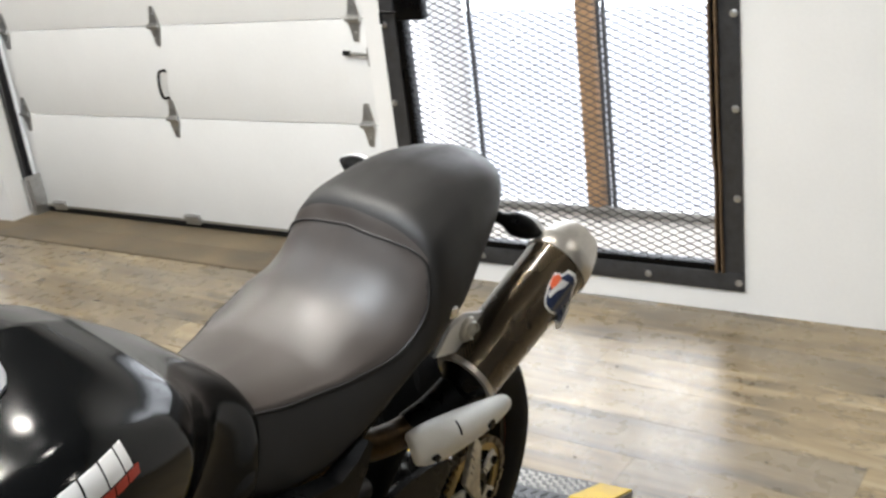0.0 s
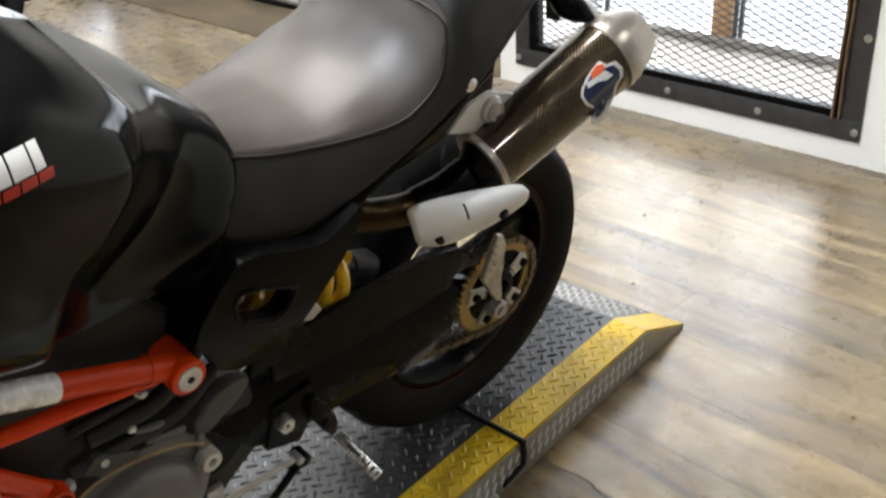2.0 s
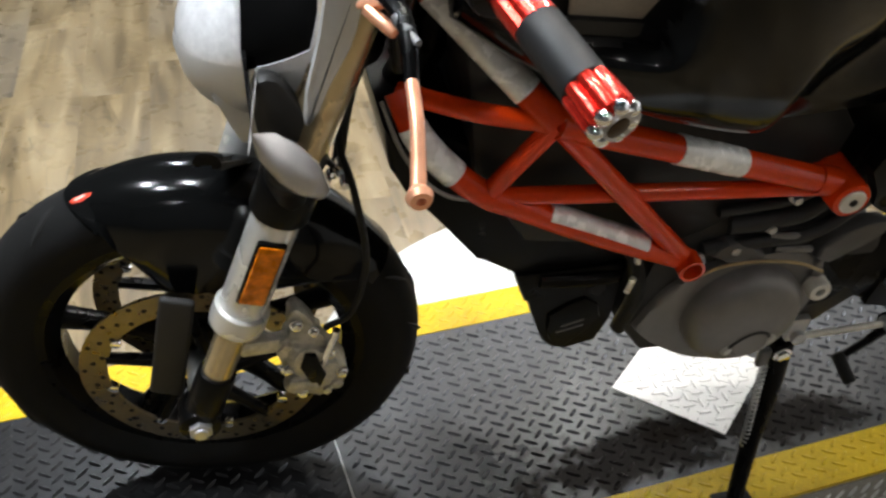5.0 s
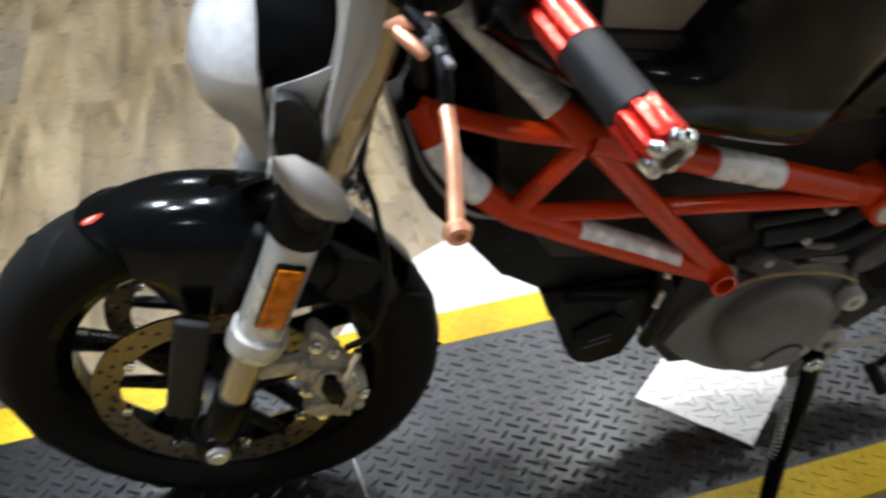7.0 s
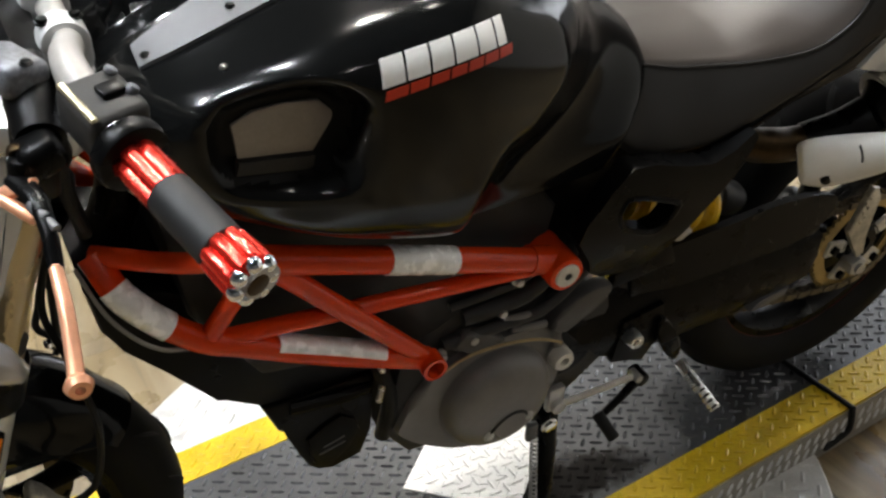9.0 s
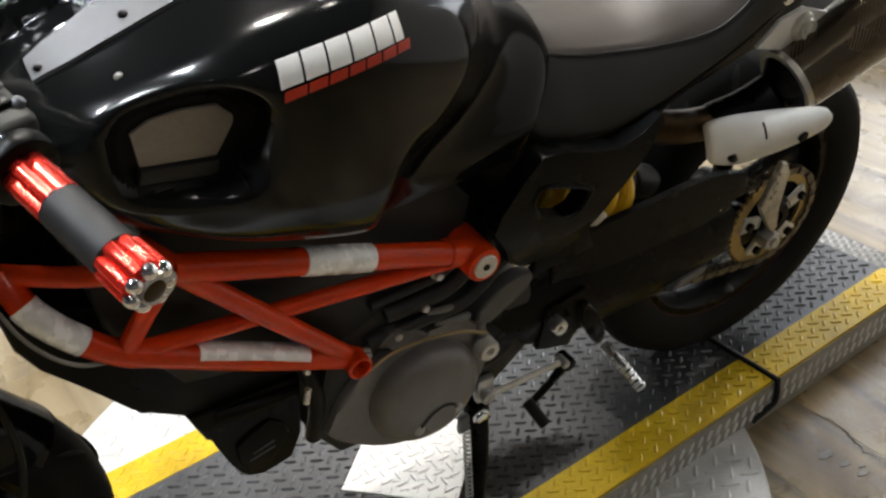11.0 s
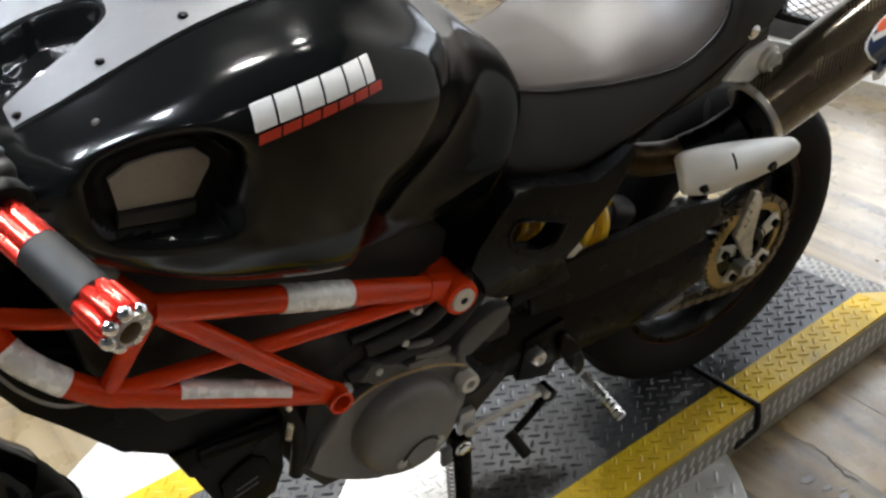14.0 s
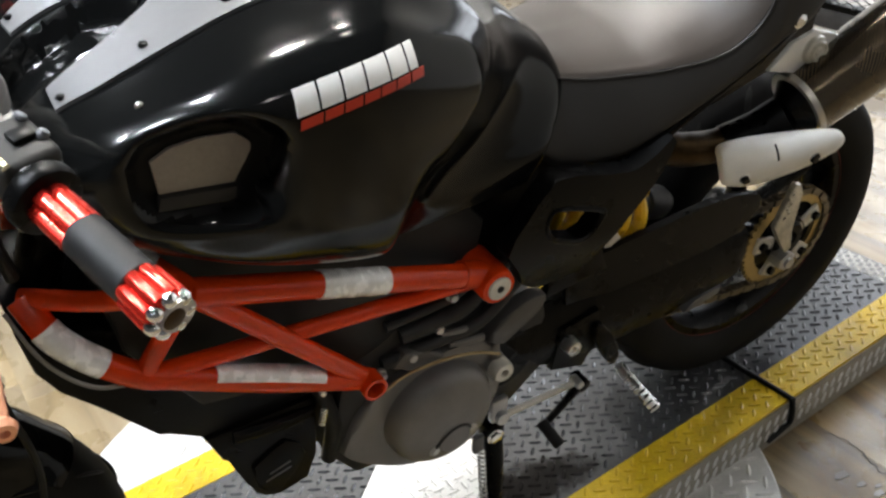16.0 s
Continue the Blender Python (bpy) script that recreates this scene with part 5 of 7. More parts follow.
for u, w in ((-0.105, 0.49), (-0.02, 0.53), (0.0, 0.575), (0.06, 0.565), (-0.06, 0.50)):
    part("engine_bolt", bolt((u, -0.128, w), 0.006, 0.012, (0, -1, 0)), CASTING, engine)

part("air_box", prism([(-0.14, 0.60), (-0.15, 0.70), (-0.05, 0.775), (0.08, 0.775), (0.15, 0.72), (0.13, 0.60), (0.06, 0.55), (-0.05, 0.56)], -0.108, 0.108, 0.010), BLACK_PLASTIC, bike, "black air box behind the frame tubes")
part("battery_box", prism([(-0.02, 0.62), (-0.01, 0.74), (0.10, 0.77), (0.30, 0.745), (0.42, 0.76), (0.34, 0.71), (0.24, 0.675), (0.15, 0.675), (0.05, 0.64)], -0.085, 0.085, 0.008), BLACK_PLASTIC, bike, "black battery and air box")

# belly: black cover and oil cooler under the front of the frame
belly = part("belly_cover", join(
    prism([(-0.495, 0.72), (-0.488, 0.665), (-0.471, 0.635), (-0.434, 0.588), (-0.375, 0.519), (-0.374, 0.507), (-0.334, 0.478), (-0.28, 0.47), (-0.186, 0.475), (-0.15, 0.52), (-0.3, 0.62), (-0.42, 0.70)], -0.105, 0.105, 0.008),
    prism([(-0.334, 0.479), (-0.316, 0.429), (-0.302, 0.422), (-0.291, 0.37), (-0.282, 0.344), (-0.270, 0.330), (-0.249, 0.321), (-0.207, 0.33), (-0.191, 0.371), (-0.186, 0.475)], -0.11, 0.11, 0.006),
    tube([(-0.30, -0.108, 0.465), (-0.24, -0.112, 0.46), (-0.195, -0.108, 0.455)], 0.010, 10, 12)), BLACK_PLASTIC, bike, "matt black belly and oil cooler cover")
part("badge_plate", prism([(-0.283, 0.40), (-0.235, 0.425), (-0.210, 0.386), (-0.250, 0.337), (-0.275, 0.352)], -0.115, -0.109, 0.003, 2), BLACK_PLASTIC, belly)
for k in range(2):
    part("marking_bar", prism([(-0.268 + 0.006 * k, 0.365 + 0.011 * k), (-0.268 + 0.006 * k, 0.3675 + 0.011 * k), (-0.232, 0.3755 + 0.011 * k), (-0.232, 0.373 + 0.011 * k)], -0.1158, -0.1135), GREY_TRIM, belly)
part("oil_hose", tube([(-0.19, -0.10, 0.52), (-0.178, -0.118, 0.47), (-0.17, -0.118, 0.42), (-0.172, -0.10, 0.34)], 0.011, 12), RUBBER, belly)
part("hose_clip", tube([(-0.186, -0.122, 0.512), (-0.184, -0.127, 0.492)], 0.0045, 8), BRUSHED, belly)
part("hose_clip", tube([(-0.183, -0.127, 0.468), (-0.189, -0.127, 0.442)], 0.0045, 8), BRUSHED, belly)
part("clutch_cable", tube([(-0.498, -0.10, 0.755), (-0.483, -0.125, 0.712), (-0.462, -0.14, 0.682), (-0.438, -0.147, 0.662), (-0.412, -0.145, 0.650)], 0.0024, 8), pbr("grey_cable", (0.2, 0.19, 0.17), 0.5), bike, "thin grey cable")

# -- rear: subframe casting, shock, swingarm
SUB = [(0.10, 0.56), (0.082, 0.60), (0.058, 0.638), (0.066, 0.664), (0.098, 0.702), (0.128, 0.724), (0.16, 0.722), (0.205, 0.708), (0.25, 0.699), (0.283, 0.709), (0.314, 0.726), (0.320, 0.718), (0.301, 0.687), (0.277, 0.655), (0.252, 0.622), (0.229, 0.576), (0.20, 0.525), (0.14, 0.525)]
HOLE = [(0.113, 0.668), (0.121, 0.683), (0.140, 0.682), (0.170, 0.671), (0.198, 0.659), (0.206, 0.648), (0.191, 0.621), (0.173, 0.614), (0.150, 0.624), (0.129, 0.636), (0.116, 0.653)]


def plate_with_hole(outer, inner, v0, v1):
    bm = bmesh.new()
    loops = []
    for o in (outer, inner):
        vs = [bm.verts.new((u, v0, w)) for u, w in o]
        loops += [bm.edges.new((vs[k], vs[(k + 1) % len(vs)])) for k in range(len(vs))]
    bmesh.ops.triangle_fill(bm, edges=loops, use_beauty=True)
    out = bmesh.ops.extrude_face_region(bm, geom=bm.faces[:])
    for g in out["geom"]:
        if isinstance(g, bmesh.types.BMVert):
            g.co.y = v1
    return bm


def dished(bm, w0=0.665, k=2.0):
    """Rounds a flat flank: its face turns up above w0 and down below it."""
    bmesh.ops.triangulate(bm, faces=bm.faces[:])
    for _ in range(2):
        bmesh.ops.subdivide_edges(bm, edges=[e for e in bm.edges if e.calc_length() > 0.02], cuts=1)
        bmesh.ops.triangulate(bm, faces=bm.faces[:])
    for v in bm.verts:
        v.co.y += k * (v.co.z - w0) ** 2
    bmesh.ops.recalc_face_normals(bm, faces=bm.faces[:])
    return bm


sub_bm = dished(plate_with_hole(SUB, HOLE, -0.170, -0.14))
sub2 = mirrored(sub_bm)
part("subframe", sub2, BLACK_METAL, bike, "black cast side plate with an opening")
subframe = part("subframe", sub_bm, BLACK_SATIN, bike, "black cast side plate with an opening", sharp=40)
part("opening_lip", tube([(u, -0.168 + 2.0 * (w - 0.665) ** 2, w) for u, w in HOLE + HOLE[:1]], 0.0045, 8, 40), BLACK_METAL, subframe)
part("opening_rod", cyl((0.12, -0.120, 0.655), (0.165, -0.115, 0.640), 0.0032, seg=8), CASTING, subframe, "bright rod seen through the opening")
shock = part("shock_absorber", join(cyl((0.20, -0.045, 0.60), (0.46, -0.03, 0.485), 0.021, seg=20), cyl((0.405, -0.035, 0.508), (0.45, -0.03, 0.49), 0.027, seg=28, bevel=0.004)), DARK_STEEL, bike, "shock absorber with a yellow coil spring")
coil = []
ax = Vector((0.19, -0.012, -0.087)).normalized()
sx = ax.cross(Vector((0, 1, 0))).normalized()
sy = ax.cross(sx)
for k in range(140):
    s, a = k / 139, 2 * math.pi * 6.0 * k / 139
    coil.append(Vector((0.195, -0.050, 0.600)) + ax * (0.195 * s) + 0.035 * (sx * math.cos(a) + sy * math.sin(a)))
part("coil_spring", tube(coil, 0.0105, 10, 180), SPRING_YELLOW, shock, "yellow enamelled coil spring")
part("shock_linkage", prism([(0.17, 0.545), (0.25, 0.553), (0.27, 0.50), (0.16, 0.49)], -0.125, -0.112, 0.004), BLACK_METAL, shock)
part("shock_tab", prism([(0.253, 0.561), (0.267, 0.575), (0.28, 0.555), (0.262, 0.545), (0.245, 0.55)], -0.132, -0.120, 0.002), CASTING, shock, "bright cast tab")
part("shock_clevis", join(box(0.36, 0.40, -0.085, -0.065, 0.435, 0.47, 0.004), cyl((0.375, -0.095, 0.45), (0.375, -0.06, 0.45), 0.012, seg=16)), CASTING, shock)

swing = part("swingarm", join(
    dished(prism([(0.08, 0.45), (0.20, 0.33), (0.30, 0.318), (0.453, 0.319), (0.530, 0.345), (0.551, 0.372), (0.574, 0.402), (0.564, 0.436), (0.556, 0.46), (0.40, 0.45), (0.25, 0.46), (0.12, 0.46)], -0.128, -0.095, 0.010, 3), 0.39, 4.0),
    prism([(0.52, 0.35), (0.70, 0.27), (0.80, 0.285), (0.80, 0.335), (0.70, 0.35), (0.58, 0.42)], -0.058, -0.035, 0.006),
    cyl((0.10, -0.12, 0.40), (0.10, 0.12, 0.40), 0.05, seg=28)), BLACK_METAL, bike, "black swingarm and chain guard")
part("chain_guard", dished(prism([(0.221, 0.527), (0.303, 0.529), (0.387, 0.533), (0.472, 0.536), (0.55, 0.526), (0.572, 0.514), (0.582, 0.496), (0.576, 0.484), (0.556, 0.478), (0.545, 0.468), (0.548, 0.452), (0.40, 0.446), (0.20, 0.458)], -0.124, -0.112, 0.005, 2), 0.455, 0.6), BLACK_SATIN, swing, "black moulded chain guard", sharp=40)
part("swingarm_sticker", prism([(0.450, 0.330), (0.470, 0.347), (0.526, 0.355), (0.521, 0.338), (0.465, 0.328)], -0.1265, -0.110, 0.002), GREY_TRIM, swing)
part("pivot_bolt", join(cyl((0.204, -0.152, 0.393), (0.204, -0.118, 0.393), 0.0125, seg=28, bevel=0.004), cyl((0.204, -0.155, 0.393), (0.204, -0.150, 0.393), 0.007, seg=20, bevel=0.002)), BRUSHED, swing, "bright pivot bolt")

# -- wheels
def wheel(name, radius, half, rim_r, label, spokes):
    w = part(name, lathe([(rim_r - 0.004, -half * 0.66), (rim_r + 0.006, -half * 0.80), (rim_r + 0.03, -half * 0.97), (radius - 0.035, -half), (radius - 0.016, -half * 0.80), (radius - 0.004, -half * 0.42), (radius, 0), (radius - 0.004, half * 0.42), (radius - 0.016, half * 0.80), (radius - 0.035, half), (rim_r + 0.03, half * 0.97), (rim_r + 0.006, half * 0.80), (rim_r - 0.004, half * 0.66)], 96, "y", closed=True), TYRE, bike, label, sharp=50)
    rim = part("rim", lathe([(rim_r + 0.004, -half * 0.72), (rim_r + 0.004, -half * 0.60), (rim_r - 0.018, -half * 0.30), (rim_r - 0.018, half * 0.30), (rim_r + 0.004, half * 0.60), (rim_r + 0.004, half * 0.72), (rim_r - 0.012, half * 0.70), (rim_r - 0.030, half * 0.34), (rim_r - 0.030, -half * 0.34), (rim_r - 0.012, -half * 0.70)], 80, "y", closed=True), BLACK_METAL, w, "gloss black rim")
    if spokes == 5 and radius > 0.3:
        part("pinstripe", lathe([(rim_r + 0.0005, -half * 0.73), (rim_r + 0.002, -half * 0.725), (rim_r + 0.002, -half * 0.735), (rim_r + 0.0005, -half * 0.74)], 80, "y", closed=True), PINSTRIPE, w, "thin dull red rim stripe")
    hub = part("hub", lathe([(0.012, -half * 0.72), (0.042, -half * 0.70), (0.046, -half * 0.5), (0.034, 0), (0.046, half * 0.5), (0.042, half * 0.7), (0.012, half * 0.72)], 40, "y", closed=True), BLACK_METAL, w)
    for k in range(spokes):
        a = 2 * math.pi * (k + 0.3) / spokes
        p = Vector((0.04 * math.cos(a), 0, 0.04 * math.sin(a)))
        q = Vector(((rim_r - 0.024) * math.cos(a), 0, (rim_r - 0.024) * math.sin(a)))
        part("spoke", tube([p, p.lerp(q, 0.5), q], [0.022, 0.014, 0.017], 14, 8), BLACK_METAL, w)
    # sipes of the tread: shallow dark grooves
    gr = []
    for k in range(18):
        for s in (-1, 1):
            base = 2 * math.pi * (k + (0.5 if s > 0 else 0)) / 18
            pts_ = []
            for j in range(5):
                f = j / 4
                lat = s * half * (0.25 + 0.55 * f)
                rr = radius - 0.004 * (abs(lat) / half / 0.42) ** 2 * 0.9 - 0.0003
                if abs(lat) > half * 0.42:
                    rr = radius - 0.004 - 0.012 * (abs(lat) / half - 0.42) / 0.38 + 0.0008
                a = base + 0.16 * f
                pts_.append((rr * math.cos(a), lat, rr * math.sin(a)))
            gr.append(tube(pts_, [0.0012, 0.0044, 0.005, 0.0044, 0.0012], 6, 9, 0.5))
    part("tread_pattern", join(*gr), pbr("groove_black", (0.003, 0.003, 0.003), 0.9), w, kind="stuff")
    return w


def brake_disc(parent, v, r0, r1, holes):
    d = part("brake_disc", lathe([(r0, v - 0.0022), (r1, v - 0.0022), (r1, v + 0.0022), (r0, v + 0.0022)], 72, "y", closed=True), DISC_STEEL, parent, "drilled steel brake disc", sharp=30)
    hs = [cyl((r * math.cos(a), v - 0.0026, r * math.sin(a)), (r * math.cos(a), v + 0.0026, r * math.sin(a)), 0.0036, seg=10) for k in range(holes) for r, a in ((r0 + (r1 - r0) * (0.2 + 0.3 * (k % 3)), 2 * math.pi * k / holes),)]
    part("drilling_pattern", join(*hs), RUBBER, d, kind="stuff")
    for k in range(5):
        a = 2 * math.pi * k / 5 + 0.1
        part("carrier_arm", tube([(0.04 * math.cos(a), v + 0.004, 0.04 * math.sin(a)), ((r0 + 0.002) * math.cos(a + 0.25), v + 0.002, (r0 + 0.004) * math.sin(a + 0.25))], [0.010, 0.008], 8, 2), BLACK_METAL, d)
    for k in range(8):
        a = 2 * math.pi * k / 8 + 0.2
        part("disc_bobbin", cyl((r0 * math.cos(a), v - 0.005, r0 * math.sin(a)), (r0 * math.cos(a), v + 0.005, r0 * math.sin(a)), 0.0068, seg=14, bevel=0.001), CHROME, d)
    return d


STEER = -7.1  # the bars are turned a little to the right
front = wheel("front_wheel", 0.291, 0.048, 0.214, "front wheel with a black tyre and twin brake discs", 5)
front.matrix_local = pose(-0.712, 0.033, 0.292, 0, 0, STEER)
for v in (-0.066, 0.066):
    brake_disc(front, v, 0.120, 0.155, 60)
rear = wheel("rear_wheel", 0.309, 0.075, 0.214, "rear wheel with a wide black tyre", 5)
rear.matrix_local = pose(0.704, 0.025, 0.317, 0, 0, 0)

# rear sprocket with teeth, carrier and chain
teeth = []
NT = 45
for k in range(NT):
    for f, r in ((0.0, 0.1085), (0.28, 0.1155), (0.5, 0.1160), (0.78, 0.1085)):
        a = 2 * math.pi * (k + f) / NT
        teeth.append((r * math.cos(a), r * math.sin(a)))
hole = [(0.084 * math.cos(2 * math.pi * k / 60), 0.084 * math.sin(2 * math.pi * k / 60)) for k in range(60)]
spr = part("sprocket", plate_with_hole(teeth, hole, -0.105, -0.099), GOLD, rear, "gold toothed rear sprocket", sharp=25)
spr.location = (0.020, 0, 0.026)
spr.scale = (0.85, 1.0, 0.85)
part("sprocket_carrier", join(*[prism([(0.03 * math.cos(a - 0.4), 0.03 * math.sin(a - 0.4)), (0.092 * math.cos(a - 0.2), 0.092 * math.sin(a - 0.2)), (0.092 * math.cos(a + 0.2), 0.092 * math.sin(a + 0.2)), (0.03 * math.cos(a + 0.4), 0.03 * math.sin(a + 0.4))], -0.111, -0.104, 0.001) for a in (2 * math.pi * k / 5 + 0.5 for k in range(5))]), PALE_CAST, spr, "bare five-arm carrier")
for k in range(5):
    a = 2 * math.pi * k / 5 + 0.5
    part("carrier_nut", cyl((0.075 * math.cos(a), -0.119, 0.075 * math.sin(a)), (0.075 * math.cos(a), -0.110, 0.075 * math.sin(a)), 0.010, seg=6, bevel=0.001), BLACK_METAL, spr)
part("cush_hub", lathe([(0.02, -0.116), (0.036, -0.116), (0.042, -0.110), (0.046, -0.112), (0.050, -0.105), (0.050, -0.08), (0.02, -0.08)], 40, "y", closed=True), BLACK_METAL, spr, "dark ribbed hub")
part("axle_nut", join(cyl((0, -0.137, 0), (0, -0.11, 0), 0.019, seg=6, bevel=0.002), cyl((0, -0.143, 0), (0, -0.135, 0), 0.010, seg=16)), CASTING, rear)
part("chain_adjuster", join(prism([(0.665, 0.497), (0.68, 0.491), (0.693, 0.467), (0.686, 0.43), (0.686, 0.394), (0.70, 0.352), (0.688, 0.345), (0.665, 0.379), (0.640, 0.416), (0.655, 0.454)], -0.114, -0.104, 0.003), *[cyl((0.660 + 0.006 * (k % 2), -0.117, 0.43 + 0.009 * k), (0.660 + 0.006 * (k % 2), -0.110, 0.43 + 0.009 * k), 0.003, seg=8) for k in range(6)]), ROUGH_CAST, swing, "bright textured chain adjuster")


def chain(parent):
    c0, r0 = Vector((0.724, 0, 0.343)), 0.094
    c1, r1 = Vector((0.12, 0, 0.395)), 0.045
    path = []
    for k in range(24):
        a = radians(95 - 195 * k / 23)
        path.append(c0 + r0 * Vector((math.cos(a), 0, math.sin(a))))
    for k in range(12):
        a = radians(262 - 175 * k / 11)
        path.append(c1 + r1 * Vector((math.cos(a), 0, math.sin(a))))
    path.append(path[0])
    # even steps
    pts_, left = [], 0.0
    for p, q in zip(path, path[1:]):
        d = (q - p).length
        while left < d:
            pts_.append(p.lerp(q, left / d))
            left += 0.0159
        left -= d
    bms = []
    for k in range(len(pts_) - 1):
        p, q = pts_[k], pts_[k + 1]
        m = (p + q) / 2
        ang = math.atan2(q.z - p.z, q.x - p.x)
        off = 0.0075 if k % 2 else 0.0052
        for s in (-1, 1):
            b = box(-0.0105, 0.0105, s * off - 0.001, s * off + 0.001, -0.006, 0.006)
            bms.append(moved(b, Matrix.Translation((m.x, -0.077, m.z)) @ Matrix.Rotation(-ang, 4, "Y")))
        bms.append(cyl((p.x, -0.086, p.z), (p.x, -0.068, p.z), 0.004, seg=6))
    part("drive_chain", join(*bms), CHAIN_STEEL, parent, "oiled drive chain", kind="stuff")


chain(bike)

# -- exhaust
ax0, ax1 = Vector((0.548, -0.163, 0.702)), Vector((0.800, -0.192, 0.830))
adir = (ax1 - ax0).normalized()
aup = (Vector((0, 0, 1)) - adir * adir.z).normalized()
asd = adir.cross(aup)


def muffler_rings(stations, seg=48):
    rings = []
    for s, ru, rv in stations:
        c = ax0 + adir * s
        rings.append([c + aup * ru * math.cos(a) + asd * rv * math.sin(a) for a in (2 * math.pi * j / seg for j in range(seg))])
    return rings


def exhaust():
    muf = muffler_rings([(0.0, 0.053, 0.048), (0.255, 0.058, 0.053)])
    sleeve_bm = grid(muf, caps=False)
    uvl = sleeve_bm.loops.layers.uv.new("UVMap")
    for f in sleeve_bm.faces:
        for lp in f.loops:
            d = lp.vert.co - ax0
            s = d.dot(adir)
            a = math.atan2(d.dot(asd), d.dot(aup))
            if a > 3.0 and f.calc_center_median().dot(asd) - ax0.dot(asd) < 0:
                a -= 2 * math.pi
            lp[uvl].uv = (s, a * 0.055)
    m = part("muffler", sleeve_bm, CARBON, bike, "carbon fibre muffler with a bare metal end cap", sharp=50)
    part("end_cap", grid(muffler_rings([(0.252, 0.0595, 0.0545), (0.272, 0.0595, 0.0545), (0.278, 0.057, 0.052), (0.300, 0.050, 0.046), (0.318, 0.040, 0.037), (0.316, 0.033, 0.030), (0.28, 0.031, 0.028)])), TITANIUM, m, "bare metal conical end cap")
    part("band", grid(muffler_rings([(0.248, 0.0580, 0.0530), (0.248, 0.0607, 0.0557), (0.258, 0.0607, 0.0557), (0.258, 0.0580, 0.0530)])), TITANIUM, m)
    part("inlet_cone", grid(muffler_rings([(0.002, 0.051, 0.046), (-0.008, 0.040, 0.037), (-0.024, 0.027, 0.026)])), BLACK_METAL, m)
    part("band", grid(muffler_rings([(-0.003, 0.0525, 0.0475), (-0.003, 0.0550, 0.0500), (0.006, 0.0552, 0.0502), (0.006, 0.0525, 0.0475)])), TITANIUM, m, "bare metal clamp band")
    part("pipe_connector", tube([(0.525, -0.160, 0.690), (0.49, -0.146, 0.668), (0.452, -0.129, 0.651)], [0.030, 0.028, 0.027], 18, 14), BLACK_SATIN, m, "black pipe connector")
    part("link_pipe", tube([(0.455, -0.130, 0.652), (0.425, -0.122, 0.650), (0.385, -0.115, 0.656), (0.33, -0.09, 0.66), (0.2, 0, 0.60)], 0.024, 18, 30), BRONZE_PIPE, m, "heat-tinted exhaust pipe")
    return m


muffler = exhaust()
# maker's mark on the muffler as plain shapes: white field, navy shape, orange spot
muf_tree = BVHTree.FromBMesh(grid(muffler_rings([(0.0, 0.053, 0.048), (0.255, 0.058, 0.053)])))
MARK = [(0.684, 0.853), (0.705, 0.841), (0.726, 0.840), (0.747, 0.824), (0.753, 0.808), (0.743, 0.797), (0.741, 0.782), (0.732, 0.761), (0.711, 0.744), (0.696, 0.746), (0.690, 0.759), (0.692, 0.774), (0.672, 0.787), (0.655, 0.806), (0.653, 0.819), (0.666, 0.824), (0.663, 0.837), (0.674, 0.847)]
mc = (sum(p[0] for p in MARK) / len(MARK), sum(p[1] for p in MARK) / len(MARK))


def shrunk(o, k, du=0.0, dw=0.0):
    return [(mc[0] + (u - mc[0]) * k + du, mc[1] + (w - mc[1]) * k + dw) for u, w in o]


PASTE = (1.0915, 0.7195, -0.6838)  # the side of the tube that carries the mark
part("white_mark", decal(muf_tree, MARK, 0.0012, 3, along=PASTE, plane=-0.236), WHITE_MARK, muffler, "white outlined mark on the muffler")
part("navy_mark", decal(muf_tree, shrunk(MARK, 0.86), 0.0024, 3, along=PASTE, plane=-0.236), NAVY_MARK, muffler)
part("orange_mark", decal(muf_tree, [(0.670, 0.839), (0.679, 0.848), (0.696, 0.845), (0.704, 0.834), (0.691, 0.827), (0.674, 0.827)], 0.0036, 2, along=PASTE, plane=-0.236), ORANGE_MARK, muffler)
part("white_band", decal(muf_tree, [(0.664, 0.825), (0.682, 0.827), (0.704, 0.832), (0.727, 0.817), (0.714, 0.813), (0.693, 0.817), (0.669, 0.814)], 0.0036, 2, along=PASTE, plane=-0.236), WHITE_MARK, muffler)
part("lettering_bar", decal(muf_tree, [(0.677, 0.791), (0.735, 0.812), (0.742, 0.803), (0.684, 0.783)], 0.0036, 2, along=PASTE, plane=-0.236), GREY_TRIM, muffler)
# heat shield: a long shell that tapers to the rear
SH = [(0.428, -0.148, 0.632, 0.028, 0.006), (0.434, -0.150, 0.632, 0.041, 0.015), (0.464, -0.165, 0.637, 0.046, 0.024), (0.513, -0.190, 0.652, 0.037, 0.026), (0.555, -0.212, 0.666, 0.025, 0.018), (0.572, -0.221, 0.672, 0.016, 0.011), (0.579, -0.225, 0.674, 0.004, 0.003)]
rings_ = []
for u, vv, ww, hh, dd in [tuple(r) for r in spline(SH, 30)]:
    c = Vector((u, vv, ww))
    rings_.append([c + Vector((-0.35 * hh * math.cos(a), -dd * math.sin(a), hh * math.cos(a) * (0.92 if math.cos(a) < 0 else 1.0))) for a in (math.pi * j / 18 for j in range(19))] + [c + Vector((-0.34 * hh * math.cos(a), -(dd - 0.004) * math.sin(a) + 0.002, 0.93 * hh * math.cos(a) * (0.92 if math.cos(a) < 0 else 1.0))) for a in (math.pi * j / 18 for j in range(18, -1, -1))])
shield_bm = grid(rings_)
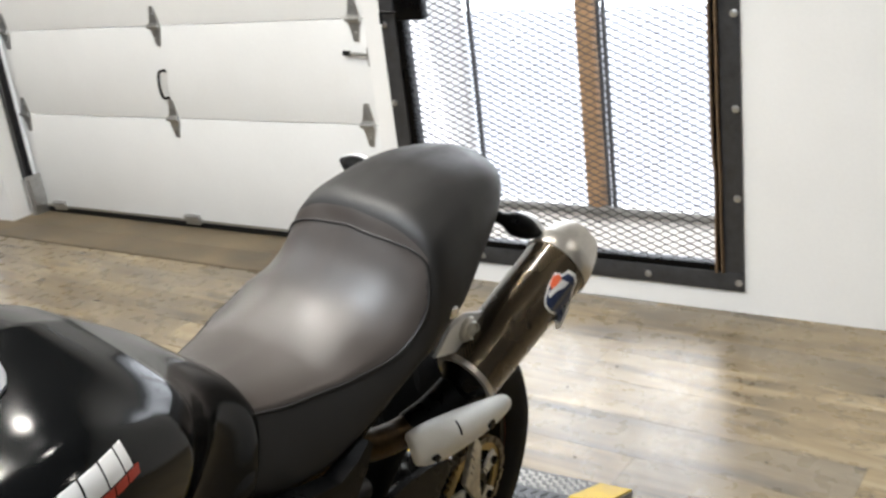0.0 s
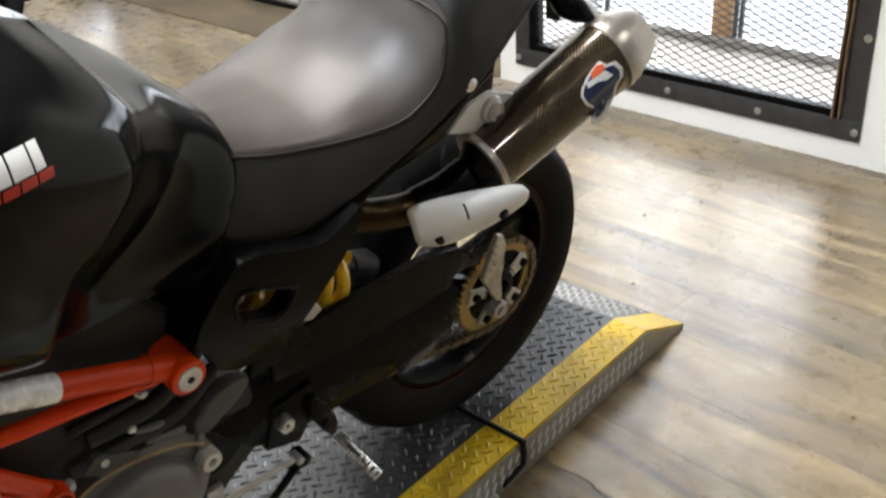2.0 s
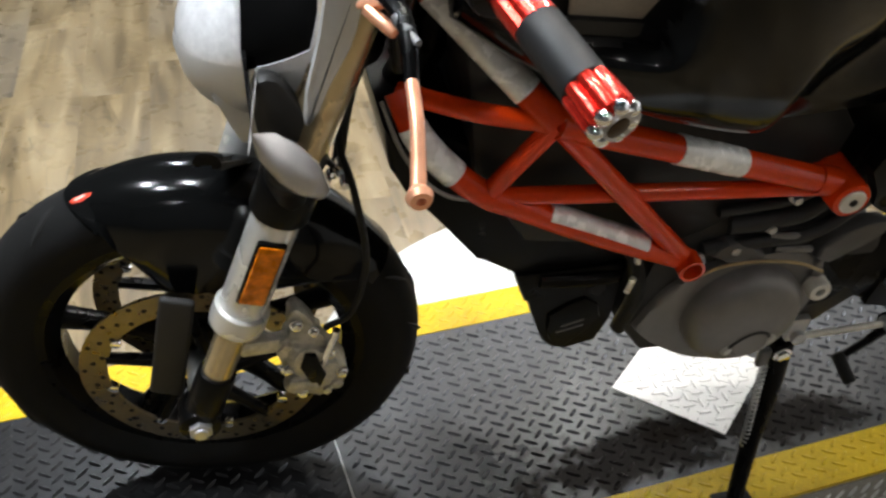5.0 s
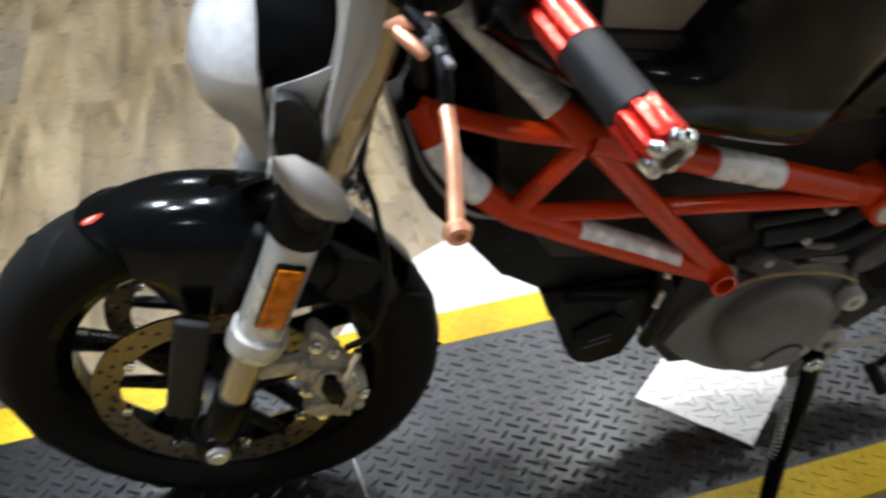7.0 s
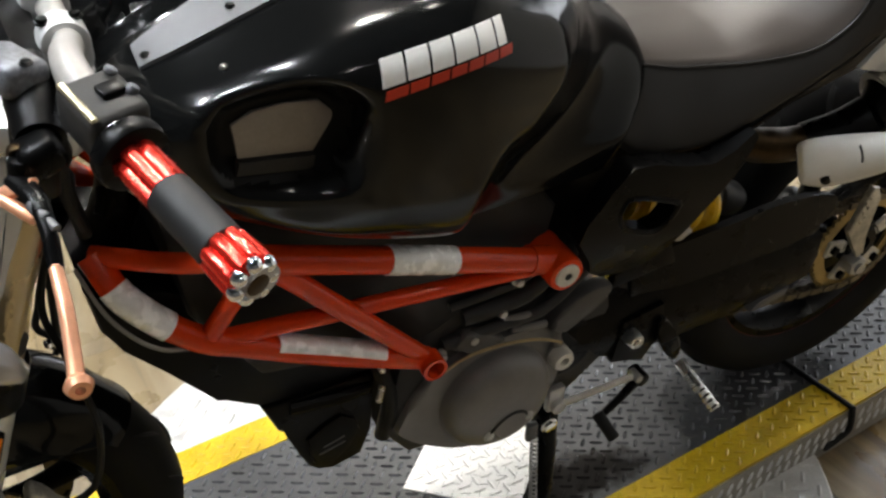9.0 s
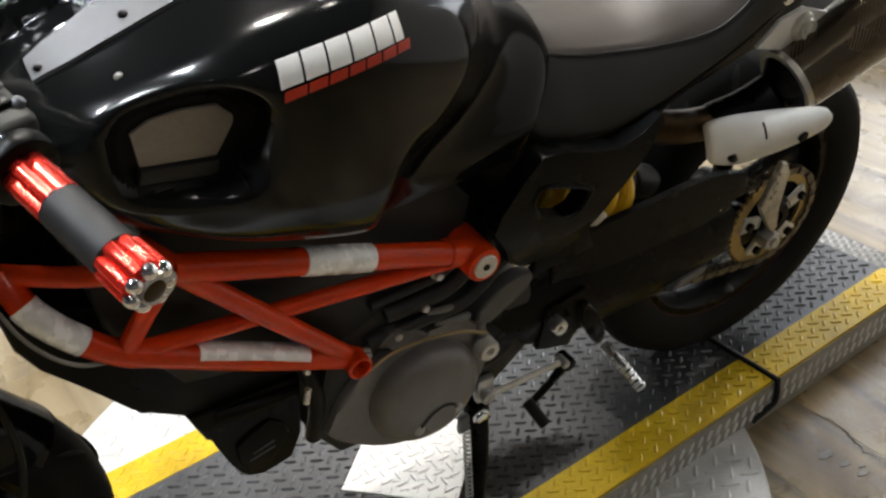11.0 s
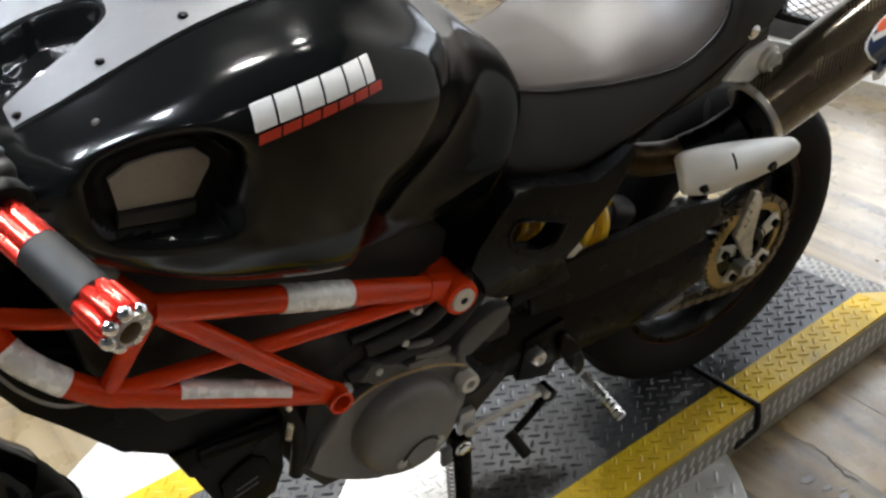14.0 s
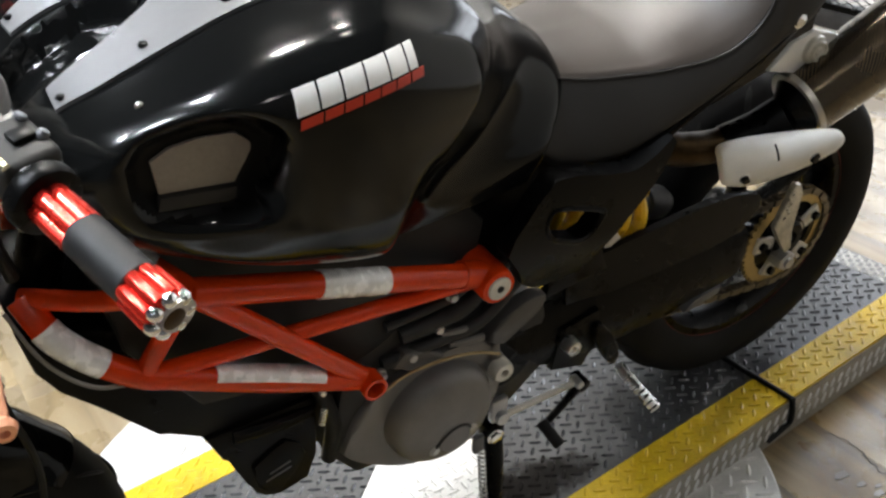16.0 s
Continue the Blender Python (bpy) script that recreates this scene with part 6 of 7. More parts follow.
shield_tree = BVHTree.FromBMesh(shield_bm)
shield = part("heat_shield", shield_bm, SHIELD, bike, "pale metal exhaust heat shield", sharp=60)
for u, w in ((0.458, 0.618), (0.535, 0.653)):
    p = side_hit(shield_tree, u, w, 0.0)
    part("shield_bolt", cyl(p + Vector((0, -0.002, 0)), p + Vector((0, 0.006, 0)), 0.0085, seg=20, bevel=0.001), BLACK_METAL, shield)
slot = [side_hit(shield_tree, 0.484 - 0.24 * (w - 0.654), w, 0.0) for w in (0.654, 0.662, 0.670, 0.678)]
part("shield_slot", tube(slot, 0.0016, 6), RUBBER, shield)
mount = part("muffler_bracket", join(prism([(0.481, 0.768), (0.518, 0.801), (0.559, 0.809), (0.649, 0.775), (0.622, 0.758), (0.597, 0.750), (0.535, 0.751)], -0.154, -0.146, 0.003)).copy(), SHIELD, bike, "bright aluminium muffler bracket")
part("bracket_bolt", lathe([(0.001, -0.166), (0.006, -0.166), (0.007, -0.164), (0.011, -0.164), (0.012, -0.167), (0.014, -0.167), (0.015, -0.162), (0.019, -0.160), (0.021, -0.156), (0.021, -0.153), (0.001, -0.153)], 36, "y", (0.562, 0, 0.781)), PALE_CAST, mount, "bright flanged bolt")
part("undertray", prism([(0.30, 0.70), (0.40, 0.745), (0.52, 0.795), (0.64, 0.81), (0.64, 0.75), (0.56, 0.715), (0.46, 0.695), (0.34, 0.69)], -0.092, 0.092, 0.008), BLACK_PLASTIC, bike, "black tray under the seat")
part("tail_tube", tube([(0.30, -0.115, 0.672), (0.40, -0.118, 0.725), (0.50, -0.12, 0.775), (0.60, -0.11, 0.815)], 0.0095, 12, 16), BLACK_SATIN, bike, "black tail frame tube")

# -- foot controls and side stand
peg = part("foot_peg", join(cyl((0.290, -0.155, 0.322), (0.303, -0.235, 0.289), 0.0088, seg=16, bevel=0.002)), BRUSHED, bike, "knurled aluminium foot peg")
for k in range(7):
    p = Vector((0.290, -0.155, 0.322)).lerp(Vector((0.303, -0.235, 0.289)), 0.3 + 0.11 * k)
    d = Vector((0.013, -0.08, -0.033)).normalized()
    part("peg_ring", cyl(p - d * 0.002, p + d * 0.0015, 0.0098, seg=16), CHROME, peg)
part("peg_hanger", join(prism([(0.19, 0.42), (0.26, 0.43), (0.27, 0.375), (0.24, 0.325), (0.18, 0.345)], -0.132, -0.116, 0.004), prism([(0.246, 0.405), (0.262, 0.408), (0.301, 0.345), (0.304, 0.313), (0.291, 0.308), (0.258, 0.36)], -0.142, -0.128, 0.005, 2)), BLACK_METAL, bike, "black peg hanger")
lever_ = part("shift_lever", join(tube([(0.238, -0.135, 0.293), (0.20, -0.146, 0.279), (0.168, -0.153, 0.268), (0.155, -0.157, 0.265)], [0.009, 0.0065, 0.006, 0.0065], 12, 20), cyl((0.238, -0.145, 0.293), (0.238, -0.118, 0.293), 0.012, seg=18, bevel=0.002)), BLACK_METAL, bike, "black shift lever with a rubber toe piece")
part("toe_rubber", cyl((0.154, -0.150, 0.269), (0.164, -0.188, 0.245), 0.0095, seg=16, bevel=0.003), RUBBER, lever_)
part("shift_rod", tube([(0.090, -0.128, 0.292), (0.228, -0.137, 0.302)], 0.0050, 10), PALE_CAST, bike, "polished shift linkage rod")
part("rod_end", cyl((0.228, -0.148, 0.302), (0.228, -0.126, 0.302), 0.007, seg=14, bevel=0.002), CASTING, bike)
part("rod_joint", join(cyl((0.092, -0.14, 0.298), (0.092, -0.115, 0.298), 0.011, seg=16, bevel=0.002), box(0.078, 0.106, -0.13, -0.118, 0.285, 0.33, 0.003)), CASTING, bike)
stand = part("side_stand", join(tube([(0.095, -0.112, 0.235), (0.088, -0.130, 0.175), (0.062, -0.165, 0.105), (0.038, -0.202, 0.062), (0.022, -0.227, 0.038)], [0.0155, 0.0145, 0.0135, 0.0125, 0.012], 16), box(0.078, 0.112, -0.120, -0.09, 0.205, 0.262, 0.008), moved(box(-0.03, 0.03, -0.02, 0.02, -0.004, 0.004, 0.003), pose(0.020, -0.229, 0.0415, -10, 0, 0))), BLACK_METAL, bike, "black side stand, folded down")
turns = 20
coil_s = []
for k in range(turns * 8 + 1):
    q = k / (turns * 8)
    c = Vector((0.066, -0.122, 0.235)).lerp(Vector((0.048, -0.170, 0.098)), q)
    a = 2 * math.pi * turns * q
    coil_s.append(c + Vector((0.0055 * math.cos(a), 0.0055 * math.sin(a), 0)))
part("stand_spring", tube(coil_s, 0.0016, 5, len(coil_s)), CASTING, stand, "thin coiled return spring")
part("stand_tab", box(0.052, 0.070, -0.126, -0.116, 0.228, 0.262, 0.003), GREY_TRIM, stand)
part("stand_bolt", bolt((0.092, -0.120, 0.243), 0.0105, 0.007, (0, -1, 0)), CHROME, stand)

# -- fork
fd = Vector((0.188, 0, 0.530)).normalized()


def fork_at(w, v):
    return Vector((-0.727, v, 0.286)) + fd * ((w - 0.286) / fd.z)


for s in (-1, 1):
    v = -0.097 if s < 0 else 0.102
    leg = part("fork_leg", join(cyl(fork_at(0.468, v), fork_at(0.66, v), 0.0275, seg=32, bevel=0.002)), FORK_SILVER, bike, "upside-down fork leg, silver below and gold above")
    part("upper_tube", cyl(fork_at(0.655, v), fork_at(0.900, v), 0.0265, seg=32, bevel=0.002), FORK_GOLD, leg, "dull gold upper tube")
    part("headlight_bracket", prism([(-0.553, 0.912), (-0.522, 0.912), (-0.524, 0.880), (-0.533, 0.845), (-0.554, 0.803), (-0.573, 0.757), (-0.579, 0.772), (-0.569, 0.822), (-0.560, 0.860)], s * 0.122, s * 0.132, 0.005, 2), SILVER_PAINT, leg, "silver headlight bracket")
    part("headlight_mount", prism([(-0.625, 0.788), (-0.619, 0.806), (-0.600, 0.805), (-0.584, 0.781), (-0.573, 0.745), (-0.555, 0.716), (-0.561, 0.683), (-0.60, 0.672), (-0.622, 0.742)], s * 0.095, s * 0.119, 0.008, 2), DULL_PLASTIC, leg, "dark headlight mount")
    part("fork_collar", lathe([(0.027, -0.014), (0.033, -0.014), (0.034, -0.006), (0.033, 0.014), (0.027, 0.016)], 36, "z", closed=True), FORK_SILVER, leg).matrix_local = Matrix.Translation(fork_at(0.468, v)) @ fd.to_track_quat("Z", "Y").to_matrix().to_4x4()
    part("fork_slider", cyl(fork_at(0.34, v), fork_at(0.470, v), 0.0195, seg=28), SLIDER, leg, "brownish polished fork slider")
    part("fork_foot", join(cyl(fork_at(0.285, v), fork_at(0.37, v), 0.024, seg=24, bevel=0.004), cyl((-0.729, v - 0.022, 0.286), (-0.729, v + 0.022, 0.286), 0.027, seg=24, bevel=0.003)), BLACK_METAL, leg)
    part("fork_cap", cyl(fork_at(0.900, v), fork_at(0.955, v), 0.025, seg=28, bevel=0.004), BLACK_METAL, leg)
    part("axle_nut", join(cyl((-0.729, v + s * 0.020, 0.286), (-0.729, v + s * 0.030, 0.286), 0.0155, seg=6, bevel=0.002), cyl((-0.729, v + s * 0.03, 0.286), (-0.729, v + s * 0.034, 0.286), 0.009, seg=16)), CASTING, leg)
    # reflector on its black backing
    n0 = Vector((0, s, 0))
    b0, b1 = fork_at(0.508, v), fork_at(0.605, v)
    side = Vector((fd.z, 0, -fd.x))
    refl = part("reflector_backing", moved(box(-0.017, 0.017, -0.004, 0.004, -0.048, 0.048, 0.004), Matrix.Translation((b0 + b1) / 2 + n0 * 0.028 - side * 0.003) @ Matrix.Rotation(math.atan2(fd.x, fd.z), 4, "Y")), BLACK_PLASTIC, leg)
    part("reflector", moved(box(-0.014, 0.014, -0.003, 0.003, -0.044, 0.044, 0.002), Matrix.Translation((b0 + b1) / 2 + n0 * 0.0315 - side * 0.003) @ Matrix.Rotation(math.atan2(fd.x, fd.z), 4, "Y")), AMBER, refl, "amber reflector")
    # clamp and front turn signal
    part("signal_clamp", cyl(fork_at(0.622, v), fork_at(0.675, v), 0.0335, seg=32, bevel=0.004), BLACK_PLASTIC, leg)
    sg = part("turn_signal", tube([fork_at(0.66, v) + Vector((0, s * 0.02, 0)), Vector((-0.60, s * 0.145, 0.715)), Vector((-0.596, s * 0.165, 0.735)), Vector((-0.592, s * 0.185, 0.75))], [0.016, 0.022, 0.022, 0.012], 18, 24), BLACK_PLASTIC, bike, "black fork-mounted turn signal")
    part("lens", moved(lathe([(0.001, -0.052), (0.013, -0.044), (0.0225, -0.02), (0.0235, 0.005), (0.017, 0.033), (0.001, 0.052)], 24, "z"), Matrix.Translation((-0.598, s * 0.178, 0.753)) @ Vector((-0.62, 0, 0.78)).to_track_quat("Z", "Y").to_matrix().to_4x4() @ Matrix.Diagonal((1, 0.8, 1, 1))), SMOKED, sg, "pale tinted lens")
for w0, w1, nm in ((0.795, 0.825, "lower_yoke"), (0.915, 0.935, "top_yoke")):
    a, b = fork_at(w0, 0), fork_at(w1, 0)
    shape_ = [(-0.02, -0.07), (0.02, -0.092), (0.05, -0.07), (0.075, 0), (0.05, 0.07), (0.02, 0.092), (-0.02, 0.07), (-0.025, 0)] if nm == "lower_yoke" else [(-0.045, -0.135), (0.03, -0.14), (0.055, -0.08), (0.075, 0), (0.055, 0.08), (0.03, 0.14), (-0.045, 0.135), (-0.03, 0)]
    part(nm, moved(prism(shape_, -0.012, 0.012, 0.005, 3, axis="z"), Matrix.Translation((a + b) / 2) @ Matrix.Rotation(math.atan2(fd.x, fd.z), 4, "Y")), BLACK_METAL if nm == "lower_yoke" else SILVER_PAINT, bike, "black fork yoke" if nm == "lower_yoke" else "silver fork yoke")
part("front_axle", cyl((-0.729, -0.10, 0.286), (-0.729, 0.10, 0.286), 0.012, seg=20), CASTING, bike)

# front brake calipers with hoses
for s in (-1, 1):
    cal = part("brake_caliper", join(
        prism([(-0.597, 0.474), (-0.588, 0.476), (-0.572, 0.452), (-0.566, 0.42), (-0.552, 0.405), (-0.534, 0.371), (-0.534, 0.338), (-0.543, 0.317), (-0.57, 0.314), (-0.584, 0.311), (-0.598, 0.349), (-0.612, 0.378), (-0.618, 0.404), (-0.602, 0.418), (-0.602, 0.45)], s * 0.098 - 0.013, s * 0.098 + 0.013, 0.006, 2),
        prism([(-0.598, 0.42), (-0.560, 0.40), (-0.545, 0.35), (-0.57, 0.325), (-0.590, 0.345), (-0.606, 0.385)], s * 0.098 - 0.022, s * 0.098 + 0.022, 0.008, 2),
        cyl((-0.555, s * 0.105, 0.375), (-0.553, s * 0.123, 0.375), 0.009, seg=14, bevel=0.002),
        cyl((-0.548, s * 0.105, 0.335), (-0.546, s * 0.120, 0.335), 0.008, seg=14, bevel=0.002),
        moved(box(-0.02, 0.02, -0.03, 0.02, -0.030, -0.012, 0.005), pose(-0.585, s * 0.096, 0.37, 0, 12, 0)),
        cyl((-0.585, s * 0.108, 0.397), (-0.582, s * 0.121, 0.397), 0.017, seg=20, bevel=0.003),
        cyl((-0.596, s * 0.108, 0.347), (-0.595, s * 0.121, 0.347), 0.017, seg=20, bevel=0.003),
        box(-0.66, -0.59, s * 0.1 - 0.008, s * 0.1 + 0.008, 0.40, 0.425, 0.004),
        bolt((-0.605, s * 0.112, 0.425), 0.006, 0.012, (0, s, 0)), bolt((-0.56, s * 0.112, 0.33), 0.006, 0.012, (0, s, 0))), ROUGH_CAST, bike, "bare cast brake caliper")
    cal.location = (-0.008, 0, -0.002)
    for cu, cw, cr in ((-0.592, 0.455, 0.006), (-0.572, 0.44, 0.005), (-0.556, 0.395, 0.0065), (-0.540, 0.355, 0.006), (-0.606, 0.375, 0.0065), (-0.59, 0.325, 0.0055)):
        part("caliper_bolt", bolt((cu, s * 0.113, cw), cr, 0.008, (0, s, 0)), CHROME, cal)
    part("caliper_bridge", prism([(-0.585, 0.41), (-0.571, 0.405), (-0.560, 0.365), (-0.568, 0.343), (-0.580, 0.352), (-0.592, 0.385)], s * 0.122 - 0.003, s * 0.122 + 0.003, 0.002), BLACK_METAL, cal, "dark gap between the caliper halves")
    part("caliper_pin", cyl((-0.57, s * 0.118, 0.36), (-0.545, s * 0.118, 0.44), 0.005, seg=10), CHROME, cal)
    part("brake_hose", tube([(-0.565, s * 0.105, 0.43), (-0.532, s * 0.11, 0.46), (-0.515, s * 0.105, 0.54), (-0.525, s * 0.09, 0.63), (-0.535, s * 0.06, 0.69), (-0.50, s * 0.04, 0.78)], 0.0042, 8, 40), RUBBER, bike, "black brake hose")

# -- front mudguard: a shell over the tyre with deep sides at the fork
EDGE = [(32, 0.280), (38, 0.240), (48, 0.200), (62, 0.160), (78, 0.120), (87, 0.109), (97, 0.140), (104.7, 0.168), (109, 0.190), (113.4, 0.221), (115, 0.265), (117, 0.285)]


def along_curve(rows, x):
    for (x0, y0), (x1, y1) in zip(rows, rows[1:]):
        if x <= x1:
            return y0 + (y1 - y0) * (x - x0) / (x1 - x0)
    return rows[-1][1]


rings_ = []
for k in range(44):
    f = k / 43
    a = radians(117 - 85 * f)
    wd = 0.053 + 0.013 * min(1, f * 4) - 0.06 * max(0, f - 0.75)
    sweep = radians(6) * max(0.0, 1 - f * 5)
    ring = []
    top = 0.293 + 0.005 * math.sin(math.pi * min(1, f * 1.05))
    low = min(along_curve(EDGE, 117 - 85 * f), top - 0.035)
    d = top - low
    fall = [min(a, d * b) for a, b in ((0.008, 0.15), (0.032, 0.5), (0.058, 0.75))]
    prof = [(0.0, top), (wd * 0.5, top - fall[0]), (wd * 0.85, top - fall[1]), (wd, top - fall[2]), (wd + 0.004, (top - fall[2] + low) / 2), (wd - 0.002, low)]
    prof = [tuple(p) for p in spline(prof, 14)]
    outer = [(-v, r) for v, r in prof[::-1]] + [(v, r) for v, r in prof[1:]]
    inner = [(v * 0.95, r - 0.004) for v, r in outer[::-1]]
    for v, r in outer + inner:
        b = a - sweep * min(1.0, (v / wd) ** 2)
        ring.append(Vector((r * math.cos(b), v, r * math.sin(b))))
    rings_.append(ring)
fender = part("front_mudguard", grid(rings_), BLACK_PAINT, bike, "gloss black front mudguard", sharp=60)
fender.matrix_local = pose(-0.712, 0.033, 0.294, 0, 0, STEER)
GUARD_SIDE = (0.25, 0.8, -0.55)
guard_tree = BVHTree.FromBMesh(grid(rings_))
BADGE_SIDE = (0.28, 0.45, -0.85)
badge_shape = [(-0.114 + a, 0.287 + b) for a, b in ((-0.016, -0.004), (-0.013, 0.006), (-0.002, 0.012), (0.010, 0.012), (0.011, 0.002), (0.003, -0.009), (-0.008, -0.012))]
part("mudguard_badge", decal(guard_tree, badge_shape, 0.001, 2, along=BADGE_SIDE, plane=-0.03), RED_MARK, fender, "small red and white badge shape")
part("badge_stripe", decal(guard_tree, [(-0.123, 0.284), (-0.113, 0.295), (-0.110, 0.293), (-0.120, 0.282)], 0.0024, 1, along=BADGE_SIDE, plane=-0.03), WHITE_MARK, fender)
part("guard_plug", decal(guard_tree, [(0.045 + 0.016 * math.cos(2 * math.pi * k / 20), 0.357 + 0.016 * math.sin(2 * math.pi * k / 20)) for k in range(20)], 0.003, 2, along=GUARD_SIDE, plane=-0.072), BLACK_PLASTIC, fender, "round black plug")
part("fork_guard", moved(box(-0.021, 0.021, -0.006, 0.006, -0.087, 0.087, 0.005, 3), Matrix.Translation((-0.749, -0.064, 0.385)) @ Matrix.Rotation(math.atan2(0.033, 0.16), 4, "Y") @ Matrix.Rotation(radians(-12), 4, "Z")), DULL_PLASTIC, bike, "dull grey guard behind the fork leg")

# cables and hose fitting ahead of the steering head
part("control_cable", tube([(-0.50, -0.03, 0.90), (-0.515, -0.05, 0.78), (-0.535, -0.04, 0.68), (-0.545, -0.01, 0.62), (-0.53, 0.02, 0.57)], 0.0042, 8, 36), RUBBER, bike, "black control cable")
part("control_cable", tube([(-0.49, 0.0, 0.90), (-0.505, -0.02, 0.77), (-0.52, -0.015, 0.67), (-0.525, 0.0, 0.60), (-0.52, 0.03, 0.55)], 0.0042, 8, 36), RUBBER, bike, "black control cable")
part("hose_fitting", join(cyl((-0.528, 0.0, 0.582), (-0.52, 0.03, 0.56), 0.007, seg=14, bevel=0.001), cyl((-0.524, -0.02, 0.575), (-0.524, 0.03, 0.575), 0.005, seg=12), bolt((-0.532, 0.005, 0.578), 0.006, 0.01, (-1, -0.4, 0.3))), CHROME, bike, "bright hose fitting")

# -- headlight
hl = []
for f in [k / 24 for k in range(25)]:
    u = -0.692 + 0.165 * f
    r = 0.105 * math.sqrt(max(0.0, 1 - (1 - f / 0.75) ** 2)) if f < 0.75 else 0.105 - 0.03 * ((f - 0.75) / 0.25) ** 2
    r = max(r, 0.004)
    hl.append([Vector((u, r * 0.98 * math.sin(a), 0.805 + 0.28 * (u + 0.6) + r * (1.05 if math.cos(a) < 0 else 0.95) * math.cos(a))) for a in (2 * math.pi * j / 40 for j in range(40))])
shell_bm = grid(hl[9:])
shell = part("headlight_shell", shell_bm.copy(), SILVER_PAINT, bike, "silver headlight shell")
def cut_front(upper):
    """The rounded front of the headlight above or below its dividing line."""
    bm = grid(hl[:11])
    bmesh.ops.bisect_plane(bm, geom=bm.verts[:] + bm.edges[:] + bm.faces[:], plane_co=(-0.65, 0, 0.800), plane_no=(-0.15, 0, 1), clear_inner=upper, clear_outer=not upper)
    return bm


part("headlight_lens", cut_front(True), LAMP_GLASS, shell, "clear headlight lens", sharp=60)
side_tree = BVHTree.FromBMesh(shell_bm)
panel_l = decal(side_tree, [(-0.632, 0.800), (-0.566, 0.828), (-0.556, 0.86), (-0.55, 0.905), (-0.585, 0.905), (-0.622, 0.885)], 0.003, 3, 0.004)
strip_l = decal(side_tree, [(-0.636, 0.788), (-0.56, 0.817), (-0.545, 0.855), (-0.54, 0.90), (-0.551, 0.90), (-0.557, 0.860), (-0.567, 0.828), (-0.633, 0.801)], 0.005, 2, 0.006)
panel_r, strip_r = mirrored(panel_l), mirrored(strip_l)
for bm_p, bm_s in ((panel_l, strip_l), (panel_r, strip_r)):
    part("headlight_side", bm_p, BLACK_PLASTIC, shell, "black side cover")
    part("headlight_strip", bm_s, SILVER_PAINT, shell, "grey angular trim strip")
part("headlight_chin", join(cut_front(False), prism([(-0.664, 0.768), (-0.655, 0.740), (-0.637, 0.695), (-0.625, 0.684), (-0.590, 0.700), (-0.58, 0.76), (-0.585, 0.768)], -0.066, 0.066, 0.015, 2)), SILVER_PAINT, shell, "silver lower half of the headlight")
part("instrument_cowl", prism([(-0.60, 0.905), (-0.55, 0.955), (-0.50, 0.985), (-0.47, 0.96), (-0.50, 0.90)], -0.075, 0.075, 0.012), BLACK_PLASTIC, bike, "black instrument housing")

# -- handlebar and controls
half_bar = [(-0.470, 0.17, 1.015), (-0.474, 0.25, 1.034), (-0.459, 0.33, 1.017), (-0.418, 0.455, 0.992)]
bar_pts = [(u, -v, w) for u, v, w in half_bar[::-1]] + [(-0.455, -0.07, 0.973), (-0.452, 0.0, 0.957), (-0.455, 0.07, 0.973)] + half_bar
part("handlebar", tube(bar_pts, 0.0132, 20, 80), pbr("bare_bar_aluminium", (0.42, 0.40, 0.38), 0.36, metal=0.4, var=0.12, scale=40), bike, "bare tapered handlebar")
for v in (-0.045, 0.045):
    part("bar_clamp", join(box(-0.478, -0.432, v - 0.014, v + 0.014, 0.935, 0.975, 0.010, 3), cyl((-0.455, v - 0.014, 0.967), (-0.455, v + 0.014, 0.967), 0.022, seg=24, bevel=0.003)), SILVER_PAINT, bike, "bright handlebar clamp")
    for du in (-0.014, 0.014):
        part("clamp_bolt", bolt((-0.455 + du, v, 0.984), 0.005, 0.006, (0, 0, 1), False), BLACK_METAL, bike)
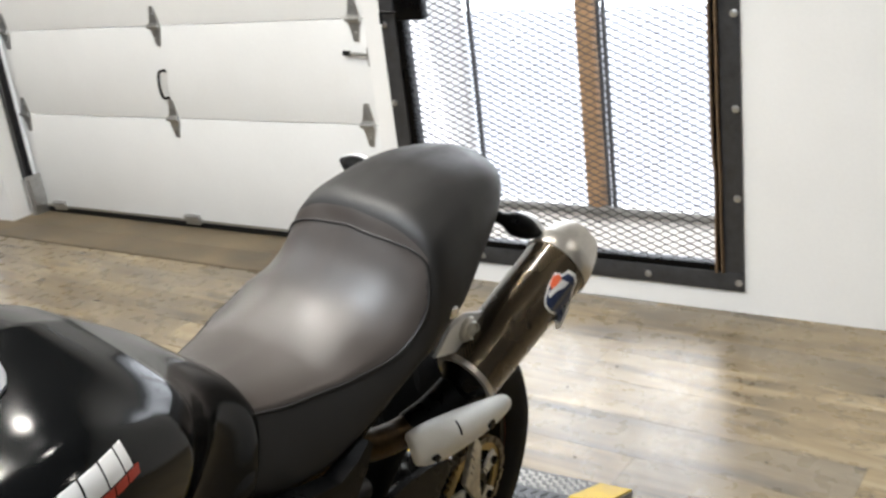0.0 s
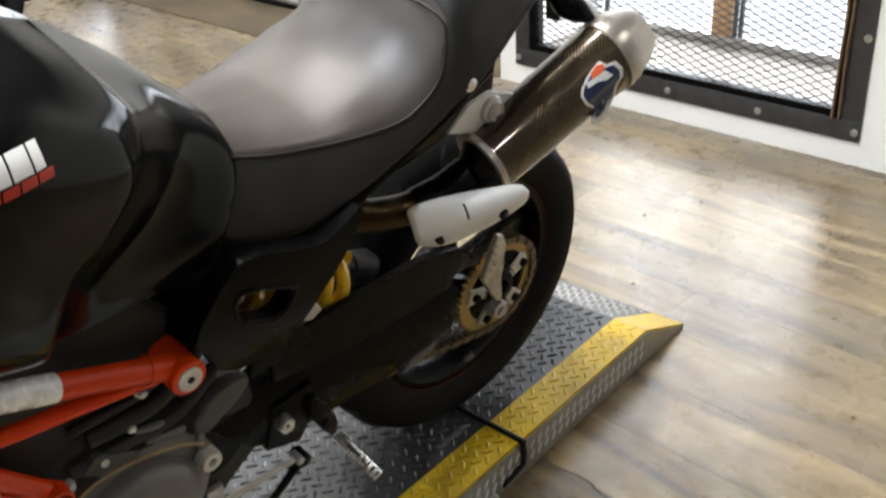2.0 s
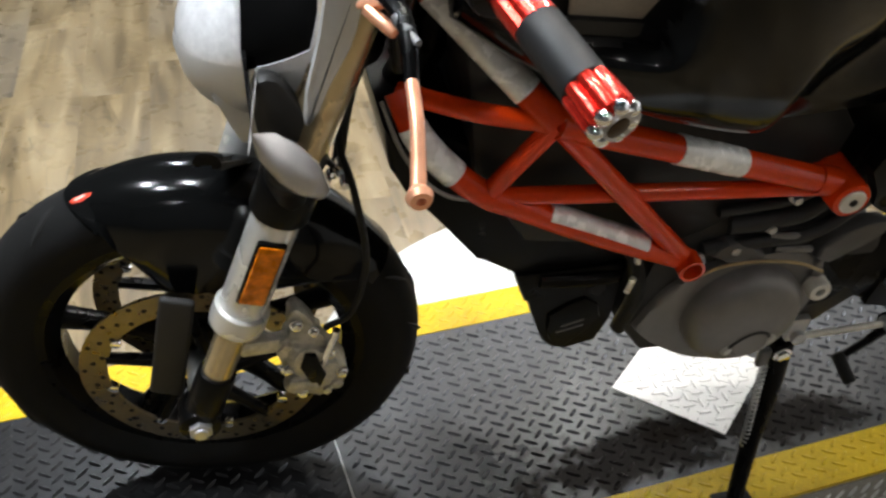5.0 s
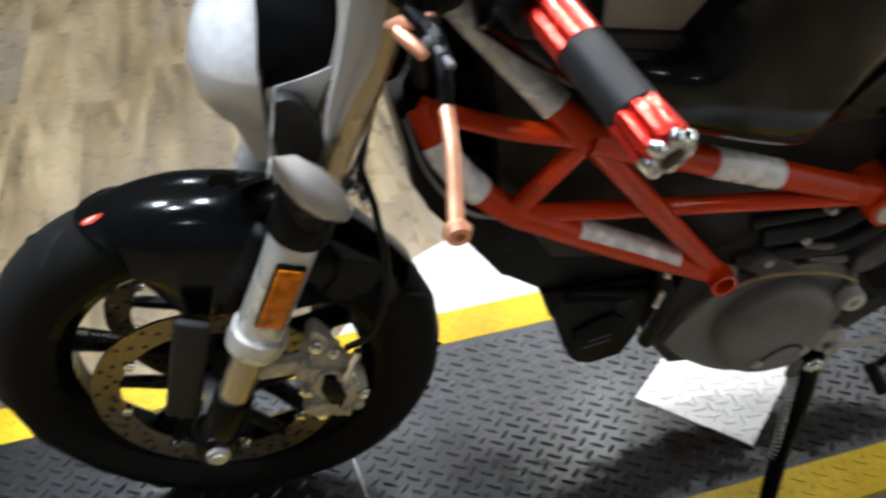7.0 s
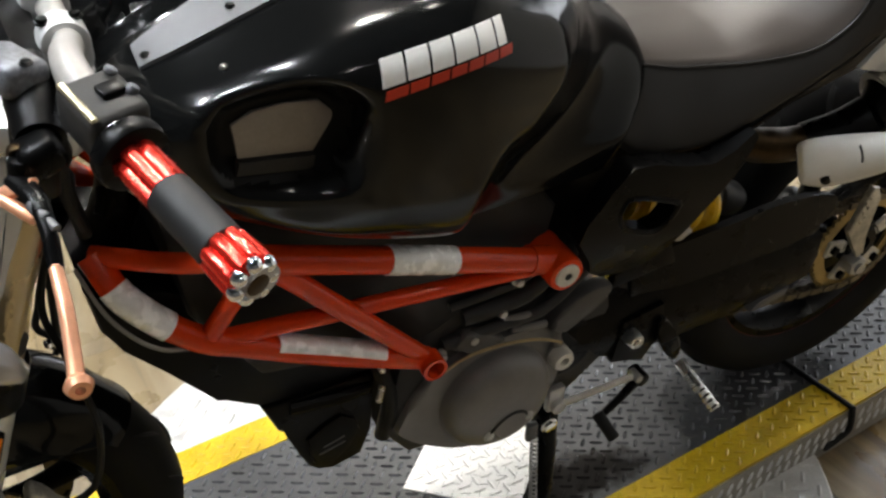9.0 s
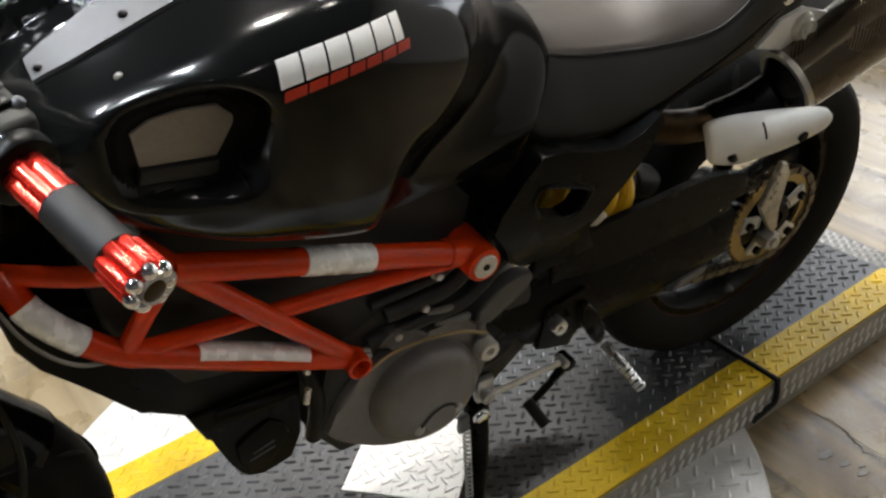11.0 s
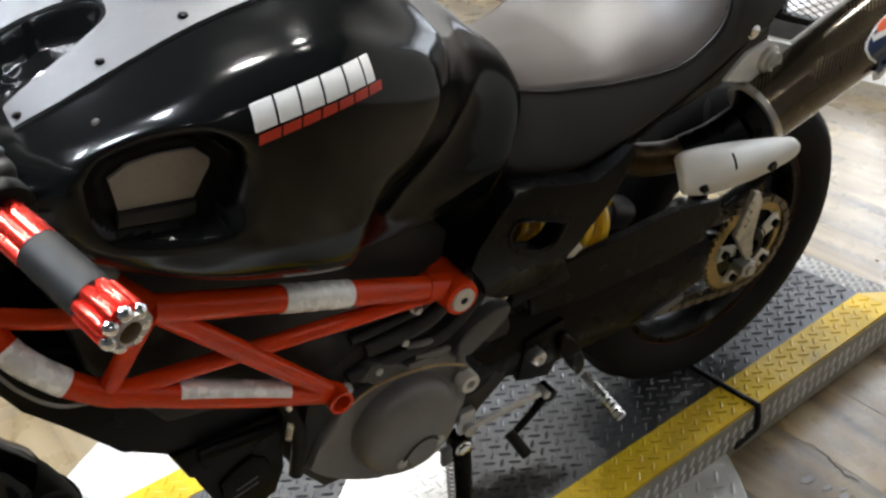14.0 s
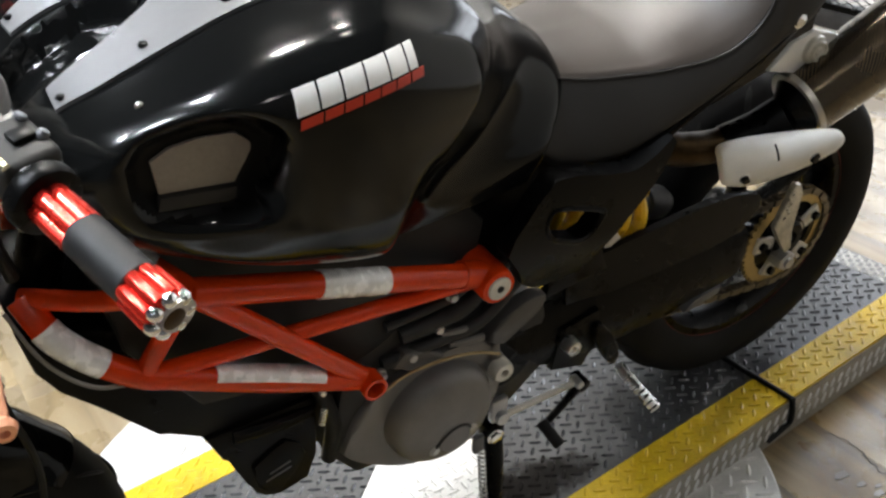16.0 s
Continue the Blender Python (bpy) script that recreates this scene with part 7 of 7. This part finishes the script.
for s in (-1, 1):
    gi, go = Vector((-0.459, s * 0.33, 1.017)), Vector((-0.424, s * 0.45, 0.994))
    gd = (go - gi).normalized()
    gu = (Vector((0, 0, 1)) - gd * gd.z).normalized()
    gs = gd.cross(gu)

    def grip_ring(t, r, seg=24, flute=0.0, nf=6):
        c = gi.lerp(go, t)
        return [c + (gu * math.cos(a) + gs * math.sin(a)) * (r - flute * (0.5 + 0.5 * math.cos(nf * a)) ** 4) for a in (2 * math.pi * j / seg for j in range(seg))]

    grip = part("grip", grid([grip_ring(t, r) for t, r in ((0.30, 0.0155), (0.31, 0.0168), (0.5, 0.0172), (0.76, 0.0172), (0.77, 0.0160))]), GRIP_RUBBER, bike, "handlebar grip with grey rubber and red metal ends")
    part("grip_sleeve", grid([grip_ring(t, 0.0172, 48, 0.003) for t in (0.0, 0.02, 0.31)]), RED_ANODISED, grip, "red anodised fluted sleeve")
    part("grip_end", grid([grip_ring(t, r, 48, 0.0035, 8) for t, r in ((0.765, 0.0175), (0.78, 0.0182), (0.96, 0.0190), (1.0, 0.0185), (1.03, 0.014), (1.035, 0.007))]), RED_ANODISED, grip, "red anodised fluted bar end")
    for k in range(7):
        a = 2 * math.pi * k / 7
        p = gi.lerp(go, 1.0) + (gu * math.cos(a) + gs * math.sin(a)) * 0.0135
        bs = bmesh.new()
        bmesh.ops.create_icosphere(bs, subdivisions=2, radius=0.0060)
        part("bar_end_stud", moved(bs, Matrix.Translation(p + gd * 0.002)), CHROME, grip)
    part("end_cap", cyl(go + gd * 0.003, go + gd * 0.008, 0.0085, seg=20, bevel=0.001), BRONZE_PIPE, grip)
    part("grip_collar", cyl(gi.lerp(go, -0.12), gi.lerp(go, 0.01), 0.027, seg=28, bevel=0.004), BLACK_METAL, grip)
    # switch housing
    sw = part("switch_housing", moved(box(-0.023, 0.023, -0.026, 0.026, -0.019, 0.019, 0.007, 3), Matrix.Translation((-0.466, s * 0.280, 1.025)) @ gd.to_track_quat("Y", "Z").to_matrix().to_4x4()), DULL_PLASTIC, bike, "black switch housing with small buttons")
    part("housing_edge", tube([Vector((-0.466, s * 0.280, 1.025)) + gu * 0.0185 + gs * (-s * 0.0185) + gd * d for d in (-0.022, 0.0, 0.022)], 0.0032, 8, 6), SLIDER, sw, "worn tan edge of the housing")
    part("rocker", moved(box(-0.009, 0.009, -0.007, 0.007, -0.003, 0.004, 0.002), Matrix.Translation(Vector((-0.466, s * 0.280, 1.025)) + gu * 0.0195 + gs * (s * 0.006)) @ gd.to_track_quat("Y", "Z").to_matrix().to_4x4()), BLACK_METAL, sw)
    part("switch_button", cyl((-0.455, s * 0.262, 1.046), (-0.452, s * 0.262, 1.050), 0.005, seg=16, bevel=0.002), MOTTLED, sw)
    part("switch_button", cyl((-0.448, s * 0.285, 1.040), (-0.443, s * 0.285, 1.046), 0.0045, seg=16, bevel=0.002), MOTTLED, sw)
    perch = part("lever_perch", join(moved(box(-0.016, 0.016, -0.016, 0.016, -0.014, 0.014, 0.009, 3), pose(-0.512, s * 0.262, 0.995, 0, -20, 0)), cyl((-0.53, s * 0.268, 0.965), (-0.525, s * 0.268, 1.0), 0.010, seg=18, bevel=0.002)), BLACK_METAL, bike, "black lever perch")
    lev = part("lever", tube([(-0.526, s * 0.345, 0.962), (-0.528, s * 0.375, 0.948), (-0.532, s * 0.40, 0.933), (-0.535, s * 0.416, 0.924)], [0.0048, 0.0052, 0.0054, 0.0056], 14, 30, 0.75), COPPER_ANODISED, bike, "copper-toned anodised lever with a drilled ball end")
    part("lever_arm", tube([(-0.532, s * 0.27, 0.985), (-0.524, s * 0.30, 0.984), (-0.523, s * 0.325, 0.975), (-0.526, s * 0.348, 0.960)], [0.009, 0.0075, 0.006, 0.0055], 12, 20, 0.7), BLACK_METAL, lev, "black folding lever arm")
    part("lever_root", tube([(-0.548, s * 0.265, 0.972), (-0.535, s * 0.275, 0.980), (-0.522, s * 0.285, 0.988)], [0.004, 0.008, 0.005], 12, 14, 0.7), COPPER_ANODISED, lev)
    part("lever_ball", lathe([(0.0035, -0.005), (0.0075, -0.005), (0.0098, 0), (0.0075, 0.005), (0.0035, 0.005)], 24, "y", (-0.535, s * 0.42, 0.921), closed=True), COPPER_ANODISED, lev)
    part("lever_adjuster", cyl((-0.545, s * 0.275, 0.975), (-0.528, s * 0.30, 0.968), 0.005, seg=16, bevel=0.002), COPPER_ANODISED, lev)
# left bar end of the yoke: grey cast reservoir body and ring bolt beside the perch
body = part("clutch_reservoir", moved(box(-0.019, 0.019, -0.027, 0.027, -0.014, 0.014, 0.009, 3), pose(-0.514, -0.200, 1.030, 0, 12, 24)), MOTTLED, bike, "mottled grey cast clutch reservoir")
part("reservoir_screw", bolt((-0.503, -0.220, 1.043), 0.004, 0.003, (0, 0, 1), False), BLACK_METAL, body)
part("master_cylinder", join(tube([(-0.498, -0.165, 1.006), (-0.502, -0.205, 1.010), (-0.508, -0.250, 0.998)], [0.019, 0.022, 0.018], 18, 16), tube([(-0.505, -0.215, 1.0), (-0.510, -0.225, 0.965), (-0.508, -0.215, 0.93)], [0.016, 0.014, 0.008], 14, 12)), BLACK_PLASTIC, bike, "black clutch master cylinder on the bar")
for a, b, r in ((0.0, 0.0, 0.0075), (0.016, 0.012, 0.006), (-0.014, 0.02, 0.0065), (0.008, -0.016, 0.005)):
    part("control_cable", tube([(-0.500 + a, -0.20 + b, 0.99), (-0.505 + a, -0.185 + b, 0.95), (-0.500 + a, -0.15 + b, 0.91), (-0.490, -0.115 + b, 0.86), (-0.480, -0.095, 0.79)], r, 10, 30), RUBBER, bike, "black control cable")
part("ring_bolt", lathe([(0.003, -0.004), (0.006, -0.004), (0.007, 0.0), (0.006, 0.004), (0.003, 0.004)], 24, "y", (-0.527, -0.262, 1.0), closed=True), BRONZE_PIPE, bike, "dull brass ring bolt")
part("cable_adjuster", join(cyl((-0.528, -0.30, 0.983), (-0.522, -0.318, 0.979), 0.005, seg=16, bevel=0.002), cyl((-0.522, -0.318, 0.979), (-0.518, -0.328, 0.977), 0.0035, seg=12)), GREY_TRIM, bike, "bright knurled adjuster")

# ---- things by the far window and on the floor ----
bin_ = thing("waste_bin", pose(2.13, 4.37, 0, 0, 0, 12), "grey plastic bin on the floor below the window", "bin")
part("bin_body", grid([[Vector((a * k, b * k, z)) for a, b in ((-0.085, -0.07), (0.085, -0.07), (0.085, 0.07), (-0.085, 0.07))] for z, k in ((0.0, 0.86), (0.01, 0.9), (0.19, 1.0), (0.2, 1.04), (0.205, 1.0))]), GREY_BIN, bin_)
part("bin_lid", moved(box(-0.08, 0.08, -0.066, 0.066, 0.2, 0.235, 0.018, 3), Matrix.Identity(4)), GREY_BIN, bin_, "rounded grey lid")
bag = bmesh.new()
bmesh.ops.create_icosphere(bag, subdivisions=3, radius=1)
for v in bag.verts:
    k = 1 + 0.18 * noise.noise(v.co * 2.3)
    v.co = Vector((v.co.x * 0.09 * k, v.co.y * 0.10 * k, max(0.0, (v.co.z * 0.75 + 0.62) * 0.115 * k)))
solid("cloth_bag", bag, NAVY_CLOTH, pose(2.24, 4.22, 0), "slumped dark blue cloth bag on the floor", "bag")
solid("speaker_case", box(-0.12, 0.12, -0.15, 0.15, 0, 0.24, 0.02, 3), BLACK_PLASTIC, pose(2.08, 5.15, 0, 0, 0, 20), "black case on the floor by the window", "case")
rows = []
for k in range(2):
    z = 0.03 + 2.2 * k
    rows.append([Vector((0.012 * math.sin(j * 0.9), 0.16 * j / 24 * (1.0 if k else 1.5), z)) for j in range(25)])
cur = grid([[p + (q - p) * s for p, q in zip(rows[0], rows[1])] for s in [i / 8 for i in range(9)]], closed=False, caps=False)
ex = bmesh.ops.extrude_face_region(cur, geom=cur.faces[:])
for g in ex["geom"]:
    if isinstance(g, bmesh.types.BMVert):
        g.co.x += 0.004
solid("curtain", cur, CURTAIN, pose(2.12, 4.62, 0, 0, 0, 8), "thin white curtain hanging beside the window", "curtain")
cb = thing("control_box", WALL @ pose(-0.06, 4.245, 0.66), "grey control box on the window frame", "control box")
part("box_body", box(0, 0.045, -0.06, 0.06, 0, 0.17, 0.008), DARK_STEEL, cb)
part("box_strip", box(-0.004, 0.03, -0.062, 0.062, 0.075, 0.105, 0.003), SHIELD, cb, "pale strip across the box")
for y0, y1 in ((4.40, 4.36), (4.20, 4.17)):
    solid("cord", tube([(2.235, y0 - 0.12, 0.68), (2.22, y0 - 0.1, 0.45), (2.225, y1 - 0.08, 0.2), (2.21, y1 - 0.06, 0.02)], 0.005, 8, 30), BLUE_CORD, pose(0, 0, 0), "hanging blue cord by the window", "cord")

spare = thing("parked_wheel", pose(1.16, 3.46, 0.292, 0, 0, -21), "black front wheel of another parked motorcycle", "motorcycle wheel")
part("tyre", front.data, TYRE, spare)
part("rim", lathe([(0.218, -0.04), (0.19, -0.02), (0.19, 0.02), (0.218, 0.04), (0.20, 0.036), (0.178, 0.018), (0.178, -0.018), (0.20, -0.036)], 64, "y", closed=True), BLACK_METAL, spare)
part("hub", cyl((0, -0.05, 0), (0, 0.05, 0), 0.035, seg=24, bevel=0.004), BLACK_METAL, spare)
for k in range(6):
    a = math.pi / 3 * k
    part("spoke", tube([(0.03 * math.cos(a), 0, 0.03 * math.sin(a)), (0.185 * math.cos(a), 0, 0.185 * math.sin(a))], 0.011, 10), BLACK_METAL, spare)
part("fork_stub", cyl((0, -0.07, -0.02), (-0.12, -0.07, 0.5), 0.024, seg=18), BLACK_METAL, spare)
part("axle_lever", tube([(0.24, -0.06, -0.06), (0.30, -0.065, -0.055), (0.315, -0.065, -0.04)], 0.005, 8), BLACK_METAL, spare)

ramp_board = thing("wheel_chock_board", pose(-1.80, 2.0, 0, 0, 0, -5), "low black board with a white metal edge on the floor", "board")
part("board", box(-0.5, 0.36, -0.6, 0.6, 0.0, 0.03, 0.003), BLACK_PLASTIC, ramp_board)
part("edge_strip", box(0.361, 0.375, -0.6, 0.6, 0.0, 0.033, 0.002), GALV, ramp_board, "bright metal edge")
